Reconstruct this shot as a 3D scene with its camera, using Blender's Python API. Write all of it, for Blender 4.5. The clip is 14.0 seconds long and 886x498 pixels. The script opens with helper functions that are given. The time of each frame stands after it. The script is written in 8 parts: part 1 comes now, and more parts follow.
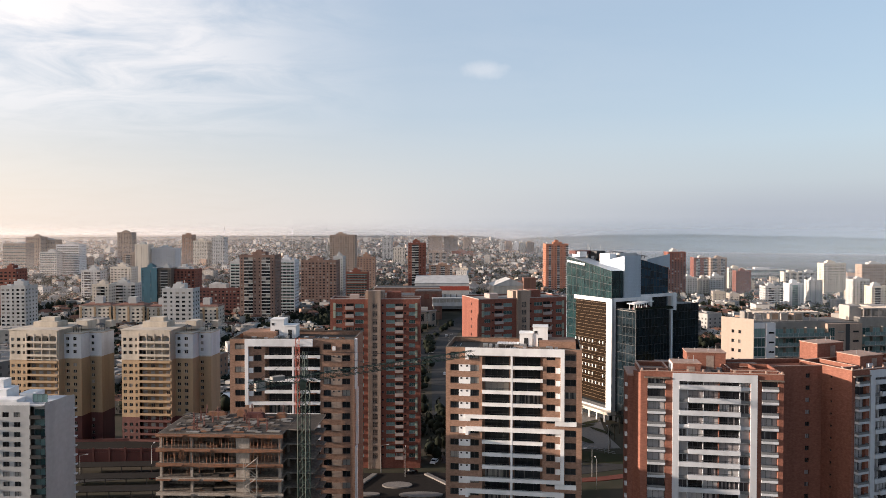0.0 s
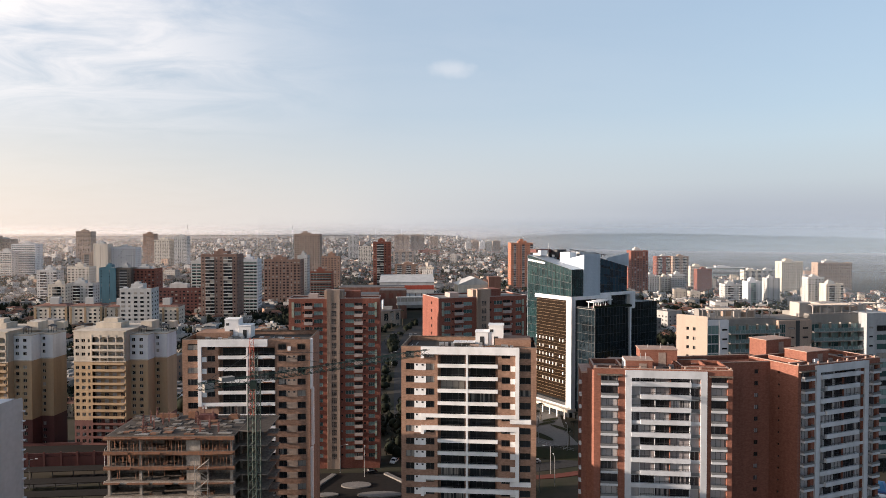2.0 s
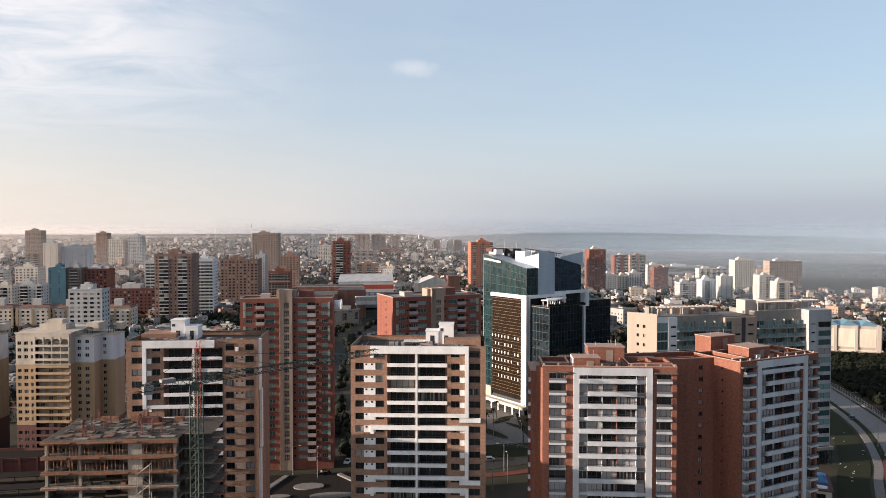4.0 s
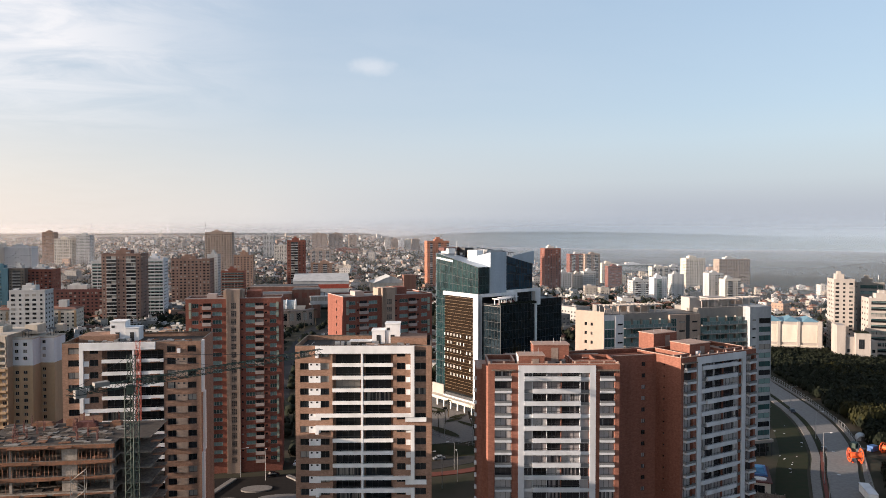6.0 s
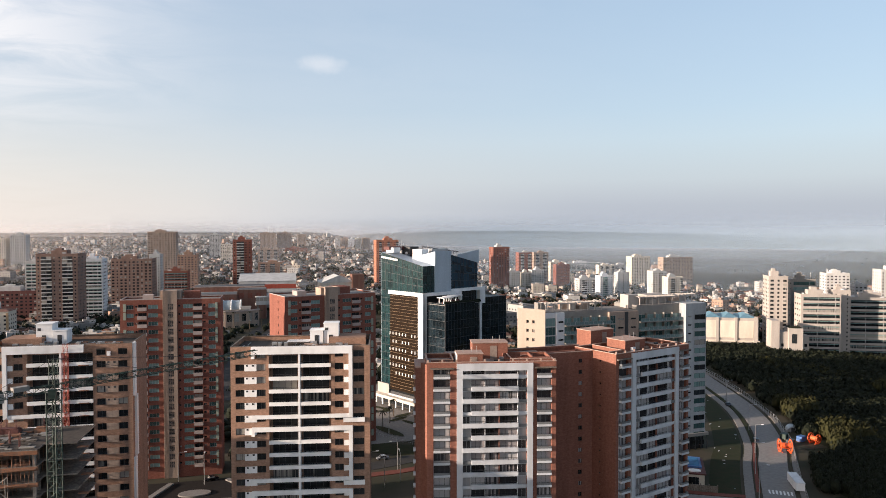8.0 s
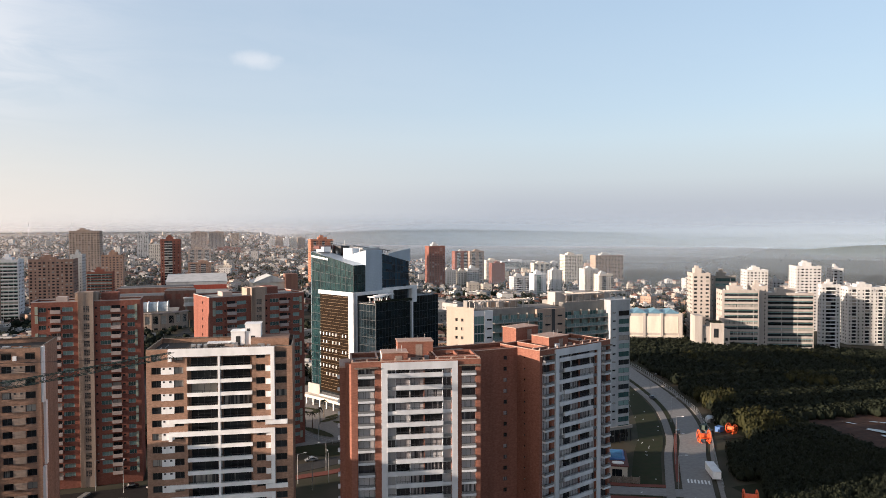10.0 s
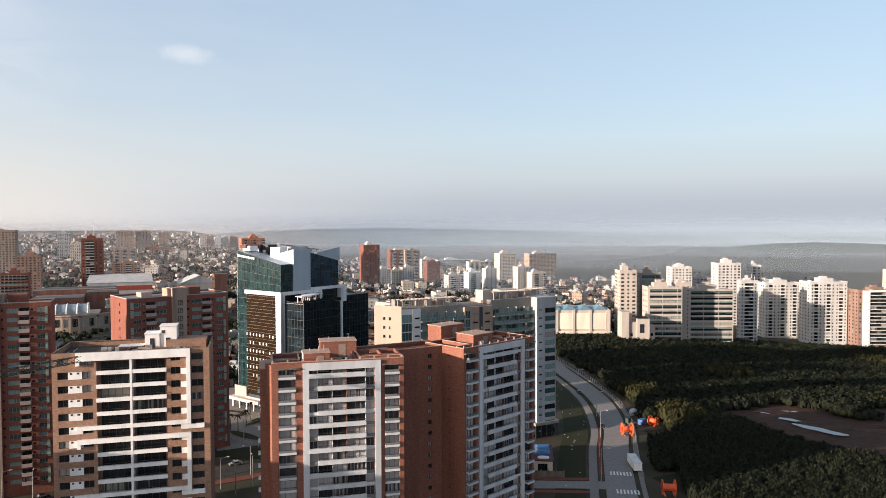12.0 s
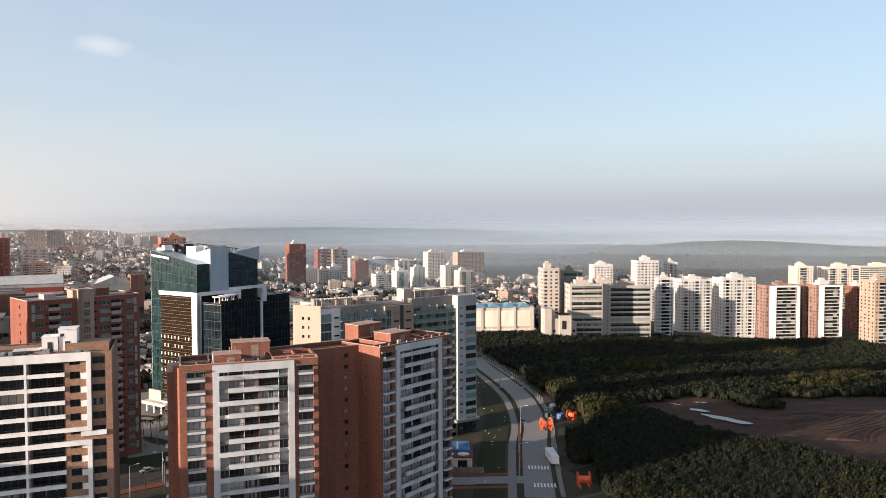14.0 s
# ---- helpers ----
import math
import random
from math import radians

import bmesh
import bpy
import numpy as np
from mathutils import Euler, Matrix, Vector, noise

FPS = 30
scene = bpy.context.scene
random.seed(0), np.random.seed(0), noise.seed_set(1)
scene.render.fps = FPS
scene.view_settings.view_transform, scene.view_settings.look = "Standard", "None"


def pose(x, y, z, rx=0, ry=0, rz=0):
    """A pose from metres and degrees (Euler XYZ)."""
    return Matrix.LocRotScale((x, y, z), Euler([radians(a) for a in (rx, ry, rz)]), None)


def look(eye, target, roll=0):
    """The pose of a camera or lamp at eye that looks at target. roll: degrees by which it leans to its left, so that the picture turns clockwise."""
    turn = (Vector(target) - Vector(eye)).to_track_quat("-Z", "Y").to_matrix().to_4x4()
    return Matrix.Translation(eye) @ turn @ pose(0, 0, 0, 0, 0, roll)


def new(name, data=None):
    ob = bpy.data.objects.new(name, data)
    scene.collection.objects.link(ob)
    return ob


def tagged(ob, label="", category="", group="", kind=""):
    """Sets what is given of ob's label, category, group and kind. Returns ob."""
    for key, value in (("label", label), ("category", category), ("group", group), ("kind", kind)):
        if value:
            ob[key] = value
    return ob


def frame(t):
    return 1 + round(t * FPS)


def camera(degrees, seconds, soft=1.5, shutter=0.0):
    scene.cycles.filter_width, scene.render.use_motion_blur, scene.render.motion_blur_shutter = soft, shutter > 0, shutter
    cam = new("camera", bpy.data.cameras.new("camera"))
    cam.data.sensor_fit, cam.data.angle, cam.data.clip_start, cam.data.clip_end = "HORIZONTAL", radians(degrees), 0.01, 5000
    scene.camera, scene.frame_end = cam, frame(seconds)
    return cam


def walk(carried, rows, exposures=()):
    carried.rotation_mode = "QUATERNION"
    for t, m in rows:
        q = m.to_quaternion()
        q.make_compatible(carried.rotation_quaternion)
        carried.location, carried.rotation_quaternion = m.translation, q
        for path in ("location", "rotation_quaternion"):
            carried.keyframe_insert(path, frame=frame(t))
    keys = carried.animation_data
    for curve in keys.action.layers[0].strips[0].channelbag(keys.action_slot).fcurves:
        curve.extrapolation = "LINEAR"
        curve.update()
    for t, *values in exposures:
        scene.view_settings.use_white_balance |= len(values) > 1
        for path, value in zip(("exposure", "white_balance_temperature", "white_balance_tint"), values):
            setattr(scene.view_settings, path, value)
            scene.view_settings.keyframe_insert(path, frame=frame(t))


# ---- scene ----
# camera and its flight
EXPOSURE = 1.05
cam = camera(64.22, 14.0, soft=0.65)
PATH = [
    (0.0, pose(-0.000, 0.000, 78.000, 88.579, -0.004, 0.001)),
    (0.5, pose(0.639, 0.014, 77.990, 88.559, -0.002, -0.765)),
    (1.0, pose(1.289, 0.029, 77.981, 88.540, -0.002, -1.392)),
    (1.5, pose(1.950, 0.042, 77.972, 88.521, -0.003, -1.995)),
    (2.0, pose(2.618, 0.050, 77.965, 88.503, -0.004, -2.635)),
    (2.5, pose(3.294, 0.050, 77.958, 88.485, -0.006, -3.333)),
    (3.0, pose(3.976, 0.040, 77.952, 88.468, -0.008, -4.088)),
    (3.5, pose(4.662, 0.017, 77.947, 88.451, -0.010, -4.883)),
    (4.0, pose(5.352, -0.020, 77.943, 88.435, -0.011, -5.702)),
    (4.5, pose(6.044, -0.073, 77.940, 88.418, -0.010, -6.531)),
    (5.0, pose(6.738, -0.143, 77.937, 88.401, -0.009, -7.362)),
    (5.5, pose(7.432, -0.231, 77.934, 88.384, -0.005, -8.201)),
    (6.0, pose(8.128, -0.336, 77.932, 88.367, 0.001, -9.057)),
    (6.5, pose(8.824, -0.456, 77.929, 88.348, 0.008, -9.948)),
    (7.0, pose(9.522, -0.591, 77.926, 88.329, 0.018, -10.891)),
    (7.5, pose(10.222, -0.737, 77.921, 88.310, 0.030, -11.905)),
    (8.0, pose(10.926, -0.893, 77.915, 88.289, 0.044, -12.997)),
    (8.5, pose(11.635, -1.054, 77.907, 88.267, 0.058, -14.171)),
    (9.0, pose(12.353, -1.218, 77.895, 88.243, 0.074, -15.416)),
    (9.5, pose(13.080, -1.381, 77.881, 88.219, 0.090, -16.714)),
    (10.0, pose(13.820, -1.542, 77.862, 88.194, 0.104, -18.039)),
    (10.5, pose(14.575, -1.700, 77.839, 88.167, 0.117, -19.363)),
    (11.0, pose(15.344, -1.857, 77.812, 88.140, 0.128, -20.662)),
    (11.5, pose(16.127, -2.019, 77.780, 88.113, 0.135, -21.923)),
    (12.0, pose(16.922, -2.195, 77.744, 88.085, 0.138, -23.152)),
    (12.5, pose(17.722, -2.402, 77.705, 88.058, 0.138, -24.382)),
    (13.0, pose(18.514, -2.666, 77.666, 88.031, 0.137, -25.674)),
    (13.5, pose(19.283, -3.021, 77.630, 88.006, 0.136, -27.117)),
    (14.0, pose(20.001, -3.516, 77.600, 87.982, 0.139, -28.815)),
]
walk(cam, PATH, [(0.0, EXPOSURE, 6330.0, 10.0), (14.0, EXPOSURE + 0.15, 6430.0, 10.0)])

# ---------------------------------------------------------------- sky and sun
SUN_AZ, SUN_EL = radians(-95.5), radians(9.8)
sun_from = Vector((math.sin(SUN_AZ) * math.cos(SUN_EL), math.cos(SUN_AZ) * math.cos(SUN_EL), math.sin(SUN_EL)))


def make_sky():
    w = bpy.data.worlds.new("morning_sky")
    scene.world = w
    w.use_nodes = True
    n, l = w.node_tree.nodes, w.node_tree.links
    sky = n.new("ShaderNodeTexSky")
    sky.sky_type, sky.sun_disc = "NISHITA", False
    sky.sun_elevation, sky.sun_rotation = SUN_EL, SUN_AZ
    sky.air_density, sky.dust_density, sky.ozone_density = 1.0, 0.6, 2.0
    tc = n.new("ShaderNodeTexCoord")
    sep = n.new("ShaderNodeSeparateXYZ")
    l.new(tc.outputs["Generated"], sep.inputs[0])

    def maths(op, a, b=None, clamp=False):
        m = n.new("ShaderNodeMath")
        m.operation, m.use_clamp = op, clamp
        for k, v in enumerate((a, b)):
            if v is None:
                continue
            if isinstance(v, (int, float)):
                m.inputs[k].default_value = v
            else:
                l.new(v, m.inputs[k])
        return m.outputs[0]

    def ramp(v, stops):
        r = n.new("ShaderNodeValToRGB")
        e = r.color_ramp.elements
        while len(e) < len(stops):
            e.new(0.5)
        for k, (p, c) in enumerate(stops):
            e[k].position, e[k].color = p, (*c, 1)
        l.new(v, r.inputs[0])
        return r.outputs[0]

    def mixed(f, a, b):
        m = n.new("ShaderNodeMix")
        m.data_type = "RGBA"
        l.new(f, m.inputs["Factor"])
        l.new(a, m.inputs["A"])
        l.new(b, m.inputs["B"])
        return m.outputs["Result"]

    up = maths("MAXIMUM", sep.outputs[2], 0.0)
    # low haze: warm towards the sun, blue-grey away from it
    side = maths("MULTIPLY_ADD", sep.outputs[0], 0.75)
    side.node.inputs[2].default_value = 0.5
    haze = ramp(side, HAZE_SIDE)
    low = ramp(up, HAZE_HEIGHT)
    thin = n.new("ShaderNodeRGB")
    thin.outputs[0].default_value = (*THIN, 1)
    half = n.new("ShaderNodeValue")
    half.outputs[0].default_value = 0.5
    base = mixed(low, mixed(half.outputs[0], sky.outputs[0], thin.outputs[0]), haze)
    # grey-blue bank low over the river side
    bank = n.new("ShaderNodeRGB")
    bank.outputs[0].default_value = (*BANK, 1)
    there = maths("MULTIPLY", ramp(up, BANK_HEIGHT), ramp(side, ((0.42, (0, 0, 0)), (0.8, (1, 1, 1)))))
    base = mixed(there, base, bank.outputs[0])
    # thin high cloud, laid out on a flat layer overhead
    inv = maths("DIVIDE", 1.0, maths("ADD", up, 0.12))
    flat = n.new("ShaderNodeCombineXYZ")
    l.new(maths("MULTIPLY", sep.outputs[0], inv), flat.inputs[0])
    l.new(maths("MULTIPLY", sep.outputs[1], inv), flat.inputs[1])
    turn = n.new("ShaderNodeMapping")
    turn.inputs["Rotation"].default_value = (0, 0, radians(-62))
    turn.inputs["Scale"].default_value = (0.95, 1.3, 1)
    turn.inputs["Location"].default_value = (2.3, 0.6, 0)
    l.new(flat.outputs[0], turn.inputs[0])
    cl = n.new("ShaderNodeTexNoise")
    cl.inputs["Scale"].default_value, cl.inputs["Detail"].default_value = 1.9, 10
    cl.inputs["Roughness"].default_value, cl.inputs["Distortion"].default_value = 0.6, 0.9
    l.new(turn.outputs[0], cl.inputs["Vector"])
    veil = ramp(cl.outputs[0], ((0.30, (0.05, 0.05, 0.05)), (0.6, (1, 1, 1))))
    toward = ramp(side, ((0.14, (1, 1, 1)), (0.26, (0.74, 0.74, 0.74)), (0.36, (0.24, 0.24, 0.24)), (0.46, (0.05, 0.05, 0.05)), (0.9, (0.01, 0.01, 0.01))))
    aloft = ramp(up, ((0.11, (0.1, 0.1, 0.1)), (0.21, (1, 1, 1))))
    amount = maths("MULTIPLY", maths("MULTIPLY", veil, maths("MULTIPLY", toward, aloft)), 0.92)
    white = n.new("ShaderNodeRGB")
    white.outputs[0].default_value = (*CLOUD, 1)
    base = mixed(amount, base, white.outputs[0])
    # one small loose puff
    puff = Vector(PUFF).normalized()
    dot = n.new("ShaderNodeVectorMath")
    dot.operation = "DISTANCE"
    sq = n.new("ShaderNodeMapping")
    sq.inputs["Scale"].default_value = (1, 1, 2.3)
    l.new(tc.outputs["Generated"], sq.inputs[0])
    wob = n.new("ShaderNodeTexNoise")
    wob.inputs["Scale"].default_value, wob.inputs["Detail"].default_value = 28, 4
    l.new(tc.outputs["Generated"], wob.inputs["Vector"])
    l.new(sq.outputs[0], dot.inputs[0])
    dot.inputs[1].default_value = (puff.x, puff.y, puff.z * 2.3)
    far = maths("ADD", dot.outputs["Value"], maths("MULTIPLY", maths("SUBTRACT", wob.outputs[0], 0.5), 0.05))
    puffed = ramp(far, ((0.008, (0.3, 0.3, 0.3)), (0.03, (0, 0, 0))))
    base = mixed(puffed, base, white.outputs[0])
    # the deep blue overhead
    dim = n.new("ShaderNodeMix")
    dim.data_type, dim.blend_type = "RGBA", "MULTIPLY"
    dim.inputs["Factor"].default_value = 1.0
    l.new(base, dim.inputs["A"])
    l.new(ramp(up, ((0.34, (1, 1, 1)), (0.6, (0.62, 0.66, 0.72)), (1.0, (0.42, 0.48, 0.56)))), dim.inputs["B"])
    base = dim.outputs["Result"]
    # bright morning sky round the low sun, well outside the view
    near = n.new("ShaderNodeVectorMath")
    near.operation = "DOT_PRODUCT"
    l.new(tc.outputs["Generated"], near.inputs[0])
    near.inputs[1].default_value = sun_from
    glow = maths("POWER", maths("MAXIMUM", near.outputs["Value"], 0.0), 3.0)
    gold = n.new("ShaderNodeVectorMath")
    gold.operation = "SCALE"
    gold.inputs[0].default_value = GLOW
    l.new(glow, gold.inputs["Scale"])
    total = n.new("ShaderNodeVectorMath")
    l.new(base, total.inputs[0])
    l.new(gold.outputs[0], total.inputs[1])
    l.new(total.outputs[0], n["Background"].inputs[0])
    n["Background"].inputs[1].default_value = 0.10


HAZE_SIDE = ((0.10, (4.5, 3.8, 3.25)), (0.5, (3.6, 3.45, 3.4)), (0.85, (3.1, 3.25, 3.4)))
THIN = (2.2, 3.0, 3.95)
BANK = (2.15, 2.3, 2.6)
BANK_HEIGHT = ((0.0, (0.9, 0.9, 0.9)), (0.03, (0.78, 0.78, 0.78)), (0.065, (0.3, 0.3, 0.3)), (0.12, (0, 0, 0)))
HAZE_HEIGHT = ((0.0, (0.95, 0.95, 0.95)), (0.06, (0.75, 0.75, 0.75)), (0.16, (0.4, 0.4, 0.4)), (0.4, (0.12, 0.12, 0.12)))
CLOUD = (5.0, 4.75, 4.65)
GLOW = (3.6, 2.7, 2.0)
PUFF = (0.0565, 0.970, 0.2205)
make_sky()
sun = new("sun", bpy.data.lights.new("sun", "SUN"))
sun.data.energy, sun.data.angle, sun.data.color = 5.0, radians(0.6), (1.0, 0.805, 0.65)
sun.matrix_world = look(sun_from * 100, (0, 0, 0))

# ---------------------------------------------------------------- materials
def material(name, rgb, rough=0.8, other=None, size=1.0, amount=0.5, streak=0.25, bump=0.0, metal=0.0, island=0.0, each=0.0):
    """A weathered surface: a fine grain, broad stains that run downwards, and a little shift from piece to piece."""
    m = bpy.data.materials.new(name)
    m.use_nodes = True
    n, l = m.node_tree.nodes, m.node_tree.links
    b = n["Principled BSDF"]
    b.inputs["Roughness"].default_value, b.inputs["Metallic"].default_value = rough, metal
    b.inputs["Specular IOR Level"].default_value = 0.15 if rough >= 0.85 else 0.5
    tc = n.new("ShaderNodeTexCoord")
    grain = n.new("ShaderNodeTexNoise")
    grain.inputs["Scale"].default_value, grain.inputs["Detail"].default_value = 2.5 / size, 6
    l.new(tc.outputs["Object"], grain.inputs["Vector"])
    mp = n.new("ShaderNodeMapping")
    mp.inputs["Scale"].default_value = (0.55 / size, 0.55 / size, 0.07 / size)
    l.new(tc.outputs["Object"], mp.inputs[0])
    stain = n.new("ShaderNodeTexNoise")
    stain.inputs["Scale"].default_value, stain.inputs["Detail"].default_value = 1.0, 4
    l.new(mp.outputs[0], stain.inputs["Vector"])
    other = other or tuple(c * 0.68 for c in rgb)
    mix = n.new("ShaderNodeMix")
    mix.data_type = "RGBA"
    mix.inputs["A"].default_value, mix.inputs["B"].default_value = (*rgb, 1), (*other, 1)
    r1 = n.new("ShaderNodeMapRange")
    r1.inputs[1].default_value, r1.inputs[2].default_value, r1.inputs[4].default_value = 0.35, 0.7, amount
    l.new(grain.outputs[0], r1.inputs[0])
    l.new(r1.outputs[0], mix.inputs["Factor"])
    r2 = n.new("ShaderNodeMapRange")
    r2.inputs[1].default_value, r2.inputs[2].default_value = 0.4, 0.72
    r2.inputs[3].default_value, r2.inputs[4].default_value = 1.0, 1.0 - streak
    l.new(stain.outputs[0], r2.inputs[0])
    value = r2.outputs[0]
    for on, src in ((island, "island"), (each, "each")):
        if not on:
            continue
        g = n.new("ShaderNodeNewGeometry" if src == "island" else "ShaderNodeObjectInfo")
        r3 = n.new("ShaderNodeMapRange")
        r3.inputs[3].default_value, r3.inputs[4].default_value = 1.0 - on, 1.0 + on * 0.4
        l.new(g.outputs["Random Per Island" if src == "island" else "Random"], r3.inputs[0])
        times = n.new("ShaderNodeMath")
        times.operation = "MULTIPLY"
        l.new(value, times.inputs[0])
        l.new(r3.outputs[0], times.inputs[1])
        value = times.outputs[0]
    tone = n.new("ShaderNodeMix")
    tone.data_type, tone.blend_type = "RGBA", "MULTIPLY"
    tone.inputs["Factor"].default_value = 1.0
    l.new(mix.outputs["Result"], tone.inputs["A"])
    l.new(value, tone.inputs["B"])
    l.new(tone.outputs["Result"], b.inputs["Base Color"])
    if bump:
        bp = n.new("ShaderNodeBump")
        bp.inputs["Strength"].default_value, bp.inputs["Distance"].default_value = bump, 0.05 * size
        l.new(grain.outputs[0], bp.inputs["Height"])
        l.new(bp.outputs[0], b.inputs["Normal"])
    return m


def brickwork(name, rgb, other, mortar):
    """Face brick: courses of 0.25 x 0.08 m over broad shifts in the firing colour."""
    m = material(name, rgb, 0.9, other, 1.6, 0.8, 0.22)
    n, l = m.node_tree.nodes, m.node_tree.links
    b = n["Principled BSDF"]
    src = b.inputs["Base Color"].links[0].from_socket
    tc = n.new("ShaderNodeTexCoord")
    sep = n.new("ShaderNodeSeparateXYZ")
    com = n.new("ShaderNodeCombineXYZ")
    add = n.new("ShaderNodeMath")
    l.new(tc.outputs["Object"], sep.inputs[0])
    l.new(sep.outputs[0], add.inputs[0])
    l.new(sep.outputs[1], add.inputs[1])
    l.new(add.outputs[0], com.inputs[0])
    l.new(sep.outputs[2], com.inputs[1])
    br = n.new("ShaderNodeTexBrick")
    br.inputs["Scale"].default_value = 1.0
    br.inputs["Brick Width"].default_value, br.inputs["Row Height"].default_value = 0.5, 0.16
    br.inputs["Mortar Size"].default_value = 0.012
    br.inputs["Color1"].default_value, br.inputs["Color2"].default_value = (1, 1, 1, 1), (0.74, 0.72, 0.7, 1)
    br.inputs["Mortar"].default_value = (*mortar, 1)
    l.new(com.outputs[0], br.inputs["Vector"])
    t = n.new("ShaderNodeMix")
    t.data_type, t.blend_type = "RGBA", "MULTIPLY"
    t.inputs["Factor"].default_value = 0.8
    l.new(src, t.inputs["A"])
    l.new(br.outputs[0], t.inputs["B"])
    l.new(t.outputs["Result"], b.inputs["Base Color"])
    return m


def glazing(name, dark, light, share=0.25, rough=0.06, ior=1.5):
    """Window glass over a dark room: hung curtains and blinds behind part of the panes, furniture tones behind the rest."""
    m = bpy.data.materials.new(name)
    m.use_nodes = True
    n, l = m.node_tree.nodes, m.node_tree.links
    b = n["Principled BSDF"]
    b.inputs["Roughness"].default_value = rough
    b.inputs["IOR"].default_value = ior
    info, geo, tc = n.new("ShaderNodeObjectInfo"), n.new("ShaderNodeNewGeometry"), n.new("ShaderNodeTexCoord")
    sum_, fr = n.new("ShaderNodeMath"), n.new("ShaderNodeMath")
    l.new(info.outputs["Random"], sum_.inputs[0])
    l.new(geo.outputs["Random Per Island"], sum_.inputs[1])
    fr.operation = "FRACT"
    l.new(sum_.outputs[0], fr.inputs[0])
    far, shift = n.new("ShaderNodeMath"), n.new("ShaderNodeCombineXYZ")
    far.operation = "MULTIPLY"
    far.inputs[1].default_value = 97.0
    l.new(fr.outputs[0], far.inputs[0])
    l.new(far.outputs[0], shift.inputs[0])
    l.new(far.outputs[0], shift.inputs[1])
    add, mp, folds = n.new("ShaderNodeVectorMath"), n.new("ShaderNodeMapping"), n.new("ShaderNodeTexNoise")
    mp.inputs["Scale"].default_value = (1.3, 1.3, 0.04)
    l.new(tc.outputs["Object"], mp.inputs[0])
    l.new(mp.outputs[0], add.inputs[0])
    l.new(shift.outputs[0], add.inputs[1])
    l.new(add.outputs[0], folds.inputs["Vector"])
    folds.inputs["Scale"].default_value, folds.inputs["Detail"].default_value = 1.3, 1
    total = n.new("ShaderNodeMath")
    total.operation = "MULTIPLY_ADD"
    l.new(fr.outputs[0], total.inputs[0])
    total.inputs[1].default_value = 0.8
    soft = n.new("ShaderNodeMath")
    soft.operation = "MULTIPLY"
    soft.inputs[1].default_value = 0.4
    l.new(folds.outputs[0], soft.inputs[0])
    l.new(soft.outputs[0], total.inputs[2])
    r = n.new("ShaderNodeValToRGB")
    e = r.color_ramp.elements
    edge = 0.94 - 0.8 * share
    e[0].position, e[0].color = max(0.02, edge - 0.4), (*dark, 1)
    e[1].position, e[1].color = min(1.0, edge + 0.06), (*light, 1)
    mid = e.new(edge)
    mid.color = (*[c * 2.2 for c in dark], 1)
    l.new(total.outputs[0], r.inputs[0])
    l.new(r.outputs[0], b.inputs["Base Color"])
    return m


TAN = brickwork("tan_brick", (0.36, 0.222, 0.16), (0.245, 0.148, 0.102), (0.75, 0.72, 0.7))
RED = brickwork("red_brick", (0.272, 0.12, 0.086), (0.198, 0.086, 0.061), (0.8, 0.75, 0.72))
ROSE = brickwork("rose_brick", (0.26, 0.105, 0.078), (0.185, 0.072, 0.053), (0.8, 0.76, 0.75))
MAROON = material("maroon_paint", (0.11, 0.032, 0.026), 0.7)
WHITE = material("white_render", (0.78, 0.77, 0.76), 0.75, (0.66, 0.65, 0.63), 2.0, 0.5, 0.22)
PALE = material("pale_grey_render", (0.62, 0.62, 0.63), 0.75, (0.52, 0.52, 0.53), 2.0, 0.5, 0.2)
CREAM = material("cream_render", (0.62, 0.55, 0.46), 0.8, (0.52, 0.46, 0.385), 2.0, 0.5, 0.25)
OCHRE = material("ochre_render", (0.40, 0.275, 0.16), 0.8, (0.33, 0.22, 0.125), 2.0, 0.5, 0.25)
OLDCREAM = material("weathered_cream_render", (0.50, 0.435, 0.355), 0.8, (0.41, 0.355, 0.285), 2.0, 0.6, 0.35)
SAND = material("sand_stone", (0.39, 0.35, 0.315), 0.8, (0.32, 0.285, 0.255), 2.0, 0.5, 0.2)
CORE = material("ribbed_tan_render", (0.36, 0.275, 0.22), 0.85)
PINKBRICK = material("pink_brown_brick", (0.25, 0.165, 0.135), 0.9, (0.19, 0.12, 0.095), 2.0, 0.6, 0.3)
SAGE = material("sage_render", (0.30, 0.33, 0.27), 0.85)
CONC = material("raw_concrete", (0.235, 0.20, 0.168), 0.9, (0.085, 0.068, 0.055), 1.2, 0.85, 0.45, 0.4)
FORM = material("formwork_timber", (0.27, 0.125, 0.07), 0.85, (0.13, 0.095, 0.075), 1.0, 0.8, 0.3)
PALECONC = material("fresh_pale_concrete", (0.40, 0.35, 0.30), 0.9, (0.24, 0.2, 0.165), 1.0, 0.8, 0.35, 0.3)
ROOF = material("roof_felt", (0.085, 0.072, 0.062), 0.9, (0.042, 0.035, 0.03), 2.0, 0.8, 0.1, 0.3)
TILE = material("terracotta_deck", (0.30, 0.235, 0.20), 0.85, (0.2, 0.15, 0.125), 1.5, 0.7, 0.2)
# Low sun on the brick tops is painted in as this lighter pink.
PINKCAP = material("sunlit_pink_brick_coping", (0.42, 0.30, 0.245), 0.85, (0.31, 0.2, 0.155), 1.2, 0.7, 0.2)
ENDGREY = material("pale_grey_end_bay", (0.37, 0.385, 0.395), 0.8, (0.3, 0.31, 0.32), 2.0, 0.6, 0.35)
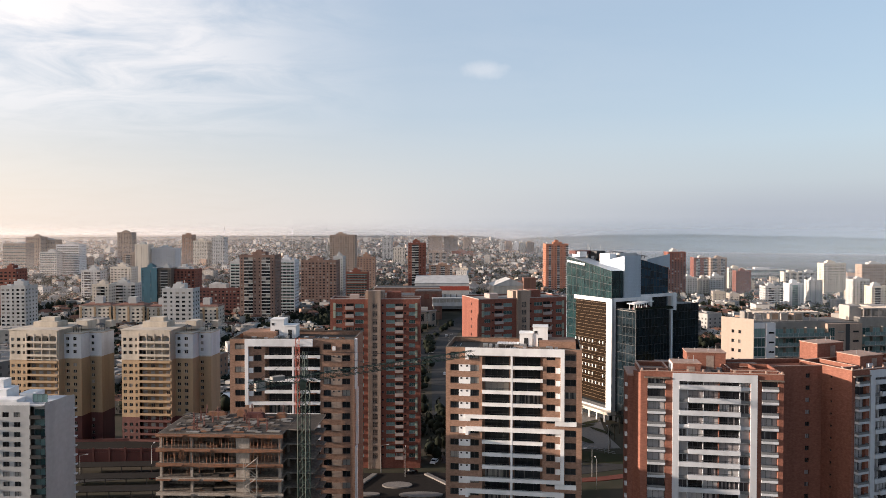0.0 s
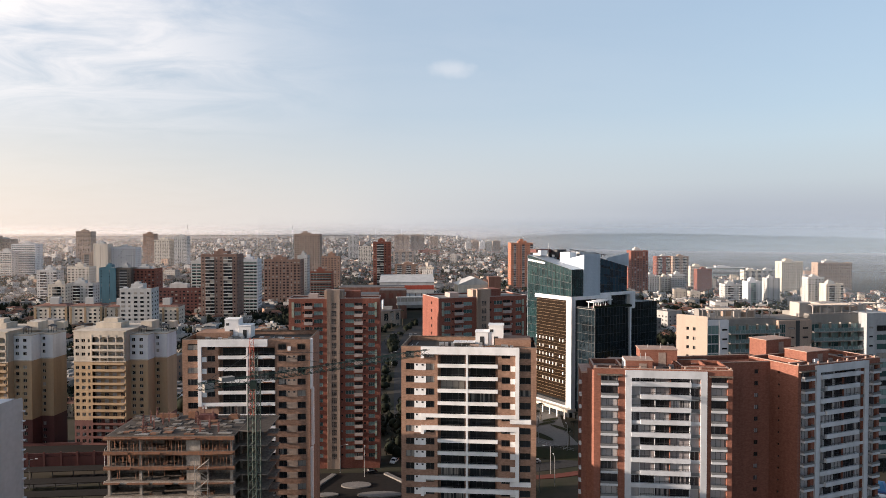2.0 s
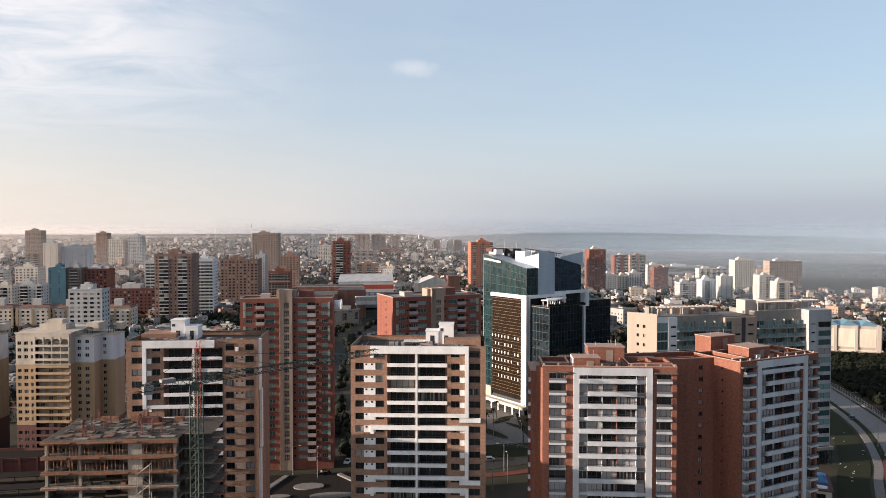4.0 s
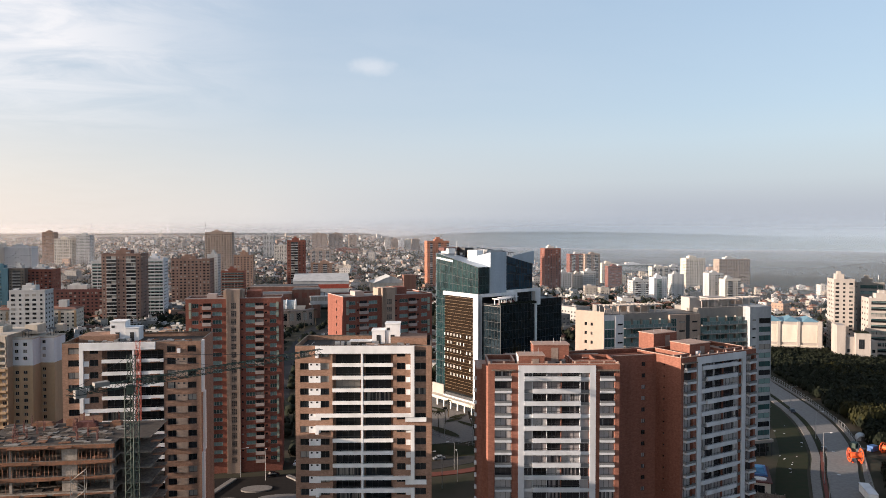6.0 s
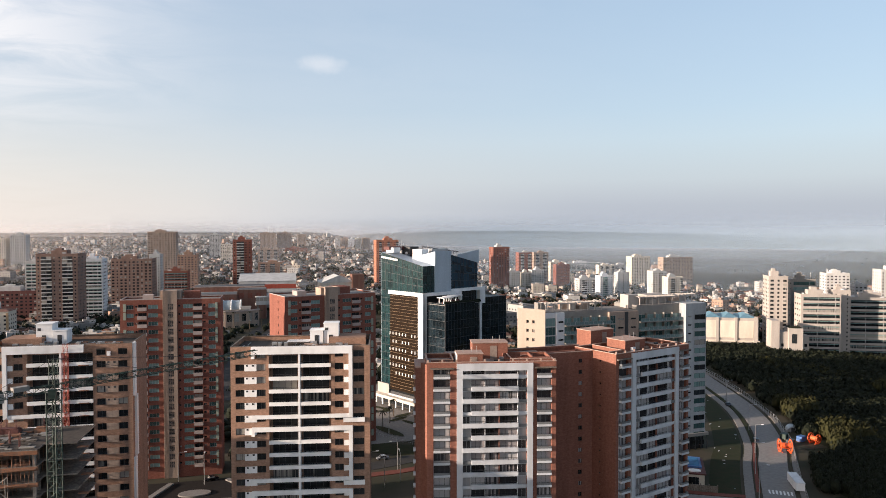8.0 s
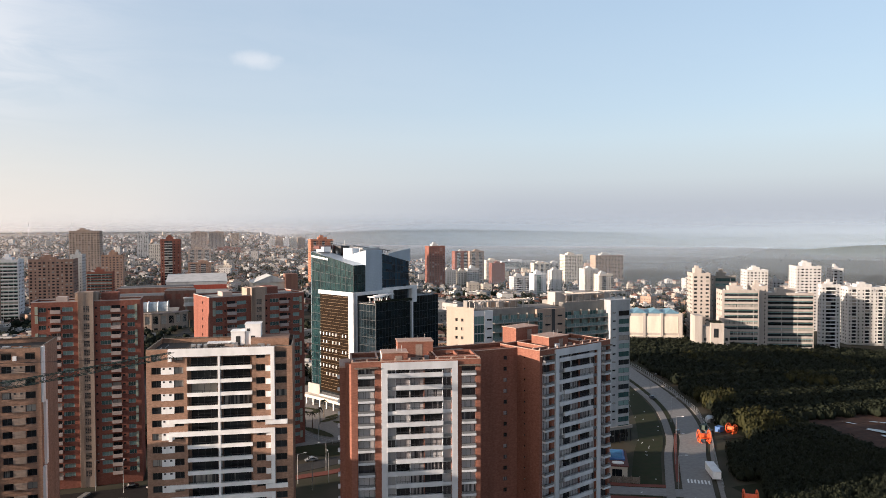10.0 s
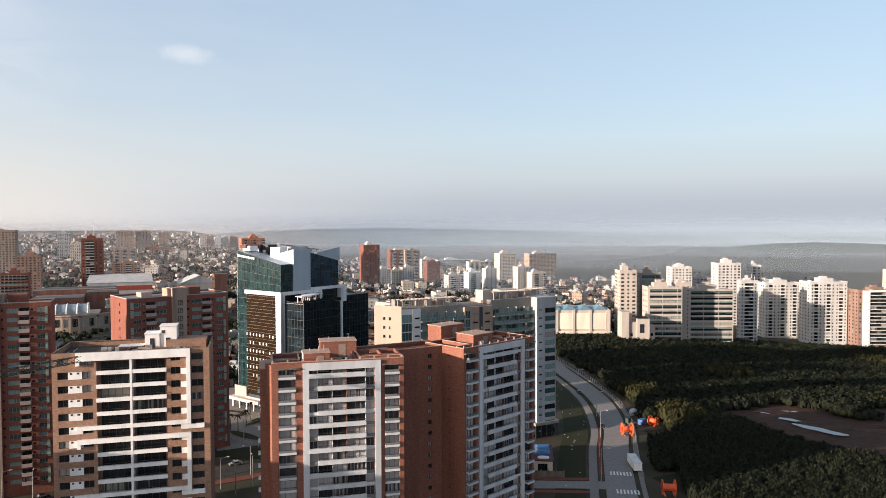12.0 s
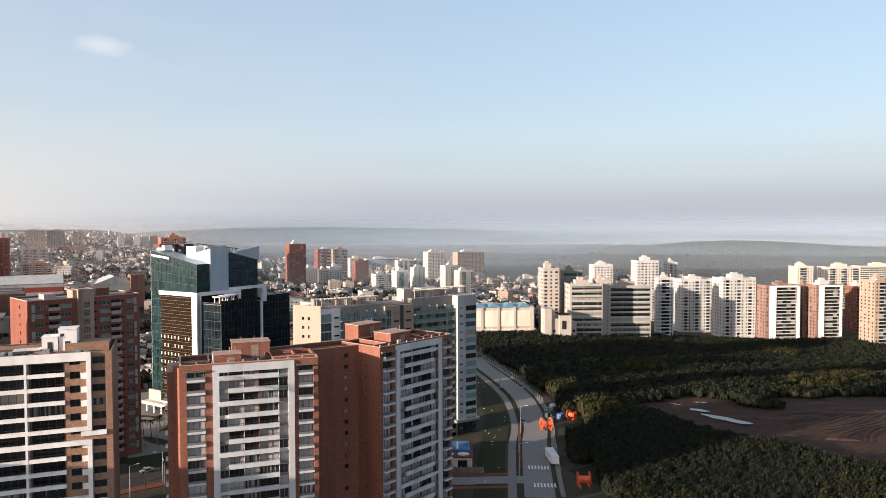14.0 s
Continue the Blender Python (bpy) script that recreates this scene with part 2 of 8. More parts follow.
DARK = material("dark_metal", (0.03, 0.03, 0.032), 0.5)
STEEL = material("galvanised_steel", (0.42, 0.42, 0.42), 0.45, metal=0.7)
GREENSTEEL = material("green_painted_steel", (0.012, 0.034, 0.024), 0.6)
REDSTEEL = material("red_painted_steel", (0.38, 0.07, 0.04), 0.5)
ORANGE = material("orange_paint", (0.78, 0.12, 0.03), 0.5, (0.6, 0.09, 0.02))
GLASS = glazing("window_glass", (0.012, 0.014, 0.016), (0.28, 0.26, 0.235), 0.12)
GLASS_RED = glazing("curtained_window_glass", (0.026, 0.025, 0.027), (0.36, 0.35, 0.35), 0.72)
GLASS_MID = glazing("balcony_window_glass", (0.012, 0.012, 0.014), (0.26, 0.235, 0.235), 0.3)
GLASS_TEAL = glazing("teal_window_glass", (0.022, 0.047, 0.047), (0.17, 0.26, 0.25), 0.55, 0.06, 1.7)
CURTAIN_GREEN = glazing("green_curtain_wall", (0.006, 0.017, 0.020), (0.016, 0.042, 0.045), 0.45, 0.04, 1.85)
CURTAIN_BLACK = glazing("black_curtain_wall", (0.005, 0.009, 0.012), (0.013, 0.022, 0.028), 0.35, 0.05, 1.6)
CURTAIN_BLUE = glazing("blue_curtain_wall", (0.008, 0.022, 0.036), (0.015, 0.045, 0.07), 0.3, 0.05, 1.75)
BRONZE = material("bronze_glass_louvre", (0.022, 0.013, 0.007), 0.18, (0.012, 0.007, 0.004))
GOLDRAIL = material("dull_gold_rail", (0.20, 0.13, 0.07), 0.5)
SILVER = material("silver_louvre_panel", (0.40, 0.46, 0.52), 0.4, (0.33, 0.38, 0.44), 2.0, 0.5, 0.15, metal=0.15)
ASPHALT = material("asphalt", (0.05, 0.048, 0.047), 0.9, (0.032, 0.031, 0.03), 3.0, 0.7, 0.0)
PAVING = material("concrete_paving", (0.21, 0.195, 0.18), 0.9, (0.14, 0.13, 0.12), 2.0, 0.7, 0.0)
REDPAVE = material("red_paving", (0.17, 0.06, 0.045), 0.9, (0.11, 0.04, 0.03), 2.0, 0.7, 0.0)
MARK = material("road_paint", (0.72, 0.72, 0.7), 0.7)
GRASS = material("grass", (0.022, 0.028, 0.011), 0.95, (0.035, 0.03, 0.015), 6.0, 0.8, 0.0)
# Leaf green taken darker to hold the shade lying over the wood.
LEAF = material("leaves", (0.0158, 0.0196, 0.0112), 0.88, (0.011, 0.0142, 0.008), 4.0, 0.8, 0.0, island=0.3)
# Yellowish leaves, lighter because the sun on them is in the colour.
LEAFSUNLIT = material("sunlit_yellow_leaves", (0.034, 0.033, 0.011), 0.85, (0.02, 0.021, 0.008), 4.0, 0.8, 0.0, island=0.4)
BARK = material("bark", (0.11, 0.085, 0.06), 0.95)
EARTH = material("red_earth", (0.062, 0.034, 0.025), 0.95, (0.035, 0.021, 0.016), 6.0, 0.9, 0.0, 0.6)
EARTHDRY = material("dry_pale_earth", (0.088, 0.056, 0.043), 0.95, (0.055, 0.034, 0.026), 2.5, 0.9, 0.0, 0.5)
HALLBRICK = material("dull_hall_brick", (0.215, 0.115, 0.088), 0.9, (0.16, 0.085, 0.065), 2.0, 0.6, 0.3)
BALGLASS = material("green_glass_balustrade", (0.15, 0.215, 0.215), 0.12, (0.10, 0.15, 0.15), 1.5, 0.6, 0.1)
WATER = material("muddy_water", (0.10, 0.09, 0.08), 0.03, (0.08, 0.07, 0.065))
POOL = material("pool_tile", (0.06, 0.20, 0.38), 0.1, (0.05, 0.17, 0.33))
BLUE = material("blue_paint", (0.05, 0.13, 0.32), 0.6)
BLUENET = material("blue_debris_net", (0.05, 0.14, 0.19), 0.8, (0.03, 0.09, 0.13))
BLUEROOF = material("blue_sheet_roof", (0.14, 0.27, 0.34), 0.5)
VAULTGLASS = material("pale_vault_glazing", (0.30, 0.34, 0.36), 0.25)
ROSEGREY = material("pink_grey_render", (0.38, 0.31, 0.285), 0.8, (0.3, 0.245, 0.225), 2.0, 0.5, 0.2)
GREYSTONE = material("grey_stone_cladding", (0.23, 0.215, 0.195), 0.75, (0.17, 0.16, 0.145), 2.0, 0.5, 0.2)
ROADGREY = material("worn_concrete_road", (0.22, 0.21, 0.20), 0.9, (0.155, 0.148, 0.14), 3.0, 0.7, 0.0)
FARWHITE = material("far_white_render", (0.47, 0.465, 0.455), 0.8, (0.39, 0.385, 0.37), 3.0, 0.6, 0.25)
# Street-level shade put into a near-black, for sheds, podium deck and plaza.
SHADEROOF = material("shade_darkened_deck", (0.02, 0.017, 0.015), 0.9, (0.012, 0.01, 0.009), 3.0, 0.7, 0.0)
ENDSTONE = material("buff_stone_end_wall", (0.34, 0.275, 0.225), 0.8, (0.285, 0.23, 0.185), 2.0, 0.5, 0.2)
STONEGREY = material("grey_white_surround", (0.50, 0.515, 0.54), 0.8, (0.43, 0.44, 0.46), 2.0, 0.5, 0.25)
RAILGLASS = material("grey_rail_panel", (0.16, 0.165, 0.17), 0.3, (0.11, 0.115, 0.12), 1.0, 0.5, 0.1)
TERRA = material("terracotta_render", (0.40, 0.17, 0.105), 0.85, (0.31, 0.13, 0.08), 2.0, 0.6, 0.3)

# ---------------------------------------------------------------- building kit
class Geo:
    """Collects faces with material slots, through a placing matrix."""

    def __init__(self):
        self.v, self.f, self.s, self.m = [], [], [], None

    def face(self, pts, slot=0):
        k = len(self.v)
        self.v += [tuple(self.m @ Vector(p)) if self.m else tuple(p) for p in pts]
        self.f.append(tuple(range(k, k + len(pts))))
        self.s.append(slot)

    def box(self, x0, x1, y0, y1, z0, z1, slot=0):
        k = len(self.v)
        p = ((x0, y0, z0), (x1, y0, z0), (x1, y1, z0), (x0, y1, z0), (x0, y0, z1), (x1, y0, z1), (x1, y1, z1), (x0, y1, z1))
        self.v += [tuple(self.m @ Vector(q)) if self.m else q for q in p]
        for q in ((0, 1, 5, 4), (1, 2, 6, 5), (2, 3, 7, 6), (3, 0, 4, 7), (4, 5, 6, 7), (3, 2, 1, 0)):
            self.f.append(tuple(k + i for i in q))
            self.s.append(slot)

    def wall(self, x0, x1, z0, z1, holes, y=0.0, reveal=0.25, slot=0):
        """An upright wall face at y, seen from -y, with rectangular openings and their reveals."""
        xs = sorted({x0, x1, *[h[0] for h in holes], *[h[1] for h in holes]})
        zs = sorted({z0, z1, *[h[2] for h in holes], *[h[3] for h in holes]})
        xi, zi = {x: k for k, x in enumerate(xs)}, {z: k for k, z in enumerate(zs)}
        full = np.ones((len(xs) - 1, len(zs) - 1), bool)
        for a, b, c, d in holes:
            full[xi[a]:xi[b], zi[c]:zi[d]] = False
        for j in range(len(zs) - 1):
            i = 0
            while i < len(xs) - 1:
                if not full[i, j]:
                    i += 1
                    continue
                k = i
                while k < len(xs) - 1 and full[k, j]:
                    k += 1
                self.face(((xs[i], y, zs[j]), (xs[k], y, zs[j]), (xs[k], y, zs[j + 1]), (xs[i], y, zs[j + 1])), slot)
                i = k
        e = y + reveal
        for a, b, c, d in holes:
            self.face(((a, y, c), (b, y, c), (b, e, c), (a, e, c)), slot)
            self.face(((a, e, d), (b, e, d), (b, y, d), (a, y, d)), slot)
            self.face(((a, y, c), (a, e, c), (a, e, d), (a, y, d)), slot)
            self.face(((b, e, c), (b, y, c), (b, y, d), (b, e, d)), slot)

    def tube(self, a, b, r=0.05, slot=0, sides=5):
        a, b = Vector(a), Vector(b)
        q = (b - a).to_track_quat("Z", "Y")
        ring = [q @ Vector((r * math.cos(t), r * math.sin(t), 0)) for t in [2 * math.pi * k / sides for k in range(sides)]]
        for k in range(sides):
            c, d = ring[k], ring[(k + 1) % sides]
            self.face((a + c, a + d, b + d, b + c), slot)

    def mesh(self, name, mats):
        me = bpy.data.meshes.new(name)
        me.from_pydata(self.v, [], self.f)
        for m in mats if isinstance(mats, (list, tuple)) else [mats]:
            me.materials.append(m)
        me.polygons.foreach_set("material_index", self.s)
        me.update()
        return me


def part(name, geo, mats, parent, label="", m=None):
    """One mesh object under a thing or a part."""
    ob = new(name, geo.mesh(name, mats) if isinstance(geo, Geo) else geo)
    ob.parent = parent
    if m is not None:
        ob.matrix_basis = m
    if label:
        ob["label"] = label
    return ob


def thing(name, x, y, ang, label, category, group="", z=0.0):
    ob = new(name)
    ob.matrix_world = pose(x, y, z, 0, 0, ang)
    ob.empty_display_size = 0.5
    return tagged(ob, label, category, group)


def boxed(*boxes):
    g = Geo()
    for b in boxes:
        g.box(*b)
    return g


def at(x, y, z, ang=0):
    return pose(x, y, z, 0, 0, ang)


WINDOWS = {}


def window_mesh(w, h, glass, frame=None, bars=1, deep=0.0):
    """A window filling its opening, seen from -y, its lower left corner at the origin: frame, bars and panes."""
    frame = frame or DARK
    key = (round(w, 2), round(h, 2), glass.name, frame.name, bars, deep)
    if key not in WINDOWS:
        g = Geo()
        t = 0.06
        step = w / (bars + 1)
        xs = [0.0]
        for k in range(bars + 1):
            xs += [step * k + t / (1 if k == 0 else 2), step * (k + 1) - t / (1 if k == bars else 2)]
        xs.append(w)
        zs = [0.0, t, h - t, h]
        index = {}

        def node(i, j, y):
            key2 = (i, j, y)
            if key2 not in index:
                index[key2] = len(g.v)
                g.v.append((xs[i], y, zs[j]))
            return index[key2]

        for i in range(len(xs) - 1):
            for j in range(3):
                pane = i % 2 == 1 and j == 1
                y = 0.08 if pane else 0.02
                g.f.append((node(i, j, y), node(i + 1, j, y), node(i + 1, j + 1, y), node(i, j + 1, y)))
                g.s.append(1 if pane else 0)
                if pane:
                    for p, q in (((i, j), (i + 1, j)), ((i + 1, j), (i + 1, j + 1)), ((i + 1, j + 1), (i, j + 1)), ((i, j + 1), (i, j))):
                        g.f.append((node(*p, 0.02), node(*q, 0.02), node(*q, 0.08), node(*p, 0.08)))
                        g.s.append(0)
        WINDOWS[key] = g.mesh("window", [frame, glass])
    return WINDOWS[key]


def windows(parent, holes, glass, y=0.2, frame=None, bars=1, m=None, deep=0.0):
    for a, b, c, d in holes:
        k = at(a, y, c)
        part("window", window_mesh(b - a, d - c, glass, frame, bars, deep), None, parent, "", m @ k if m is not None else k)

# ---------------------------------------------------------------- terrain
def step(a, b, v):
    t = min(1.0, max(0.0, (v - a) / (b - a)))
    return t * t * (3 - 2 * t)


def land(x, y):
    """Height of the ground: falls to the plain on the far right, climbs to the old town on the far left."""
    far = max(y, 1.0)
    z = -22 * step(220, 560, x) * step(60, 260, y)
    z -= 13 * step(600, 1300, y) * step(0.1, 0.4, x / far)
    z += 52 * step(700, 4600, y) * (1 - step(0.02, 0.22, x / far))
    return z


def ground_sheet():
    u = np.linspace(-1, 1, 131)
    xs = 4600 * np.sign(u) * (0.12 * np.abs(u) + 0.88 * np.abs(u) ** 2.4)
    v = np.linspace(0, 1, 121)
    ys = -300 + 5100 * (0.16 * v + 0.84 * v ** 2.2)
    verts = [(x, y, land(x, y) - 0.05) for y in ys for x in xs]
    n = len(xs)
    faces = [(j * n + i, j * n + i + 1, (j + 1) * n + i + 1, (j + 1) * n + i) for j in range(len(ys) - 1) for i in range(n - 1)]
    me = bpy.data.meshes.new("ground")
    me.from_pydata(verts, [], faces)
    me.materials.append(SOIL)
    me.polygons.foreach_set("use_smooth", [True] * len(faces))
    tagged(new("ground", me), "worn ground of dry grass, earth and dust", "ground", kind="structure")


SOIL = material("town_ground", (0.035, 0.036, 0.022), 0.95, (0.07, 0.056, 0.042), 40.0, 0.9, 0.0)
ground_sheet()


def ribbon(name, pts, wide, mat, label, lift, edge=None, kind="structure"):
    """A paved strip along a smoothed line of points, with real thickness at its edges."""
    p = [Vector((*q, 0)) for q in pts]
    line = []
    for k in range(len(p) - 1):
        a, b, c, d = p[max(k - 1, 0)], p[k], p[k + 1], p[min(k + 2, len(p) - 1)]
        for s in range(8):
            t = s / 8
            line.append(0.5 * ((2 * b) + (c - a) * t + (2 * a - 5 * b + 4 * c - d) * t * t + (3 * b - a - 3 * c + d) * t ** 3))
    line.append(p[-1])
    g, prev = Geo(), None
    for k, q in enumerate(line):
        t = (line[min(k + 1, len(line) - 1)] - line[max(k - 1, 0)]).normalized()
        s = Vector((t.y, -t.x, 0)) * wide / 2
        l, r = q - s, q + s
        z = land(q.x, q.y) + lift
        now = ((l.x, l.y, z), (r.x, r.y, z))
        if prev:
            g.face((prev[0], prev[1], now[1], now[0]))
            for i in (0, 1):
                g.face((prev[i], now[i], (*now[i][:2], now[i][2] - 0.4), (*prev[i][:2], prev[i][2] - 0.4)))
        prev = now
    ob = new(name, g.mesh(name, mat))
    tagged(ob, label, name.split("_")[-1], kind=kind)
    return line


AVENUE = ((139, 156), (152.5, 176), (167, 197), (183, 219), (204, 259), (222, 316), (230, 348), (226, 400), (205, 470), (170, 560), (150, 700))
avenue = ribbon("road_avenue", AVENUE, 8.8, ROADGREY, "curving grey avenue with concrete kerbs", 0.14)
ribbon("pavement_near_cross", ((112, 179), (124, 173.5), (138, 166.5)), 2.0, REDPAVE, "red paved footway along the cross street", 0.15)
ribbon("pavement_walk", [(x - 7.3, y + 3.2) for x, y in AVENUE], 2.6, PAVING, "pale concrete footway beside the avenue", 0.18)
ribbon("ground_verge", [(x - 13.6, y + 6) for x, y in AVENUE[:8]], 9.0, GRASS, "dark grass verge with litter beside the footway", 0.08)
ribbon("pavement_median", [(x - 5.0, y + 2.3) for x, y in AVENUE[1:4]], 1.1, REDPAVE, "red paved verge beside the avenue", 0.14)
ribbon("ground_strip", [(x - 5.0, y + 2.3) for x, y in AVENUE[3:8]], 1.3, GRASS, "dark planted strip beside the avenue", 0.13)
ribbon("pavement_edge", [(x + 6.2, y - 2.6) for x, y in AVENUE[:7]], 1.4, PAVING, "narrow concrete footway at the wood's edge", 0.16)
ribbon("road_cross_street", ((60, 206), (95, 194), (118, 182.5), (132, 175.8), (147, 168.5)), 6.0, ROADGREY, "grey cross street between the blocks", 0.13)
ribbon("pavement_cross", ((95, 199.5), (120, 188), (132, 181), (143, 176)), 2.2, REDPAVE, "red paved footway along the cross street", 0.15)
ribbon("pavement_red_walk", ((14, 213), (35, 218.5), (49, 220.5), (66, 226)), 3.4, REDPAVE, "red paved footway below the towers", 0.15)
ribbon("road_main_street", ((-60, 190), (-15, 203), (10, 219), (35, 226), (51, 231), (72, 240), (95, 262), (130, 330)), 7.0, ASPHALT, "asphalt street passing between the towers", 0.05)
ribbon("road_boulevard", ((6, 236), (2, 300), (0, 420), (2, 500), (8, 560), (22, 612), (44, 680), (60, 800), (70, 1000)), 13.0, ASPHALT, "wide boulevard running towards the old town", 0.05)
ribbon("road_boulevard_return", ((-16, 330), (-15, 420), (-12, 500), (-4, 560), (11, 616), (33, 684)), 9.0, ASPHALT, "second carriageway of the boulevard", 0.05)
ribbon("pavement_plaza", ((52, 251), (51, 268), (53, 290), (58, 320), (64, 345)), 24.0, PAVING, "patterned paved forecourt of the office tower", 0.12)


def bed(x, y, a, b, ang, hole=0.0):
    """A planted bed with a low kerb; hole leaves a paved ring in its middle."""
    t = thing("planting_bed", x, y, ang, "dark planted bed with a pale kerb in the forecourt", "planting bed", "forecourt beds")
    for name, f0, f1, z, mat in (("kerb", 0.94, 1.0, 0.3, PAVING), ("soil", hole, 0.94, 0.24, GRASS)):
        g = Geo()
        for k in range(28):
            c0, c1 = 6.2832 * k / 28, 6.2832 * (k + 1) / 28
            p = [(a * f * math.cos(c), b * f * math.sin(c), z) for f, c in ((f0, c0), (f1, c0), (f1, c1), (f0, c1))]
            g.face(p)
            g.face((p[1], (*p[1][:2], 0), (*p[2][:2], 0), p[2]))
        part(name, g, mat, t)


bed(51, 265, 9.5, 2.4, -62)
bed(50.5, 299, 8.0, 4.2, -50, 0.45)
bed(57.5, 281, 5.0, 1.6, 35)
bed(60, 286, 5.0, 1.6, 35)
bed(61.5, 274, 6.0, 1.4, -60)
ribbon("ground_lawn", ((24, 262), (40, 251), (50, 243), (62, 240)), 11.0, GRASS, "dark lawn between the street and the forecourt", 0.06)
ribbon("pavement_mall_yard", ((-48, 470), (-44, 520), (-34, 560)), 34.0, PAVING, "paved yard before the shopping hall", 0.04)
ribbon("road_mall_street", ((-90, 440), (-40, 452), (0, 452), (60, 440)), 9.0, ASPHALT, "asphalt street crossing before the shopping hall", 0.07)
ribbon("road_left_street", ((-150, 215), (-110, 222), (-75, 235), (-62, 280), (-70, 400)), 8.0, ASPHALT, "shaded asphalt street below the ochre towers", 0.05)


def zebra(x, y, ang, n=9, wide=3.2):
    t = thing("zebra_crossing", x, y, ang, "white painted zebra crossing on the avenue", "road marking")
    for k in range(n):
        part("stripe", boxed((k * 1.0, k * 1.0 + 0.5, 0, wide, 0.145, 0.165)), MARK, t)


zebra(149.9, 176.9, -33, 7)
zebra(142.4, 163.6, -33, 7)


# ---------------------------------------------------------------- trees
def blob(seed, quads, size=1.0):
    """A crown: an uneven dark core wrapped in loose leaf sprays, as arrays of triangles."""
    rnd = random.Random(seed)
    noise.seed_set(seed)
    vs, fs = [], []
    bm = bmesh.new()
    bmesh.ops.create_icosphere(bm, subdivisions=1, radius=1.0)
    for v in bm.verts:
        n = v.co.normalized()
        f = 0.72 + 0.25 * noise.noise(n * 2.1)
        v.co = Vector((n.x * f, n.y * f, n.z * f * 0.62 + 0.62))
        vs.append(tuple(v.co))
    fs += [tuple(v.index for v in f.verts) for f in bm.faces]
    bm.free()
    for k in range(quads):
        n = Vector((rnd.gauss(0, 1), rnd.gauss(0, 1), rnd.gauss(0.25, 1))).normalized()
        f = 0.8 + 0.38 * noise.noise(n * 1.7) + rnd.uniform(-0.1, 0.22)
        c = Vector((n.x * f, n.y * f, n.z * f * 0.65 + 0.62))
        u = n.orthogonal().normalized()
        u.rotate(Matrix.Rotation(rnd.uniform(0, 6.3), 3, n))
        w = (n.cross(u) + n * rnd.uniform(-0.7, 0.7)).normalized()
        s = rnd.uniform(0.10, 0.24) * size
        b = len(vs)
        vs += [tuple(c + u * s), tuple(c + w * s * 0.8), tuple(c - u * s), tuple(c - w * s * 0.8)]
        fs += [(b, b + 1, b + 2), (b, b + 2, b + 3)]
    return np.array(vs), np.array(fs)


def grove(name, places, kinds, mat, label):
    """Many crowns joined: places are x, y, z, width, height."""
    V, Fs, off = [], [], 0
    rnd = random.Random(len(places))
    for x, y, z, wd, ht in places:
        v, f = kinds[rnd.randrange(len(kinds))]
        a = rnd.uniform(0, 6.28)
        c, s = math.cos(a), math.sin(a)
        p = v.copy()
        p[:, 0], p[:, 1] = (v[:, 0] * c - v[:, 1] * s) * wd / 2 + x, (v[:, 0] * s + v[:, 1] * c) * wd / 2 + y
        p[:, 2] = v[:, 2] * ht + z
        V.append(p)
        Fs.append(f + off)
        off += len(v)
    V, Fs = np.concatenate(V), np.concatenate(Fs)
    me = bpy.data.meshes.new(name)
    me.vertices.add(len(V))
    me.vertices.foreach_set("co", V.ravel())
    me.loops.add(len(Fs) * 3)
    me.loops.foreach_set("vertex_index", Fs.ravel().astype(np.int32))
    me.polygons.add(len(Fs))
    me.polygons.foreach_set("loop_start", np.arange(0, len(Fs) * 3, 3, dtype=np.int32))
    me.update(calc_edges=True)
    me.materials.append(mat)
    return tagged(new(name, me), label, "trees", kind="stuff")


def side_of_avenue(x, y):
    """Metres to the right of the avenue's middle line."""
    best = min(range(len(avenue) - 1), key=lambda k: (avenue[k].x - x) ** 2 + (avenue[k].y - y) ** 2)
    a, b = avenue[best], avenue[best + 1]
    d = (b - a).normalized()
    return (x - a.x) * d.y - (y - a.y) * d.x


def in_dirt(x, y):
    """The bare clearing: a broad ragged field with a spur to the north and a bush left standing in it."""
    r = noise.noise(Vector((x * 0.05, y * 0.05, 0)))
    f = noise.noise(Vector((x * 0.16, y * 0.16, 4)))
    if ((x - 335) / 13) ** 2 + ((y - 249) / 6) ** 2 < 1 + r:
        return True
    if ((x - 289) / 9) ** 2 + ((y - 199) / 12) ** 2 < 1 + 0.6 * f:
        return False
    near = 234 + 5 * r + 3 * f + max(0, 150 - y) * 0.35
    far = (219 if x < 262 else 222 - 0.35 * (x - 262)) + 9 * r + 4 * f
    return near < x < 385 and 96 < y < far


def wood_edge(x):
    return 425 if x < 455 else 425 - (x - 455) * 0.55


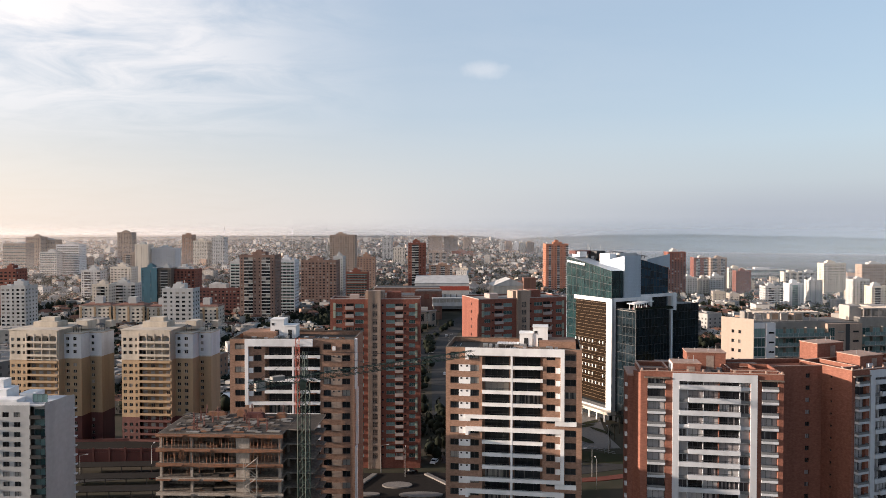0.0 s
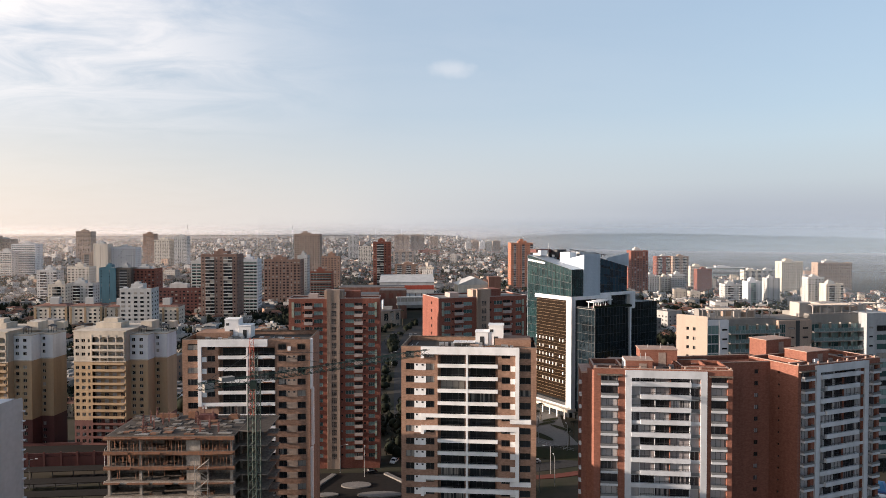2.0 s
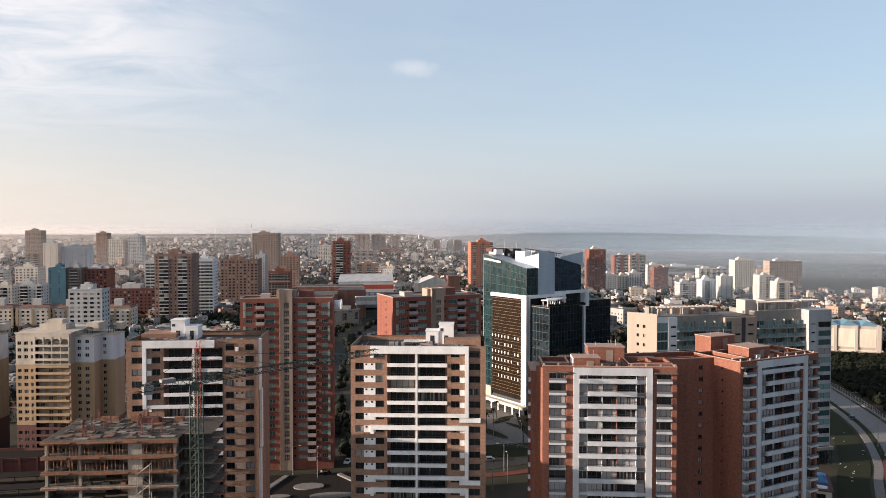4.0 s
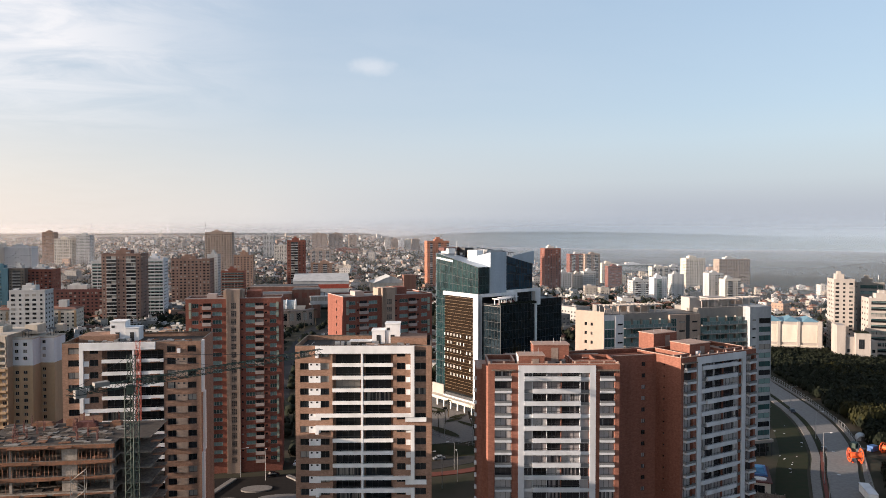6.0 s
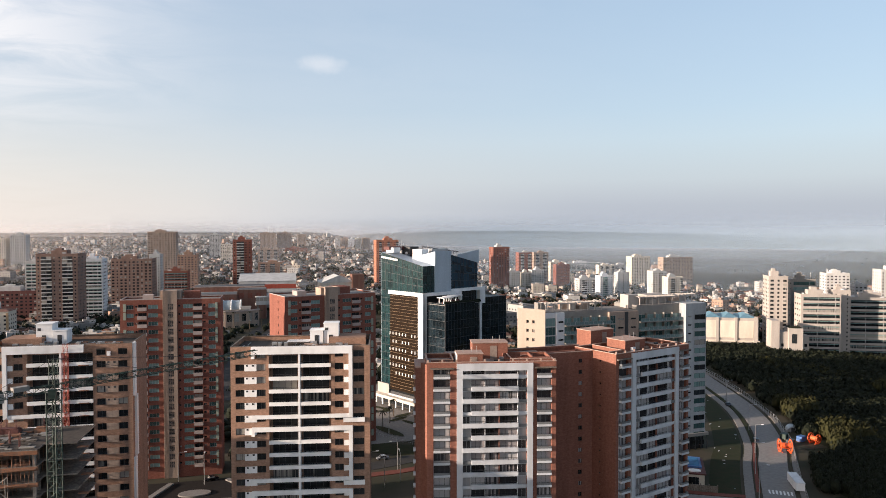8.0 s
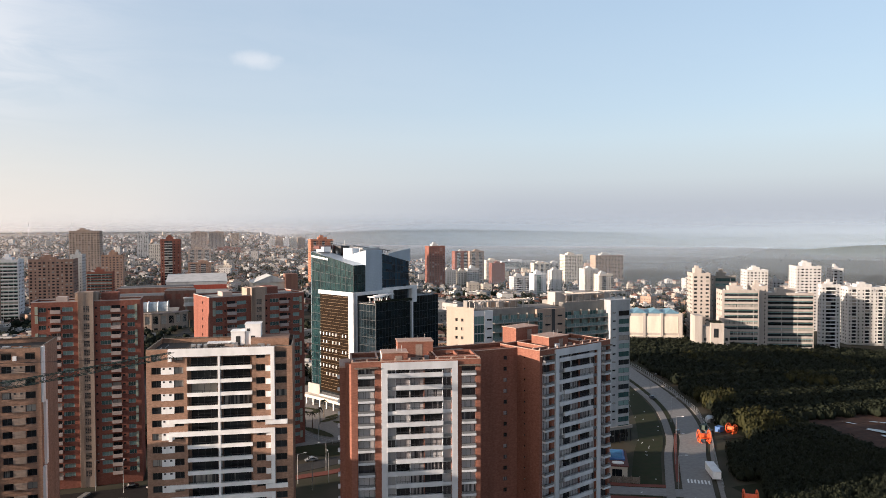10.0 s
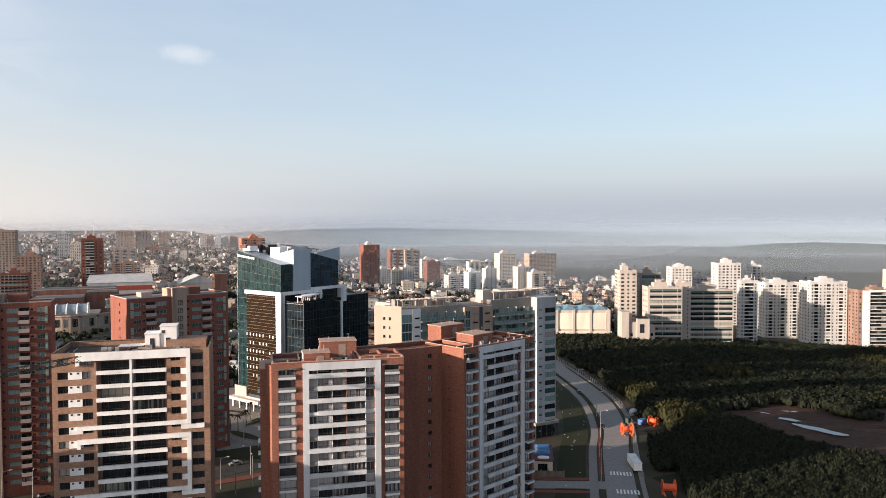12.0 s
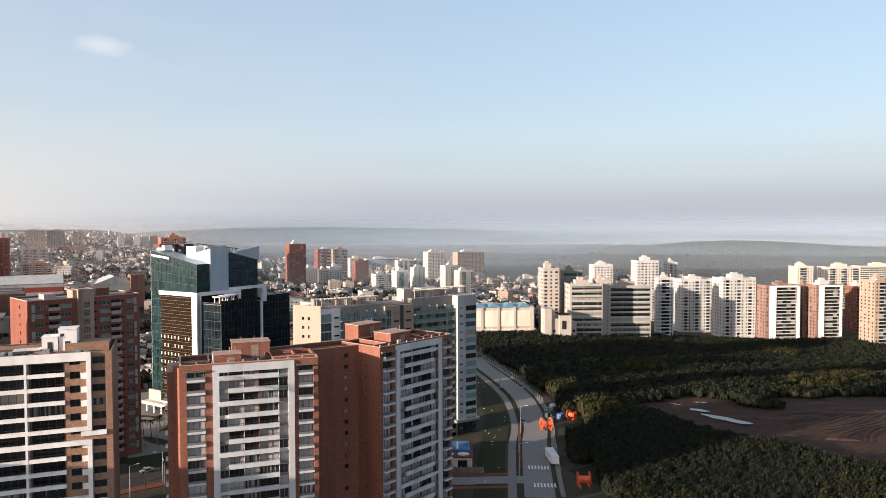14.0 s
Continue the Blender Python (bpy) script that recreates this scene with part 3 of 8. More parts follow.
def wood():
    rnd = random.Random(21)
    near = [blob(k, 44, 1.0) for k in range(8)]
    low = [blob(k + 20, 22, 1.25) for k in range(6)]
    a, b, dry = [], [], []
    for k in range(40000):
        x, y = (rnd.uniform(150, 640), rnd.uniform(40, 425)) if k < 25000 else (rnd.uniform(150, 330), rnd.uniform(60, 262))
        if y > wood_edge(x) or in_dirt(x, y):
            continue
        s = side_of_avenue(x, y)
        if s < 13 + 4 * noise.noise(Vector((x * 0.03, y * 0.03, 2))) or (s < 20 and 198 < y < 222) or (s < 19 and y < 172):
            continue
        if rnd.random() > (0.95 if math.hypot(x - 15, y) < 270 else 0.8):
            continue
        big = noise.noise(Vector((x * 0.018, y * 0.018, 5)))
        w = rnd.uniform(3.6, 6.2) * (1 + 0.25 * big)
        h = rnd.uniform(3.8, 4.7) * (1 + 0.22 * big)
        if in_dirt(x + 8, y + 6):
            h *= 0.55
        item = (x, y, land(x, y) - 0.6, w, h)
        d = math.hypot(x - 15, y)
        if d < 270:
            item = (x, y, land(x, y) - 0.5, rnd.uniform(2.3, 4.2) * (1 + 0.2 * big), rnd.uniform(3.2, 4.1) * (1 + 0.15 * big))
        # Sunlit spots painted in: most crowns here take the lighter yellow leaves.
        glow = any(math.hypot(x - cx, y - cy) < r for cx, cy, r in ((203, 213, 9), (212, 216, 9), (219, 252, 10), (303, 280, 13), (352, 216, 11), (372, 224, 14), (398, 228, 16), (428, 240, 16), (477, 324, 14)))
        if (glow and rnd.random() < 0.75) or (noise.noise(Vector((x * 0.022 + 7, y * 0.022, 1))) > 0.36 and rnd.random() < 0.5):
            if glow:
                item = (x, y, land(x, y) - 0.4, w, h * 1.35)
            dry.append(item)
        elif d < 300:
            a.append(item)
        else:
            b.append(item)
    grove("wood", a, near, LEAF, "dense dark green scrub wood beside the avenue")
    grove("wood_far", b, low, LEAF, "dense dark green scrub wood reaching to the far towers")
    grove("wood_dry", dry, near, LEAFSUNLIT, "yellowish treetops with sunlight painted into their colour")


wood()


def clearing():
    g = Geo()
    for i in range(68):
        for j in range(72):
            x, y = 222 + i * 2.6, 90 + j * 2.6
            if not (in_dirt(x + 1.3, y + 1.3) or in_dirt(x - 2, y + 1.3) or in_dirt(x + 4, y + 1.3) or in_dirt(x + 1.3, y - 2) or in_dirt(x + 1.3, y + 4)):
                continue
            q = [(p, r, land(p, r) + 0.5 + 0.5 * noise.noise(Vector((p * 0.07, r * 0.16, 8)))) for p, r in ((x, y), (x + 2.6, y), (x + 2.6, y + 2.6), (x, y + 2.6))]
            g.face(q)
    tagged(new("ground_clearing", g.mesh("ground_clearing", EARTH)), "bare red earth clearing with wheel tracks", "ground", kind="structure")
    for x, y, a, b, ang in ((250.5, 184, 8.5, 3.0, -72), (252, 199, 5.0, 1.5, -70), (264, 209, 2.6, 1.0, -30), (251, 211, 2.2, 0.8, -60)):
        g = Geo()
        pts = []
        for k in range(20):
            t = 2 * math.pi * k / 20
            r = 1 + 0.25 * math.sin(2 * t + a) + 0.12 * math.sin(5 * t)
            pts.append((a * r * math.cos(t), b * r * math.sin(t), 0))
        g.face(pts)
        ob = new("puddle", g.mesh("puddle", WATER))
        ob.matrix_world = pose(x, y, land(x, y) + 0.95, 0, 0, ang)
        tagged(ob, "pale reflecting rain puddle on red earth", "puddle", "puddles in the clearing")
    for x, y, long, tall, turn in MOUNDS:
        g = Geo()
        for i in range(14):
            t0, t1 = 6.283 * i / 14, 6.283 * (i + 1) / 14
            w0, w1 = 1 + 0.2 * math.sin(3 * t0 + x), 1 + 0.2 * math.sin(3 * t1 + x)
            p, q = (math.cos(t0) * w0 * long, math.sin(t0) * w0 * 2.2), (math.cos(t1) * w1 * long, math.sin(t1) * w1 * 2.2)
            g.face(((*p, 0), (*q, 0), (q[0] * 0.6, q[1] * 0.4, tall), (p[0] * 0.6, p[1] * 0.4, tall)))
        g.face([(math.cos(6.283 * i / 14) * (1 + 0.2 * math.sin(3 * 6.283 * i / 14 + x)) * long * 0.6, math.sin(6.283 * i / 14) * (1 + 0.2 * math.sin(3 * 6.283 * i / 14 + x)) * 0.88, tall) for i in range(14)])
        ob = new("earth_mound", g.mesh("earth_mound", EARTHDRY))
        ob.matrix_world = pose(x, y, land(x, y) + 0.1, 0, 0, turn)
        tagged(ob, "long low mound of pale dry earth in the clearing", "earth mound", "earth mounds")
    # ruts left by machines
    for k in range(7):
        g = Geo()
        for side in (0, 2.2):
            prev = None
            for i in range(12):
                a = 268 + i * 5.5
                b = 138 + k * 7.0 + side + i * (1.6 - 0.5 * k) + 3 * math.sin(i * 0.5 + k)
                z = land(a, b) + 1.12
                now = ((a, b, z), (a + 0.3, b + 0.7, z))
                if prev and in_dirt(a, b):
                    g.face((prev[0], now[0], now[1], prev[1]))
                prev = now
        if g.f:
            tagged(new("ground_rut", g.mesh("ground_rut", EARTHDRY)), "pale wheel ruts pressed in the red earth", "ground", kind="structure")


MOUNDS = ((271, 177, 12, 1.0, -35), (287, 173, 10, 0.9, -38), (316, 176, 14, 1.0, -40), (318, 223, 7, 1.2, -30), (345, 225, 9, 1.4, -35), (316, 188, 10, 1.0, -30), (254, 158, 5, 0.7, -50), (266, 147, 7, 0.8, -45))
clearing()


# ---------------------------------------------------------------- far towers and houses
def far_tower(x, y, ang, w, deep, top, wall, glass, pattern, label, crown=True):
    """A tower told apart by its facade: punched windows, bands, slots, stacked balconies or a white picture frame."""
    base = min(land(x, y), land(x + w, y)) - 2
    t = thing("apartment_tower", x, y, ang, label + " among the houses" if y > 700 else label + " behind the near blocks", "tower", "far towers", base)
    h = top - base
    part("tower_wall", boxed((0, w, 0, deep, 0, h)), wall, t)
    rnd = random.Random(int(x * 3 + y))
    wing = pattern == "bands" and y < 500
    floor = 3.9 if wing else 2.85
    trim = FARWHITE if wall != FARWHITE else PALE
    g, b, d = Geo(), Geo(), Geo()
    n = max(2, int(w / 3.4))
    s = w / n
    if pattern == "bands":
        g.box(1.6 if wing else 0.7, w - 0.8, -0.06, 0.02, -0.4 if wing else -0.2, 1.95 if wing else 1.55)
        d.box(1.6 if wing else 0.7, w - 0.8, -0.09, -0.063, 1.1 if wing else 0.9, 1.55)
    for k in range(n):
        x0 = k * s
        if wing:
            if k % 3 == 0 and k:
                b.box(x0 - 0.1, x0 + 0.1, -0.2, -0.07, -0.4, 1.95)
        elif pattern == "bands":
            b.box(x0 - 0.15, x0 + 0.15, -0.2, -0.07, -0.2, 1.55)
        elif pattern == "slots":
            if k % 2 == 0:
                g.box(x0 + s * 0.38, x0 + s * 0.58, -0.06, 0.02, 0.1, 1.2)
        elif pattern in ("balcony", "stack", "framed"):
            if pattern == "framed":
                deck = 0.3 < (k + 0.5) / n < 0.92
            elif pattern == "stack":
                deck = k % 3 == 1 or n < 3
            else:
                deck = k % 4 in (1, 2) or n < 4
            if deck:
                g.box(x0 + 0.05, x0 + s - 0.05, -0.06, 0.02, -0.7, 1.65)
                b.box(x0 + 0.05, x0 + s - 0.05, -1.3, -0.07, -1.0, -0.3)
            elif pattern == "stack":
                g.box(x0 + s * 0.36, x0 + s * 0.62, -0.66, -0.55, 0.1, 1.25)
            else:
                g.box(x0 + s * 0.34, x0 + s * 0.62, -0.06, 0.02, 0.2, 1.3)
        else:
            wide = 0.16 if (k + int(x)) % 3 == 0 else 0.27
            g.box(x0 + s * (0.5 - wide), x0 + s * (0.5 + wide), -0.06, 0.02, 0.0, 1.35)
    if pattern == "stack":
        for k in range(n):
            if not (k % 3 == 1 or n < 3):
                part("bay", boxed((k * s + 0.08, k * s + s - 0.08, -0.6, -0.003, 0, h - rnd.choice((0.5, 0.5, 3.4)))), wall, t)
    if pattern == "villa":
        for q in (0.02, 0.46, 0.94):
            part("recess_strip", boxed((w * q, w * q + 1.6, -0.25, -0.003, 0, h)), OCHRE, t, "brown rendered strip")
        roof = Geo()
        roof.face(((-0.7, -0.7, h + 0.95), (w + 0.7, -0.7, h + 0.95), (w * 0.8, deep / 2, h + 2.6), (w * 0.2, deep / 2, h + 2.6)))
        roof.face(((w + 0.7, -0.7, h + 0.95), (w + 0.7, deep + 0.7, h + 0.95), (w * 0.8, deep / 2, h + 2.6)))
        roof.face(((w + 0.7, deep + 0.7, h + 0.95), (-0.7, deep + 0.7, h + 0.95), (w * 0.2, deep / 2, h + 2.6), (w * 0.8, deep / 2, h + 2.6)))
        roof.face(((-0.7, deep + 0.7, h + 0.95), (-0.7, -0.7, h + 0.95), (w * 0.2, deep / 2, h + 2.6)))
        part("tiled_roof", roof, HALLBRICK, t, "weathered brown tiled roof")
    if pattern == "framed":
        part("frame_leg", boxed((w * 0.12, w * 0.3, -1.2, -0.003, 0, h + 0.2)), WHITE, t)
        part("frame_leg", boxed((w * 0.92, w, -1.2, -0.003, 0, h + 0.2)), WHITE, t)
        part("frame_band", boxed((w * 0.3, w * 0.92, -1.5, -0.003, h - 1.0, h + 0.4)), WHITE, t)
    m = max(2, int(deep / 4.0))
    for k in range(m):
        for q in (-0.06, w - 0.02):
            g.box(q, q + 0.08, deep / m * (k + 0.3), deep / m * (k + 0.6), 0.1, 1.3)
    me = g.mesh("window_band", glass)
    bal = b.mesh("balcony_band", trim) if b.v else None
    sp = d.mesh("spandrel_band", GLASS_TEAL) if d.v else None
    for k in range(int((h - 2.5) / floor)):
        z = h - 3.0 - floor * k
        if z < 3:
            break
        tagged(part("window_band", me, None, t, "", at(0, 0, z)), kind="stuff")
        if bal:
            tagged(part("mullion_band" if pattern == "bands" else "balcony_band", bal, None, t, "", at(0, 0, z)), kind="stuff")
        if sp:
            part("spandrel_band", sp, None, t, "", at(0, 0, z))
    part("parapet", boxed((-0.15, w + 0.15, -0.15, 0.2, h, h + 0.9), (-0.15, 0.2, 0.2, deep, h, h + 0.9), (w - 0.2, w + 0.15, 0.2, deep, h, h + 0.9)), wall, t)
    if not crown:
        return t
    if pattern == "villa":
        part("tank_room", boxed((w * 0.4, w * 0.66, deep * 0.3, deep * 0.6, h + 0.5, h + 7.0)), FARWHITE, t)
        return t
    a = rnd.uniform(0.2, 0.4) * w
    hr = rnd.uniform(2.5, 4.2)
    room = wall if rnd.random() < 0.6 else FARWHITE
    part("roof_room", boxed((a, a + w * 0.38, deep * 0.3, deep * 0.75, h, h + hr)), room, t)
    if y < 1100:
        for q in range(2):
            u, v = rnd.uniform(0.1, 0.9) * w, rnd.uniform(0.2, 0.8) * deep
            aerial = Geo()
            aerial.tube((u, v, h), (u, v, h + rnd.uniform(2.5, 6.0)), 0.09, 0, 4)
            part("aerial", aerial, STEEL, t)
        for q in range(4):
            u, v = rnd.uniform(0.05, 0.85) * w, rnd.uniform(0.1, 0.8) * deep
            part("roof_unit", boxed((u, u + rnd.uniform(0.8, 2.6), v, v + rnd.uniform(0.8, 2.0), h, h + rnd.uniform(0.7, 1.8))), rnd.choice((trim, STEEL, PALE)), t)
    part("tank_room", boxed((a + w * 0.08, a + w * 0.24, deep * 0.4, deep * 0.65, h + hr, h + hr + rnd.uniform(1.2, 2.4))), room, t)
    return t


def excluded(x, y):
    if y < 300 or (-72 < x < 42 and y < 555):
        return True
    if x > 150 and y < wood_edge(x) + 40 and x < 650:
        return True
    if -45 < x < 140 and y < 350:
        return True
    if -64 < x < 96 and 555 < y < 745:
        return True
    if abs(x - 3 - max(0, y - 520) * 0.25) < 22 and y < 950:
        return True
    if x > 0.95 * y and y < 700:
        return True
    return False


def houses():
    """The low town: plastered boxes with pitched or flat roofs, dark openings, in uneven rows."""
    rnd = random.Random(31)
    wall_g, roof_g, flat_g, open_g = Geo(), Geo(), Geo(), Geo()
    tints = [Geo() for _ in range(4)]
    spots = []
    for k in range(16500):
        u = rnd.random()
        r = 1 / (u / 310 + (1 - u) / 3800) if rnd.random() < 0.5 else rnd.uniform(320, 3600)
        a = radians(rnd.uniform(-38, 50))
        x, y = r * math.sin(a), r * math.cos(a)
        if excluded(x, y) or (a > radians(32) and r > 1500) or (a > radians(12) and r > 2300):
            continue
        if noise.noise(Vector((x * 0.006, y * 0.006, 3))) < -0.28:
            continue
        w, d, h = rnd.uniform(6.0, 13.5), rnd.uniform(6.0, 11), rnd.choice((3.0, 3.2, 3.5, 3.6, 6.0, 6.4, 8.6))
        if rnd.random() < 0.014:
            w, d, h = rnd.uniform(12, 20), rnd.uniform(10, 15), rnd.uniform(11, 22)
        z = land(x, y) - 0.5
        m = pose(x, y, z, 0, 0, rnd.choice((-8, 18, 24, -14)) + rnd.uniform(-5, 5) + (90 if rnd.random() < 0.5 else 0))
        g = tints[rnd.choice((0, 0, 0, 1, 1, 2, 3))]
        g.m = m
        g.box(0, w, 0, d, 0, h)
        if h < 8 and rnd.random() < 0.62:
            roof_g.m = m
            e, p = 0.5, h + rnd.uniform(1.2, 2.2)
            A, B, C, E = (-e, -e, h), (w + e, -e, h), (w + e, d + e, h), (-e, d + e, h)
            R0, R1 = (w * 0.25, d / 2, p), (w * 0.75, d / 2, p)
            for f in ((A, B, R1, R0), (B, C, R1), (C, E, R0, R1), (E, A, R0)):
                roof_g.face(f)
        else:
            flat_g.m = m
            flat_g.box(0.3, w - 0.3, 0.3, d - 0.3, h, h + 0.12)
            g.box(w * 0.3, w * 0.55, d * 0.4, d * 0.7, h, h + rnd.uniform(0.8, 2.4))
        if r < 1900:
            open_g.m = m
            for f in range(max(1, int(h / 3.0))):
                for q in range(max(1, int(w / 3.4))):
                    a0 = (q + 0.25) * w / max(1, int(w / 3.4))
                    for yy in (-0.05, d + 0.05):
                        open_g.face([(p, yy, f * 3.0 + q2) for p, q2 in ((a0, 0.9), (a0 + 1.4, 0.9), (a0 + 1.4, 2.2), (a0, 2.2))])
                for q in range(max(1, int(d / 4))):
                    a0 = (q + 0.3) * d / max(1, int(d / 4))
                    for xx in (-0.05, w + 0.05):
                        open_g.face([(xx, p, f * 3.0 + q2) for p, q2 in ((a0, 0.9), (a0 + 1.3, 0.9), (a0 + 1.3, 2.2), (a0, 2.2))])
        spots.append((x, y))
    walls = ((0.50, 0.485, 0.465), (0.42, 0.375, 0.32), (0.33, 0.22, 0.16), (0.27, 0.258, 0.245))
    for g, c, nm in zip(tints, walls, ("white", "cream", "tan", "grey")):
        m = material("town_plaster_" + nm, c, 0.85, tuple(v * 0.75 for v in c), 6.0, 0.7, 0.2, island=0.35)
        tagged(new("low_houses", g.mesh("low_houses", m)), nm + " plastered low houses packed along the town streets", "houses", kind="stuff")
    rm = material("town_roof_tile", (0.20, 0.10, 0.07), 0.9, (0.12, 0.07, 0.056), 8.0, 0.8, 0.0, island=0.5)
    tagged(new("tiled_roofs", roof_g.mesh("tiled_roofs", rm)), "weathered terracotta pitched roofs of the low town", "roofs", kind="stuff")
    fm = material("town_flat_roof", (0.30, 0.28, 0.26), 0.9, (0.17, 0.16, 0.15), 8.0, 0.8, 0.0, island=0.5)
    tagged(new("flat_roofs", flat_g.mesh("flat_roofs", fm)), "grey flat roofs of the low town", "roofs", kind="stuff")
    tagged(new("house_openings", open_g.mesh("house_openings", DARK)), "dark windows and doors of the low houses", "windows", kind="stuff")
    return spots


def town_trees():
    rnd = random.Random(44)
    kinds = [blob(k + 60, 15, 1.2) for k in range(6)]
    out = []
    for k in range(25000):
        u = rnd.random()
        r = 1 / (u / 300 + (1 - u) / 3600) if rnd.random() < 0.7 else rnd.uniform(320, 3000)
        a = radians(rnd.uniform(-38, 52))
        x, y = r * math.sin(a), r * math.cos(a)
        if excluded(x, y):
            continue
        thick = noise.noise(Vector((x * 0.006, y * 0.006, 3)))
        if (a > radians(32) and r > 1100 or a > radians(12) and r > 2300) and (thick > -0.3 or rnd.random() < 0.6):
            continue
        if thick > -0.2 and rnd.random() < 0.3:
            continue
        out.append((x, y, land(x, y) - 0.3, rnd.uniform(5, 10), rnd.uniform(4.5, 8.5)))
    for k in range(34):
        x, y = rnd.uniform(-6, 9), rnd.uniform(238, 300)
        out.append((x, y, -0.3, rnd.uniform(4, 7), rnd.uniform(3.5, 6)))
    for k in range(90):
        x, y = rnd.uniform(-68, -22), rnd.uniform(300, 555)
        out.append((x, y, land(x, y) - 0.3, rnd.uniform(4, 9), rnd.uniform(3.5, 6.5)))
    for k in range(170):
        y = rnd.uniform(245, 590)
        x = rnd.choice((-9.5, 15.5, 22, -27)) + rnd.uniform(-2, 2) + max(0, y - 500) * 0.2
        out.append((x, y, land(x, y) - 0.3, rnd.uniform(4, 8), rnd.uniform(3, 5.5)))
    grove("town_trees", out, kinds, LEAF, "dark street and garden trees among the houses")


houses()
town_trees()


# ---------------------------------------------------------------- far ridge, plain and morning mist
def ridge(name, radius, deep, z0, heights, mat, label):
    """A long hill: a rounded strip of land along an arc."""
    g = Geo()
    n = 90
    prev = None
    for k in range(n + 1):
        a = radians(-46 + 112 * k / n)
        h = np.interp(-46 + 112 * k / n, [q[0] for q in heights], [q[1] for q in heights])
        h += 5 * noise.noise(Vector((k * 0.23, radius * 0.01, 0)))
        row = []
        for f, up in ((0, 0), (0.3, 0.55), (0.6, 0.9), (1.0, 1.0)):
            r = radius + deep * f
            row.append((r * math.sin(a), r * math.cos(a), z0 + (h - z0) * up))
        if prev:
            for i in range(3):
                g.face((prev[i], row[i], row[i + 1], prev[i + 1]))
        prev = row
    me = g.mesh(name, mat)
    me.polygons.foreach_set("use_smooth", [True] * len(me.polygons))
    tagged(new(name, me), label, "hills", kind="structure")


HILL = material("hill_scrub", (0.05, 0.065, 0.045), 0.95, (0.075, 0.08, 0.055), 120.0, 0.8, 0.0)
ridge("backdrop_ridge", 4300, 500, -45, ((-46, -60), (-2, -60), (3, 10), (8, 40), (14, 58), (20, 60), (28, 46), (36, 30), (66, 34)), HILL, "long low hills on the far horizon")
ridge("backdrop_hill", 2900, 700, -45, ((-46, -60), (33, -60), (40, -50), (43.5, -42), (46, -24), (48.5, -8), (51, -2), (54, -6), (58, -18), (61, -24), (66, -30)), HILL, "rounded dark green hill beyond the plain")
ridge("backdrop_foothill", 2100, 420, -45, ((-46, -60), (46, -60), (50, -52), (54, -38), (57, -30), (61, -27), (66, -30)), HILL, "low dark green spur before the hill")


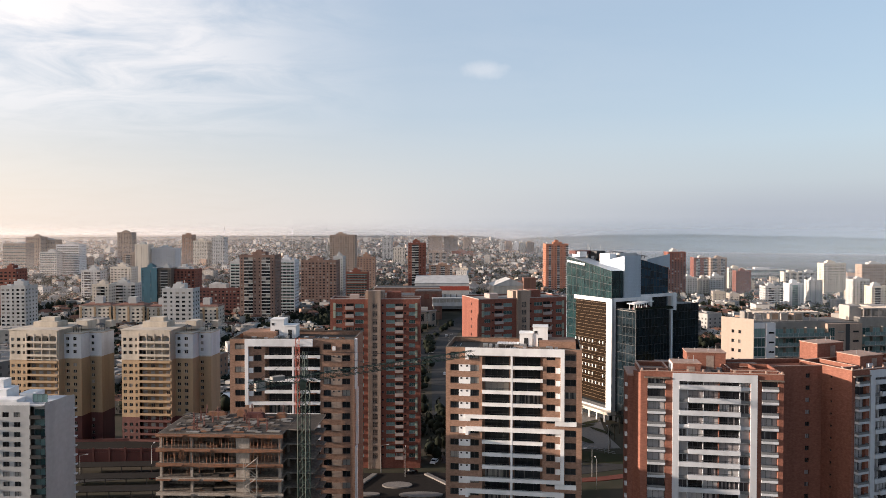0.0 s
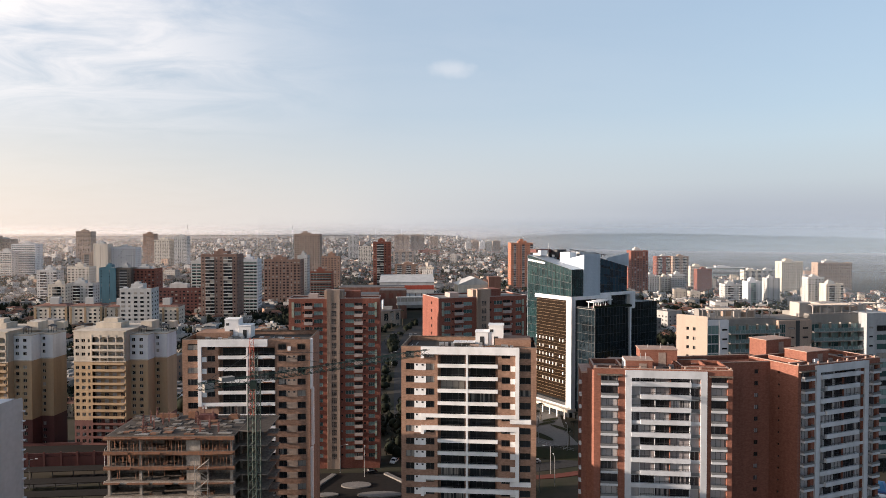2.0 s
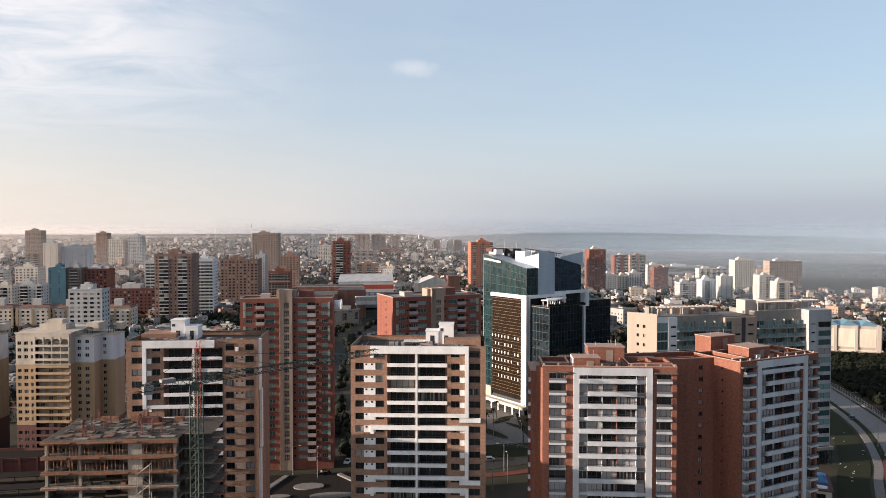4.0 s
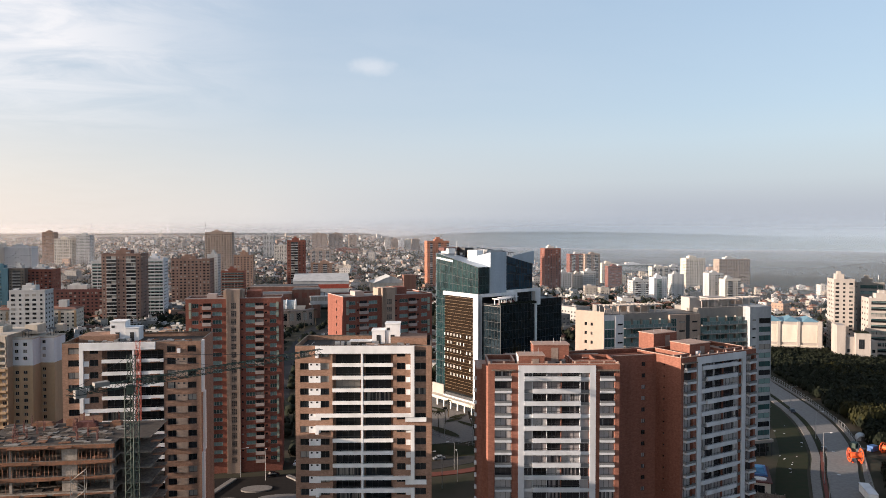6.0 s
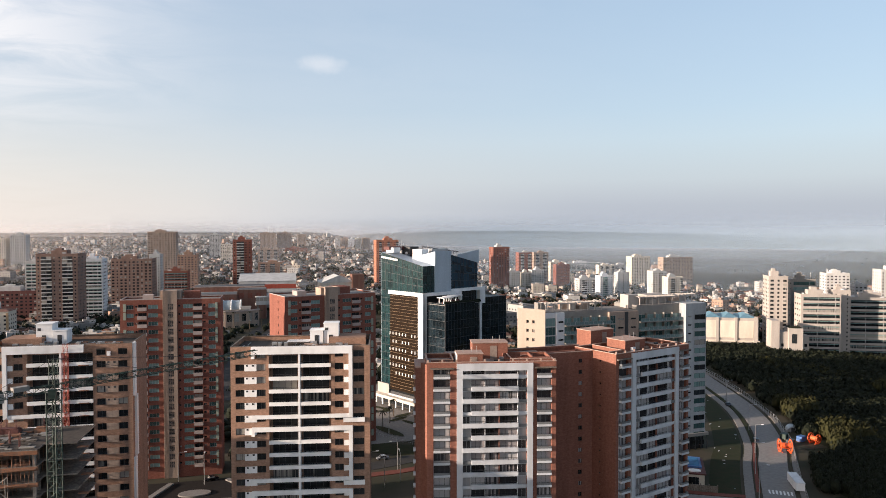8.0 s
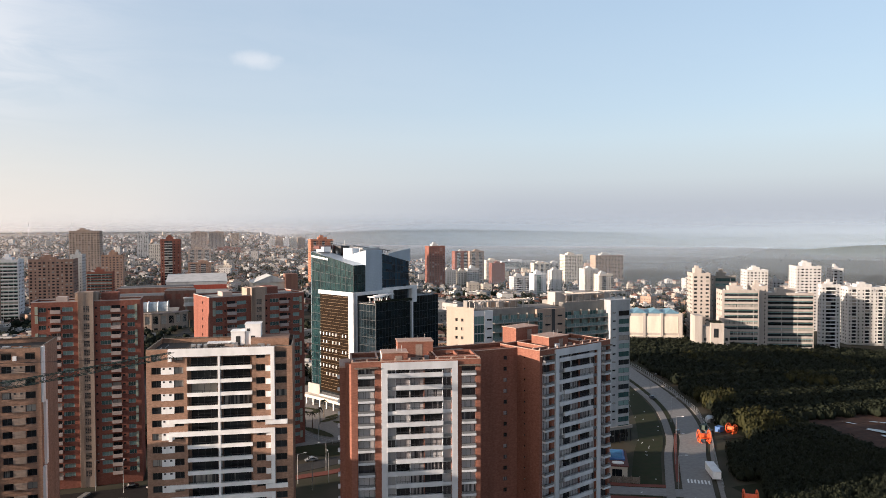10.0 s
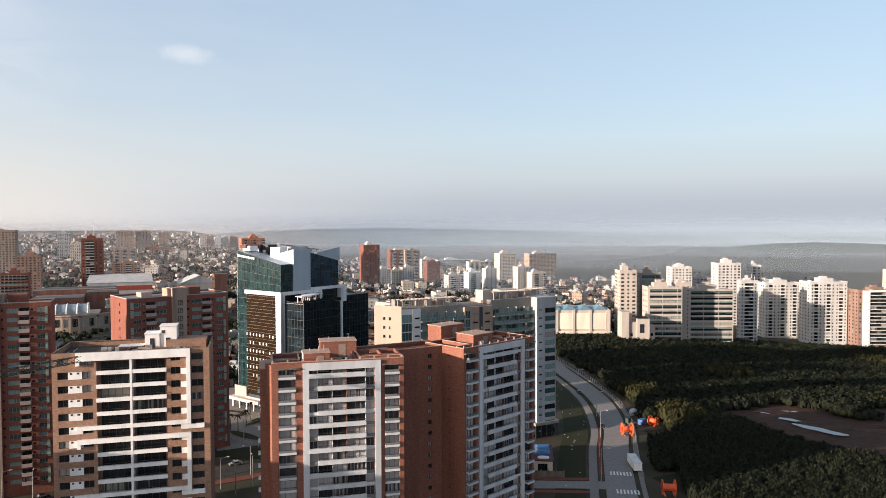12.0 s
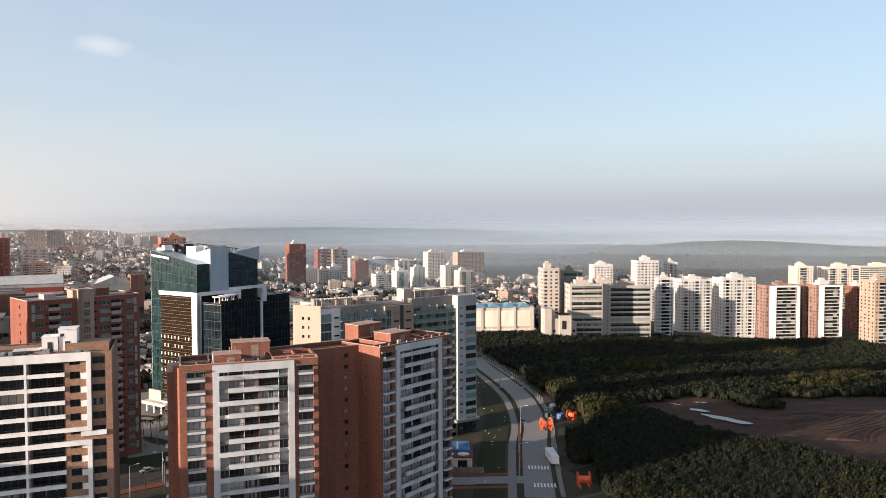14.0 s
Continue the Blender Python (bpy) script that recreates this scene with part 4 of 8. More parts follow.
def mist():
    """Morning mist on added sheets: thin ones standing over the town, a blue bank over the river, and one flat layer
    lying on the plain. Glow from the sun's side is put into the left-hand colours.
    """
    def stuff(name, warm, cool, density, low, high, near=0.0, far=0.0, sides=(1.0, 1.0)):
        """Scattering sheet: thins out upwards between low and high, or, for a flat layer, thickens from near to far."""
        m = bpy.data.materials.new(name)
        m.use_nodes = True
        n, l = m.node_tree.nodes, m.node_tree.links
        n.remove(n["Principled BSDF"])
        clear, white, thru = n.new("ShaderNodeBsdfTransparent"), n.new("ShaderNodeBsdfDiffuse"), n.new("ShaderNodeBsdfTranslucent")
        both, mix = n.new("ShaderNodeAddShader"), n.new("ShaderNodeMixShader")
        geo, sep = n.new("ShaderNodeNewGeometry"), n.new("ShaderNodeSeparateXYZ")
        l.new(geo.outputs["Position"], sep.inputs[0])

        def spread(src, a, b, c, d, smooth=True):
            r = n.new("ShaderNodeMapRange")
            r.interpolation_type = "SMOOTHSTEP" if smooth else "LINEAR"
            for k, v in enumerate((a, b, c, d)):
                r.inputs[k + 1].default_value = v
            l.new(src, r.inputs[0])
            return r.outputs[0]

        def times(a, b):
            q = n.new("ShaderNodeMath")
            q.operation = "MULTIPLY"
            l.new(a, q.inputs[0])
            l.new(b, q.inputs[1])
            return q.outputs[0]

        div = n.new("ShaderNodeMath")
        div.operation = "DIVIDE"
        l.new(sep.outputs[0], div.inputs[0])
        l.new(sep.outputs[1], div.inputs[1])
        # Sunward glow painted in: warm on the left, turning cool to the right.
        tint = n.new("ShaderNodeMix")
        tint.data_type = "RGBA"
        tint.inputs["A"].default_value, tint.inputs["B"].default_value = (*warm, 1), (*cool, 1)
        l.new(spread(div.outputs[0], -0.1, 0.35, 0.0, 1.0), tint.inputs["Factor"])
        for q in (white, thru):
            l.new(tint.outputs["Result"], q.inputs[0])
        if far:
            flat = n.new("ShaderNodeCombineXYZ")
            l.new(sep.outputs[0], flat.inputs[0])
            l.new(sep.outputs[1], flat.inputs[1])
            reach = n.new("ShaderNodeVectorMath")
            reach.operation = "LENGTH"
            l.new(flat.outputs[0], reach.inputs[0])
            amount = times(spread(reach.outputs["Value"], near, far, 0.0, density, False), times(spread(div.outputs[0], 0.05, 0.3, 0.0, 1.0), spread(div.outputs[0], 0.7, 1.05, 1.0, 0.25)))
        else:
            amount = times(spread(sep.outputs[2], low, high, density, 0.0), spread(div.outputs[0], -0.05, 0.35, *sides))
        wisp, mp = n.new("ShaderNodeTexNoise"), n.new("ShaderNodeMapping")
        mp.inputs["Scale"].default_value = (0.0012, 0.0012, 0.03)
        l.new(geo.outputs["Position"], mp.inputs[0])
        l.new(mp.outputs[0], wisp.inputs["Vector"])
        wisp.inputs["Scale"].default_value, wisp.inputs["Detail"].default_value = 1.0, 4
        amount = times(amount, spread(wisp.outputs[0], 0.3, 0.7, 0.88, 1.1))
        l.new(amount, mix.inputs[0])
        l.new(white.outputs[0], both.inputs[0])
        l.new(thru.outputs[0], both.inputs[1])
        l.new(clear.outputs[0], mix.inputs[1])
        l.new(both.outputs[0], mix.inputs[2])
        l.new(mix.outputs[0], n["Material Output"].inputs[0])
        return m

    def veil(radius, top, m, label, a0=-60, a1=70):
        g = Geo()
        k = 48
        for i in range(k):
            a, b = radians(a0 + (a1 - a0) * i / k), radians(a0 + (a1 - a0) * (i + 1) / k)
            p = [(radius * math.sin(q), radius * math.cos(q)) for q in (a, b)]
            g.face(((*p[0], -60), (*p[1], -60), (*p[1], top), (*p[0], top)))
        me = g.mesh("mist_veil", m)
        me.polygons.foreach_set("use_smooth", [True] * len(me.polygons))
        tagged(new("mist_veil", me), label, "mist", kind="stuff")

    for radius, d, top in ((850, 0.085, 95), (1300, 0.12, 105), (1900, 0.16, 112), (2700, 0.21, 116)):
        veil(radius, top, stuff("town_haze", SUNGLOW_MIST, COOL_MIST, d, 10, top - 2, sides=(1.0, 0.8)), "thin haze sheet over the town, sun glow painted into its colour")
    veil(3500, 118, stuff("town_haze", SUNGLOW_MIST, COOL_MIST, 0.3, 20, 116, sides=(1.0, 0.0)), "thin haze sheet over the town, sun glow painted into its colour", -60, 17)
    veil(4350, 120, stuff("horizon_haze", SUNGLOW_MIST, SUNGLOW_MIST, 0.45, 40, 118, sides=(1.0, 0.0)), "haze sheet at the horizon with sun glow painted in", -60, 17)
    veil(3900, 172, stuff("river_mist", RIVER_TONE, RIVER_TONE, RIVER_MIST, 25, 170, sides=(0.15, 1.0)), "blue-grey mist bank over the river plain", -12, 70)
    g = Geo()
    k = 60
    for i in range(k):
        a, b = radians(4 + 66 * i / k), radians(4 + 66 * (i + 1) / k)
        for r in range(1000, 3880, 240):
            g.face([(p * math.sin(q), p * math.cos(q), land(p * math.sin(q), p * math.cos(q)) + 7) for p, q in ((r, a), (r, b), (r + 240, b), (r + 240, a))])
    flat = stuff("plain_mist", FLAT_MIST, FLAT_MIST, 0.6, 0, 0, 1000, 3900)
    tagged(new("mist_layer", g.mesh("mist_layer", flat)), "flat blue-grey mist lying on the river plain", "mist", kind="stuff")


SUNGLOW_MIST, COOL_MIST, FLAT_MIST = (0.64, 0.58, 0.545), (0.205, 0.25, 0.295), (0.48, 0.51, 0.54)
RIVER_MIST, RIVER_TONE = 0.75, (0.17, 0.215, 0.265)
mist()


def wood_floor():
    """Shaded litter under the wood; the dark between the crowns is put into its colour."""
    g = Geo()
    xs, ys = np.arange(150, 660, 10.0), np.arange(30, 430, 10.0)
    for x in xs:
        for y in ys:
            if y + 10 > wood_edge(x) + 12 or side_of_avenue(x + 5, y + 5) < 16 or in_dirt(x + 5, y + 5):
                continue
            g.face([(a, b, land(a, b) + 0.04) for a, b in ((x, y), (x + 10, y), (x + 10, y + 10), (x, y + 10))])
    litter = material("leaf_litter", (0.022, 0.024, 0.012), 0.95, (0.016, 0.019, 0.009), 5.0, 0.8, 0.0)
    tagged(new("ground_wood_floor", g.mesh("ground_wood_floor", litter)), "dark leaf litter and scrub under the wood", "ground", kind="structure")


wood_floor()

# far towers, told apart one by one
far_tower(347, 432, -23, 12.6, 16, 42.9, SAND, GLASS, "punched", "cream stone office tower")
far_tower(370, 438, -23, 16.6, 8, 40.0, GREYSTONE, GLASS_TEAL, "bands", "teal banded office wing")
far_tower(355, 410, -23, 25.2, 14, 32.0, SAND, GLASS, "bands", "cream stone office wing with banded windows")
far_tower(394, 411, -23, 33.7, 14, 28.9, SAND, GLASS, "bands", "cream stone office wing with banded windows")
far_tower(379, 408, -23, 10.9, 10, 34.5, SAND, GLASS, "slots", "plain cream stone stair tower")
far_tower(528, 583, -23, 21.2, 18, 32.8, FARWHITE, GLASS, "punched", "white hotel tower")
far_tower(540, 531, -23, 22.8, 18, 39.1, FARWHITE, GLASS, "punched", "white hotel tower with roof room")
far_tower(584, 530, -23, 9.4, 14, 36.2, FARWHITE, GLASS, "punched", "slim white apartment tower")
far_tower(452.5, 418.0, -23, 14.0, 6, 32.7, FARWHITE, GLASS, "balcony", "white apartment tower with dark balconies")
far_tower(516, 452, -23, 31.4, 18, 26.4, FARWHITE, GLASS, "stack", "white apartment tower with stacked balconies")
far_tower(525, 414, -23, 30.7, 18, 29.7, FARWHITE, GLASS, "stack", "white apartment tower with stacked balconies")
far_tower(549, 389, -23, 30.5, 14, 24.1, PINKBRICK, GLASS, "framed", "brown brick apartment tower in a white frame")
far_tower(586, 368, -23, 23.4, 14, 24.5, PINKBRICK, GLASS, "framed", "brown brick apartment tower in a white frame")
far_tower(588, 381, -23, 6.0, 10, 22.5, PINKBRICK, GLASS, "slots", "brown brick link tower")
far_tower(656, 375, -23, 10.6, 16, 19.4, RED, GLASS, "punched", "red brick apartment tower")
far_tower(590, 321, -23, 19.2, 18, 31.5, CORE, GLASS, "balcony", "buff apartment tower")
far_tower(756, 503, -23, 20.0, 16, 28.0, CREAM, GLASS, "balcony", "cream apartment tower")
far_tower(805, 499, -23, 40.0, 18, 26.0, CREAM, GLASS, "balcony", "cream apartment tower")
far_tower(999, 575, -23, 63.9, 18, 17.4, CREAM, GLASS, "bands", "long cream apartment slab")
far_tower(564, 586, -23, 11.5, 14, 21.0, FARWHITE, GLASS, "punched", "white mid-rise block")
far_tower(131, 900, 0, 28.8, 26, 61.5, TERRA, GLASS, "stack", "tall orange-red brick apartment tower")
far_tower(297, 930, 0, 23.1, 20, 50.5, ROSE, GLASS, "punched", "red and grey apartment tower")
far_tower(462, 1299, 0, 29.1, 20, 29.2, ROSE, GLASS, "balcony", "red apartment tower with roof room")
far_tower(489, 1289, 0, 29.9, 20, 29.5, CORE, GLASS, "balcony", "brown apartment tower with red roof room")
far_tower(671, 1242, 0, 38.8, 22, 21.4, CREAM, GLASS, "punched", "cream apartment tower with grid of windows")
far_tower(772, 1299, 0, 66.6, 22, 16.7, CORE, GLASS, "punched", "brown apartment slab under construction")
far_tower(332, 979, 0, 21.2, 16, 13.7, FARWHITE, GLASS, "punched", "white apartment block")
far_tower(373, 984, 0, 18.9, 16, 15.0, FARWHITE, GLASS, "punched", "white apartment block")
far_tower(360, 989, 0, 12.7, 14, 10.7, CREAM, GLASS, "punched", "cream apartment block")
far_tower(393, 859, 0, 22.0, 16, 10.6, FARWHITE, GLASS, "balcony", "white apartment block")
far_tower(432, 879, 0, 18.3, 16, 12.5, PALE, GLASS_TEAL, "balcony", "pale apartment block")
far_tower(524, 1009, 0, 19.4, 14, 7.7, FARWHITE, GLASS, "slots", "plain white apartment block")
far_tower(476, 819, 0, 19.7, 14, 21.6, FARWHITE, GLASS, "punched", "white apartment block")
far_tower(486, 799, 0, 20.5, 14, 15.3, CREAM, GLASS, "balcony", "cream apartment block")
far_tower(725, 1498, 0, 38.4, 18, -8.4, CREAM, GLASS, "balcony", "cream apartment slab")
far_tower(764, 1498, 0, 42.0, 18, -8.4, FARWHITE, GLASS, "balcony", "white apartment slab")
far_tower(567, 1399, 0, 31.4, 18, 5.2, CREAM, GLASS, "punched", "cream apartment block")
far_tower(708, 1648, 0, 92.5, 18, -10.4, PALE, GLASS, "bands", "long pale apartment slab")
far_tower(519, 1249, 0, 27.0, 16, 8.0, ROSE, GLASS, "punched", "red brick apartment block")
far_tower(-173, 600, 0, 29.8, 24, 57.3, PINKBRICK, GLASS, "balcony", "pink-brown brick hotel tower with balconies")
far_tower(-153, 640, 0, 18.4, 18, 51.4, PALE, GLASS, "bands", "grey-white office block with banded windows")
far_tower(-199, 659, 0, 9.5, 14, 48.9, FARWHITE, GLASS, "bands", "white apartment block")
far_tower(-145, 719, 0, 36.3, 26, 48.0, PINKBRICK, GLASS, "punched", "brown brick hotel tower with a stepped top")
far_tower(-118, 760, 0, 10.3, 20, 50.6, FARWHITE, GLASS, "slots", "slim white tower")
far_tower(-158, 985, 0, 34.7, 26, 72.5, CORE, GLASS, "punched", "tall brown apartment tower")
far_tower(-40, 810, 0, 20.1, 20, 64.4, ROSE, GLASS, "balcony", "red brick tower with white balcony stripe")
far_tower(-110, 899, 0, 23.1, 18, 44.9, TAN, GLASS, "punched", "tan apartment block")
far_tower(-110, 799, 0, 24.3, 16, 31.3, ROSE, GLASS, "bands", "low red brick block")
far_tower(-44, 2050, 0, 42.7, 30, 63.3, CORE, GLASS, "punched", "brown apartment tower")
far_tower(3, 2080, 0, 40.0, 30, 63.0, CORE, GLASS, "punched", "brown apartment tower")
far_tower(-34, 1499, 0, 43.2, 26, 33.6, CORE, GLASS, "balcony", "brown apartment tower")
far_tower(66, 2300, 0, 25.8, 26, 57.8, CORE, GLASS, "punched", "brown apartment tower")
far_tower(-147, 1700, 0, 24.5, 22, 63.0, FARWHITE, GLASS, "punched", "white apartment tower")
far_tower(-107, 1500, 0, 25.2, 22, 44.4, CREAM, GLASS, "punched", "cream apartment block")
far_tower(24, 1899, 0, 57.8, 24, 24.8, ROSE, GLASS, "punched", "red brick apartment slab")
far_tower(-22, 1099, 0, 36.1, 22, 25.2, TAN, GLASS, "balcony", "tan apartment block")
far_tower(182, 2280, 0, 16.4, 24, 39.7, FARWHITE, GLASS, "slots", "white apartment tower")
far_tower(204, 2300, 0, 20.3, 24, 44.9, CORE, GLASS, "slots", "brown apartment tower")
far_tower(226, 2280, 0, 18.2, 24, 41.5, PALE, GLASS, "slots", "pale apartment tower")
far_tower(250, 2300, 0, 18.4, 24, 43.1, CREAM, GLASS, "slots", "cream apartment tower")
far_tower(275, 2320, 0, 24.1, 24, 42.8, CORE, GLASS, "slots", "brown apartment tower")
far_tower(-187, 469, 0, 20.3, 14, 39.3, FARWHITE, GLASS, "punched", "slim white apartment tower with blue stripe")
far_tower(-281, 544, 0, 24.4, 16, 20.0, CREAM, GLASS, "villa", "cream apartment block with water tank")
far_tower(-255, 544, 0, 24.4, 16, 20.0, CREAM, GLASS, "villa", "cream apartment block with water tank")
far_tower(-229, 544, 0, 18.3, 16, 19.1, CREAM, GLASS, "villa", "cream apartment block with water tank")
far_tower(-196, 544, 0, 22.2, 16, 19.1, CREAM, GLASS, "villa", "cream apartment block with water tank")
far_tower(-308, 719, 0, 16.1, 16, 40.0, BLUENET, GLASS, "slots", "unfinished tower wrapped in blue debris net")
far_tower(-292, 721, 0, 13.9, 16, 39.9, CONC, DARK, "balcony", "bare concrete tower frame")
far_tower(-283, 729, 0, 26.3, 22, 38.3, ROSE, GLASS, "punched", "red brick office block")
far_tower(-428, 980, 0, 18.8, 18, 59.2, CREAM, GLASS, "slots", "cream office tower")
far_tower(-414, 990, 0, 38.0, 22, 54.2, PALE, GLASS, "punched", "pale office block with patterned facade")
far_tower(-225, 639, 0, 41.0, 20, 25.8, MAROON, GLASS, "punched", "long dark red apartment slab")
far_tower(-326, 519, 0, 18.3, 16, 37.2, FARWHITE, GLASS, "punched", "white apartment block")
far_tower(-377, 599, 0, 14.4, 16, 45.3, ROSE, GLASS, "punched", "red and white apartment block")
far_tower(-657, 1149, 0, 27.6, 20, 43.9, FARWHITE, GLASS, "bands", "white apartment tower")
far_tower(-641, 1170, 0, 37.5, 24, 55.5, PALE, GLASS, "bands", "grey apartment tower")
far_tower(-887, 1500, 0, 32.4, 26, 66.0, CORE, GLASS, "punched", "brown apartment tower")
far_tower(-866, 1520, 0, 31.6, 26, 59.7, CORE, GLASS, "punched", "brown apartment tower")
far_tower(-842, 1350, 0, 44.3, 26, 54.2, CORE, GLASS, "bands", "brown office block")
far_tower(-738, 1600, 0, 32.0, 26, 75.4, CORE, GLASS, "punched", "grey-brown apartment tower")
far_tower(-573, 1550, 0, 22.3, 24, 70.5, TAN, GLASS, "punched", "brown apartment tower")
far_tower(-475, 1450, 0, 25.5, 24, 65.2, FARWHITE, GLASS, "punched", "white apartment tower")
far_tower(-514, 1450, 0, 31.3, 24, 58.3, CREAM, GLASS, "punched", "cream apartment tower")
far_tower(-498, 1099, 0, 37.0, 20, 42.8, CORE, DARK, "balcony", "bare concrete tower frame")
far_tower(-377, 799, 0, 23.7, 18, 37.0, CREAM, GLASS, "punched", "cream apartment block")
far_tower(-400, 779, 0, 21.2, 16, 34.3, FARWHITE, GLASS, "balcony", "white apartment block")
far_tower(-318, 639, 0, 14.9, 14, 29.3, CREAM, GLASS, "balcony", "cream apartment block")
far_tower(-311, 659, 0, 23.2, 14, 28.9, FARWHITE, GLASS, "balcony", "white apartment block")

# ---------------------------------------------------------------- tan brick towers with white framed balconies
def roof_clutter(parent, x0, x1, y0, y1, z, seed, count=14):
    rnd = random.Random(seed)
    for k in range(count):
        x, y = rnd.uniform(x0, x1), rnd.uniform(y0, y1)
        g = Geo()
        if k % 3 == 0:
            w, d, h = rnd.uniform(0.7, 1.2), rnd.uniform(0.5, 0.8), rnd.uniform(0.5, 0.9)
            g.box(0, w, 0, d, 0.12, h)
            for q in (0.1, w - 0.2):
                g.box(q, q + 0.1, 0, d, 0, 0.12)
            for q in range(5):
                g.box(0.08, w - 0.08, -0.02, 0, 0.2 + q * 0.08, 0.24 + q * 0.08)
            part("condenser_unit", g, STEEL, parent, "grey air conditioning condenser", at(x, y, z, rnd.choice((0, 90))))
        elif k % 3 == 1:
            w, d = rnd.uniform(1.5, 4), rnd.uniform(0.6, 1.8)
            for q in range(4):
                g.box(rnd.uniform(0, 0.3), w - rnd.uniform(0, 0.3), q * d / 4, q * d / 4 + d / 4.4, 0, rnd.uniform(0.12, 0.45))
            part("material_stack", g, rnd.choice((FORM, CONC, TILE)), parent, "", at(x, y, z, rnd.uniform(-12, 12)))
        else:
            l = rnd.uniform(2, 5)
            g.tube((0, 0, 0.15), (l, 0, 0.15), 0.08)
            for q in (0.3, l - 0.3):
                g.box(q - 0.06, q + 0.06, -0.1, 0.1, 0, 0.12)
            part("pipe_run", g, STEEL, parent, "", at(x, y, z, rnd.choice((0, 90))))


def stair_house(parent, x, y, z, w, d, h, mat, name="stair_house"):
    g = Geo()
    g.box(0, w, 0, d, 0, h)
    g.box(-0.12, w + 0.12, -0.12, d + 0.12, h, h + 0.18)
    ob = part(name, g, mat, parent, "", at(x, y, z))
    part("door", boxed((w * 0.35, w * 0.35 + 0.9, -0.05, -0.003, 0, min(2.0, h - 0.4))), DARK, ob)
    return ob


def tan_tower(x, y, ang, mirror, label, finished):
    t = thing("apartment_tower", x, y, ang, label, "apartment building", "twin tan brick towers")
    W, D, P, TOP, N = 29.0, 15.0, 2.7, 49.0, 18
    white, panel = WHITE, WHITE if finished else CORE

    def X(a, b):
        return (W - b, W - a) if mirror else (a, b)

    rows = [TOP - P * k for k in range(N)]
    wins, bay = [], (*X(7.9, 20.8), 1.2, 51.4)
    for z in rows:
        for a, b in ((1.0, 2.85), (5.35, 7.2), (21.6, 23.4), (25.5, 27.8)):
            wins.append((*X(a, b), z + 1.65 - 2.7 + 0.0, z + 3.05 - 2.7))
    top_wins = [(*X(a, b), TOP + 1.65, TOP + 3.05) for a, b in ((1.0, 2.85), (5.35, 7.2), (21.6, 23.4), (25.5, 27.8))]
    wins = [w for w in wins + top_wins if w[2] > 0.6]
    g = Geo()
    g.wall(0, W, 0, 53.0, [w for w in wins] + [bay], 0.0, 0.22)
    for q, s in ((90, (W, 0)), (180, (W, D)), (270, (0, D))):
        g.m = pose(s[0], s[1], 0, 0, 0, q)
        g.wall(0, D if q != 180 else W, 0, 53.0, [], 0.0)
    g.m = None
    g.box(0, 0.2, 0, 0.22, 0, 0.1)
    part("brick_wall", g, TAN, t, "weathered tan face brick")
    windows(t, wins, GLASS, 0.2)
    # deep balcony bay
    bx0, bx1 = bay[0], bay[1]
    mid = (X(14.0, 14.4)[0] + X(14.0, 14.4)[1]) / 2
    g = Geo()
    g.wall(bx0, bx1, 1.2, 51.4, [], 1.9)
    for q in (bx0, bx1):
        g.face(((q, 0.22, 1.2), (q, 1.9, 1.2), (q, 1.9, 51.4), (q, 0.22, 51.4)))
    part("bay_back_wall", g, TAN, t)
    for z in rows:
        for a, b in ((bx0 + 0.5, mid - 0.6), (mid + 0.6, bx1 - 0.5)):
            part("sliding_door", window_mesh(b - a, 2.15, GLASS, DARK, 3), None, t, "", at(a, 1.78, z - 0.3))
        wide = bx1 - bx0
        g = Geo()
        ex = 0.0
        g.box(bx0, bx1, 0.0, 1.88, z - 0.38, z - 0.16)
        g.box(bx0 - ex, bx1 + ex, -0.42, 0.0, z - 0.40, z + 0.36)
        bal = part("balcony", g, white, t, "white rendered balcony band")
        g = Geo()
        for q in range(int(wide / 1.4) + 1):
            g.box(bx0 + 0.2 + q * 1.4, bx0 + 0.24 + q * 1.4, -0.25, -0.21, z + 0.36, z + 0.8)
        g.box(bx0 + 0.1, bx1 - 0.1, -0.26, -0.2, z + 0.8, z + 0.85)
        part("railing", g, DARK, bal)
        # pale infill panels beside the bedroom windows
        for a, b in ((2.85, 5.35),):
            g = Geo()
            c, d = X(a, b)
            g.box(c, d, -0.08, -0.003, z - 1.1, z + 0.0)
            g.box(c, d, -0.08, -0.003, z + 0.0, z + 0.32)
            if finished or z > 40:
                pn = part("infill_panel", g, panel, t)
                for q in ((0.35, 0.75), (1.55, 2.0)):
                    part("vent_window", boxed((c + q[0], c + q[1], -0.11, -0.083, z - 0.12, z + 0.26)), DARK, pn)
            else:
                part("infill_panel", g, panel, t)
        c, d = X(23.5, 24.5)
        part("infill_panel", boxed((c, d, -0.08, -0.003, z - 1.1, z + 0.05)), panel if finished else WHITE, t)
    a, b = X(14.0, 14.42)
    part("balcony_pier", boxed((a, b, -0.45, 1.9, 1.2, 51.4)), white, t)
    # white picture frames, each gathering five storeys
    l0, r0 = (4.3, 25.35)
    for k, (hi, lo) in enumerate(((53.05, rows[4] - 0.4), (rows[5] + 0.5, rows[9] - 0.4), (rows[10] + 0.5, rows[14] - 0.4))):
        if k and not finished:
            break
        c, d = X(l0 if finished else 9.6, r0)
        thick = 1.6 if k == 0 else 0.9
        part("frame_band", boxed((c, d, -0.6, -0.003, hi - thick, hi)), white, t)
        part("frame_band", boxed((c, d, -0.5, -0.003, lo, lo + 0.75)), white, t)
        c, d = X(24.55, 25.35)
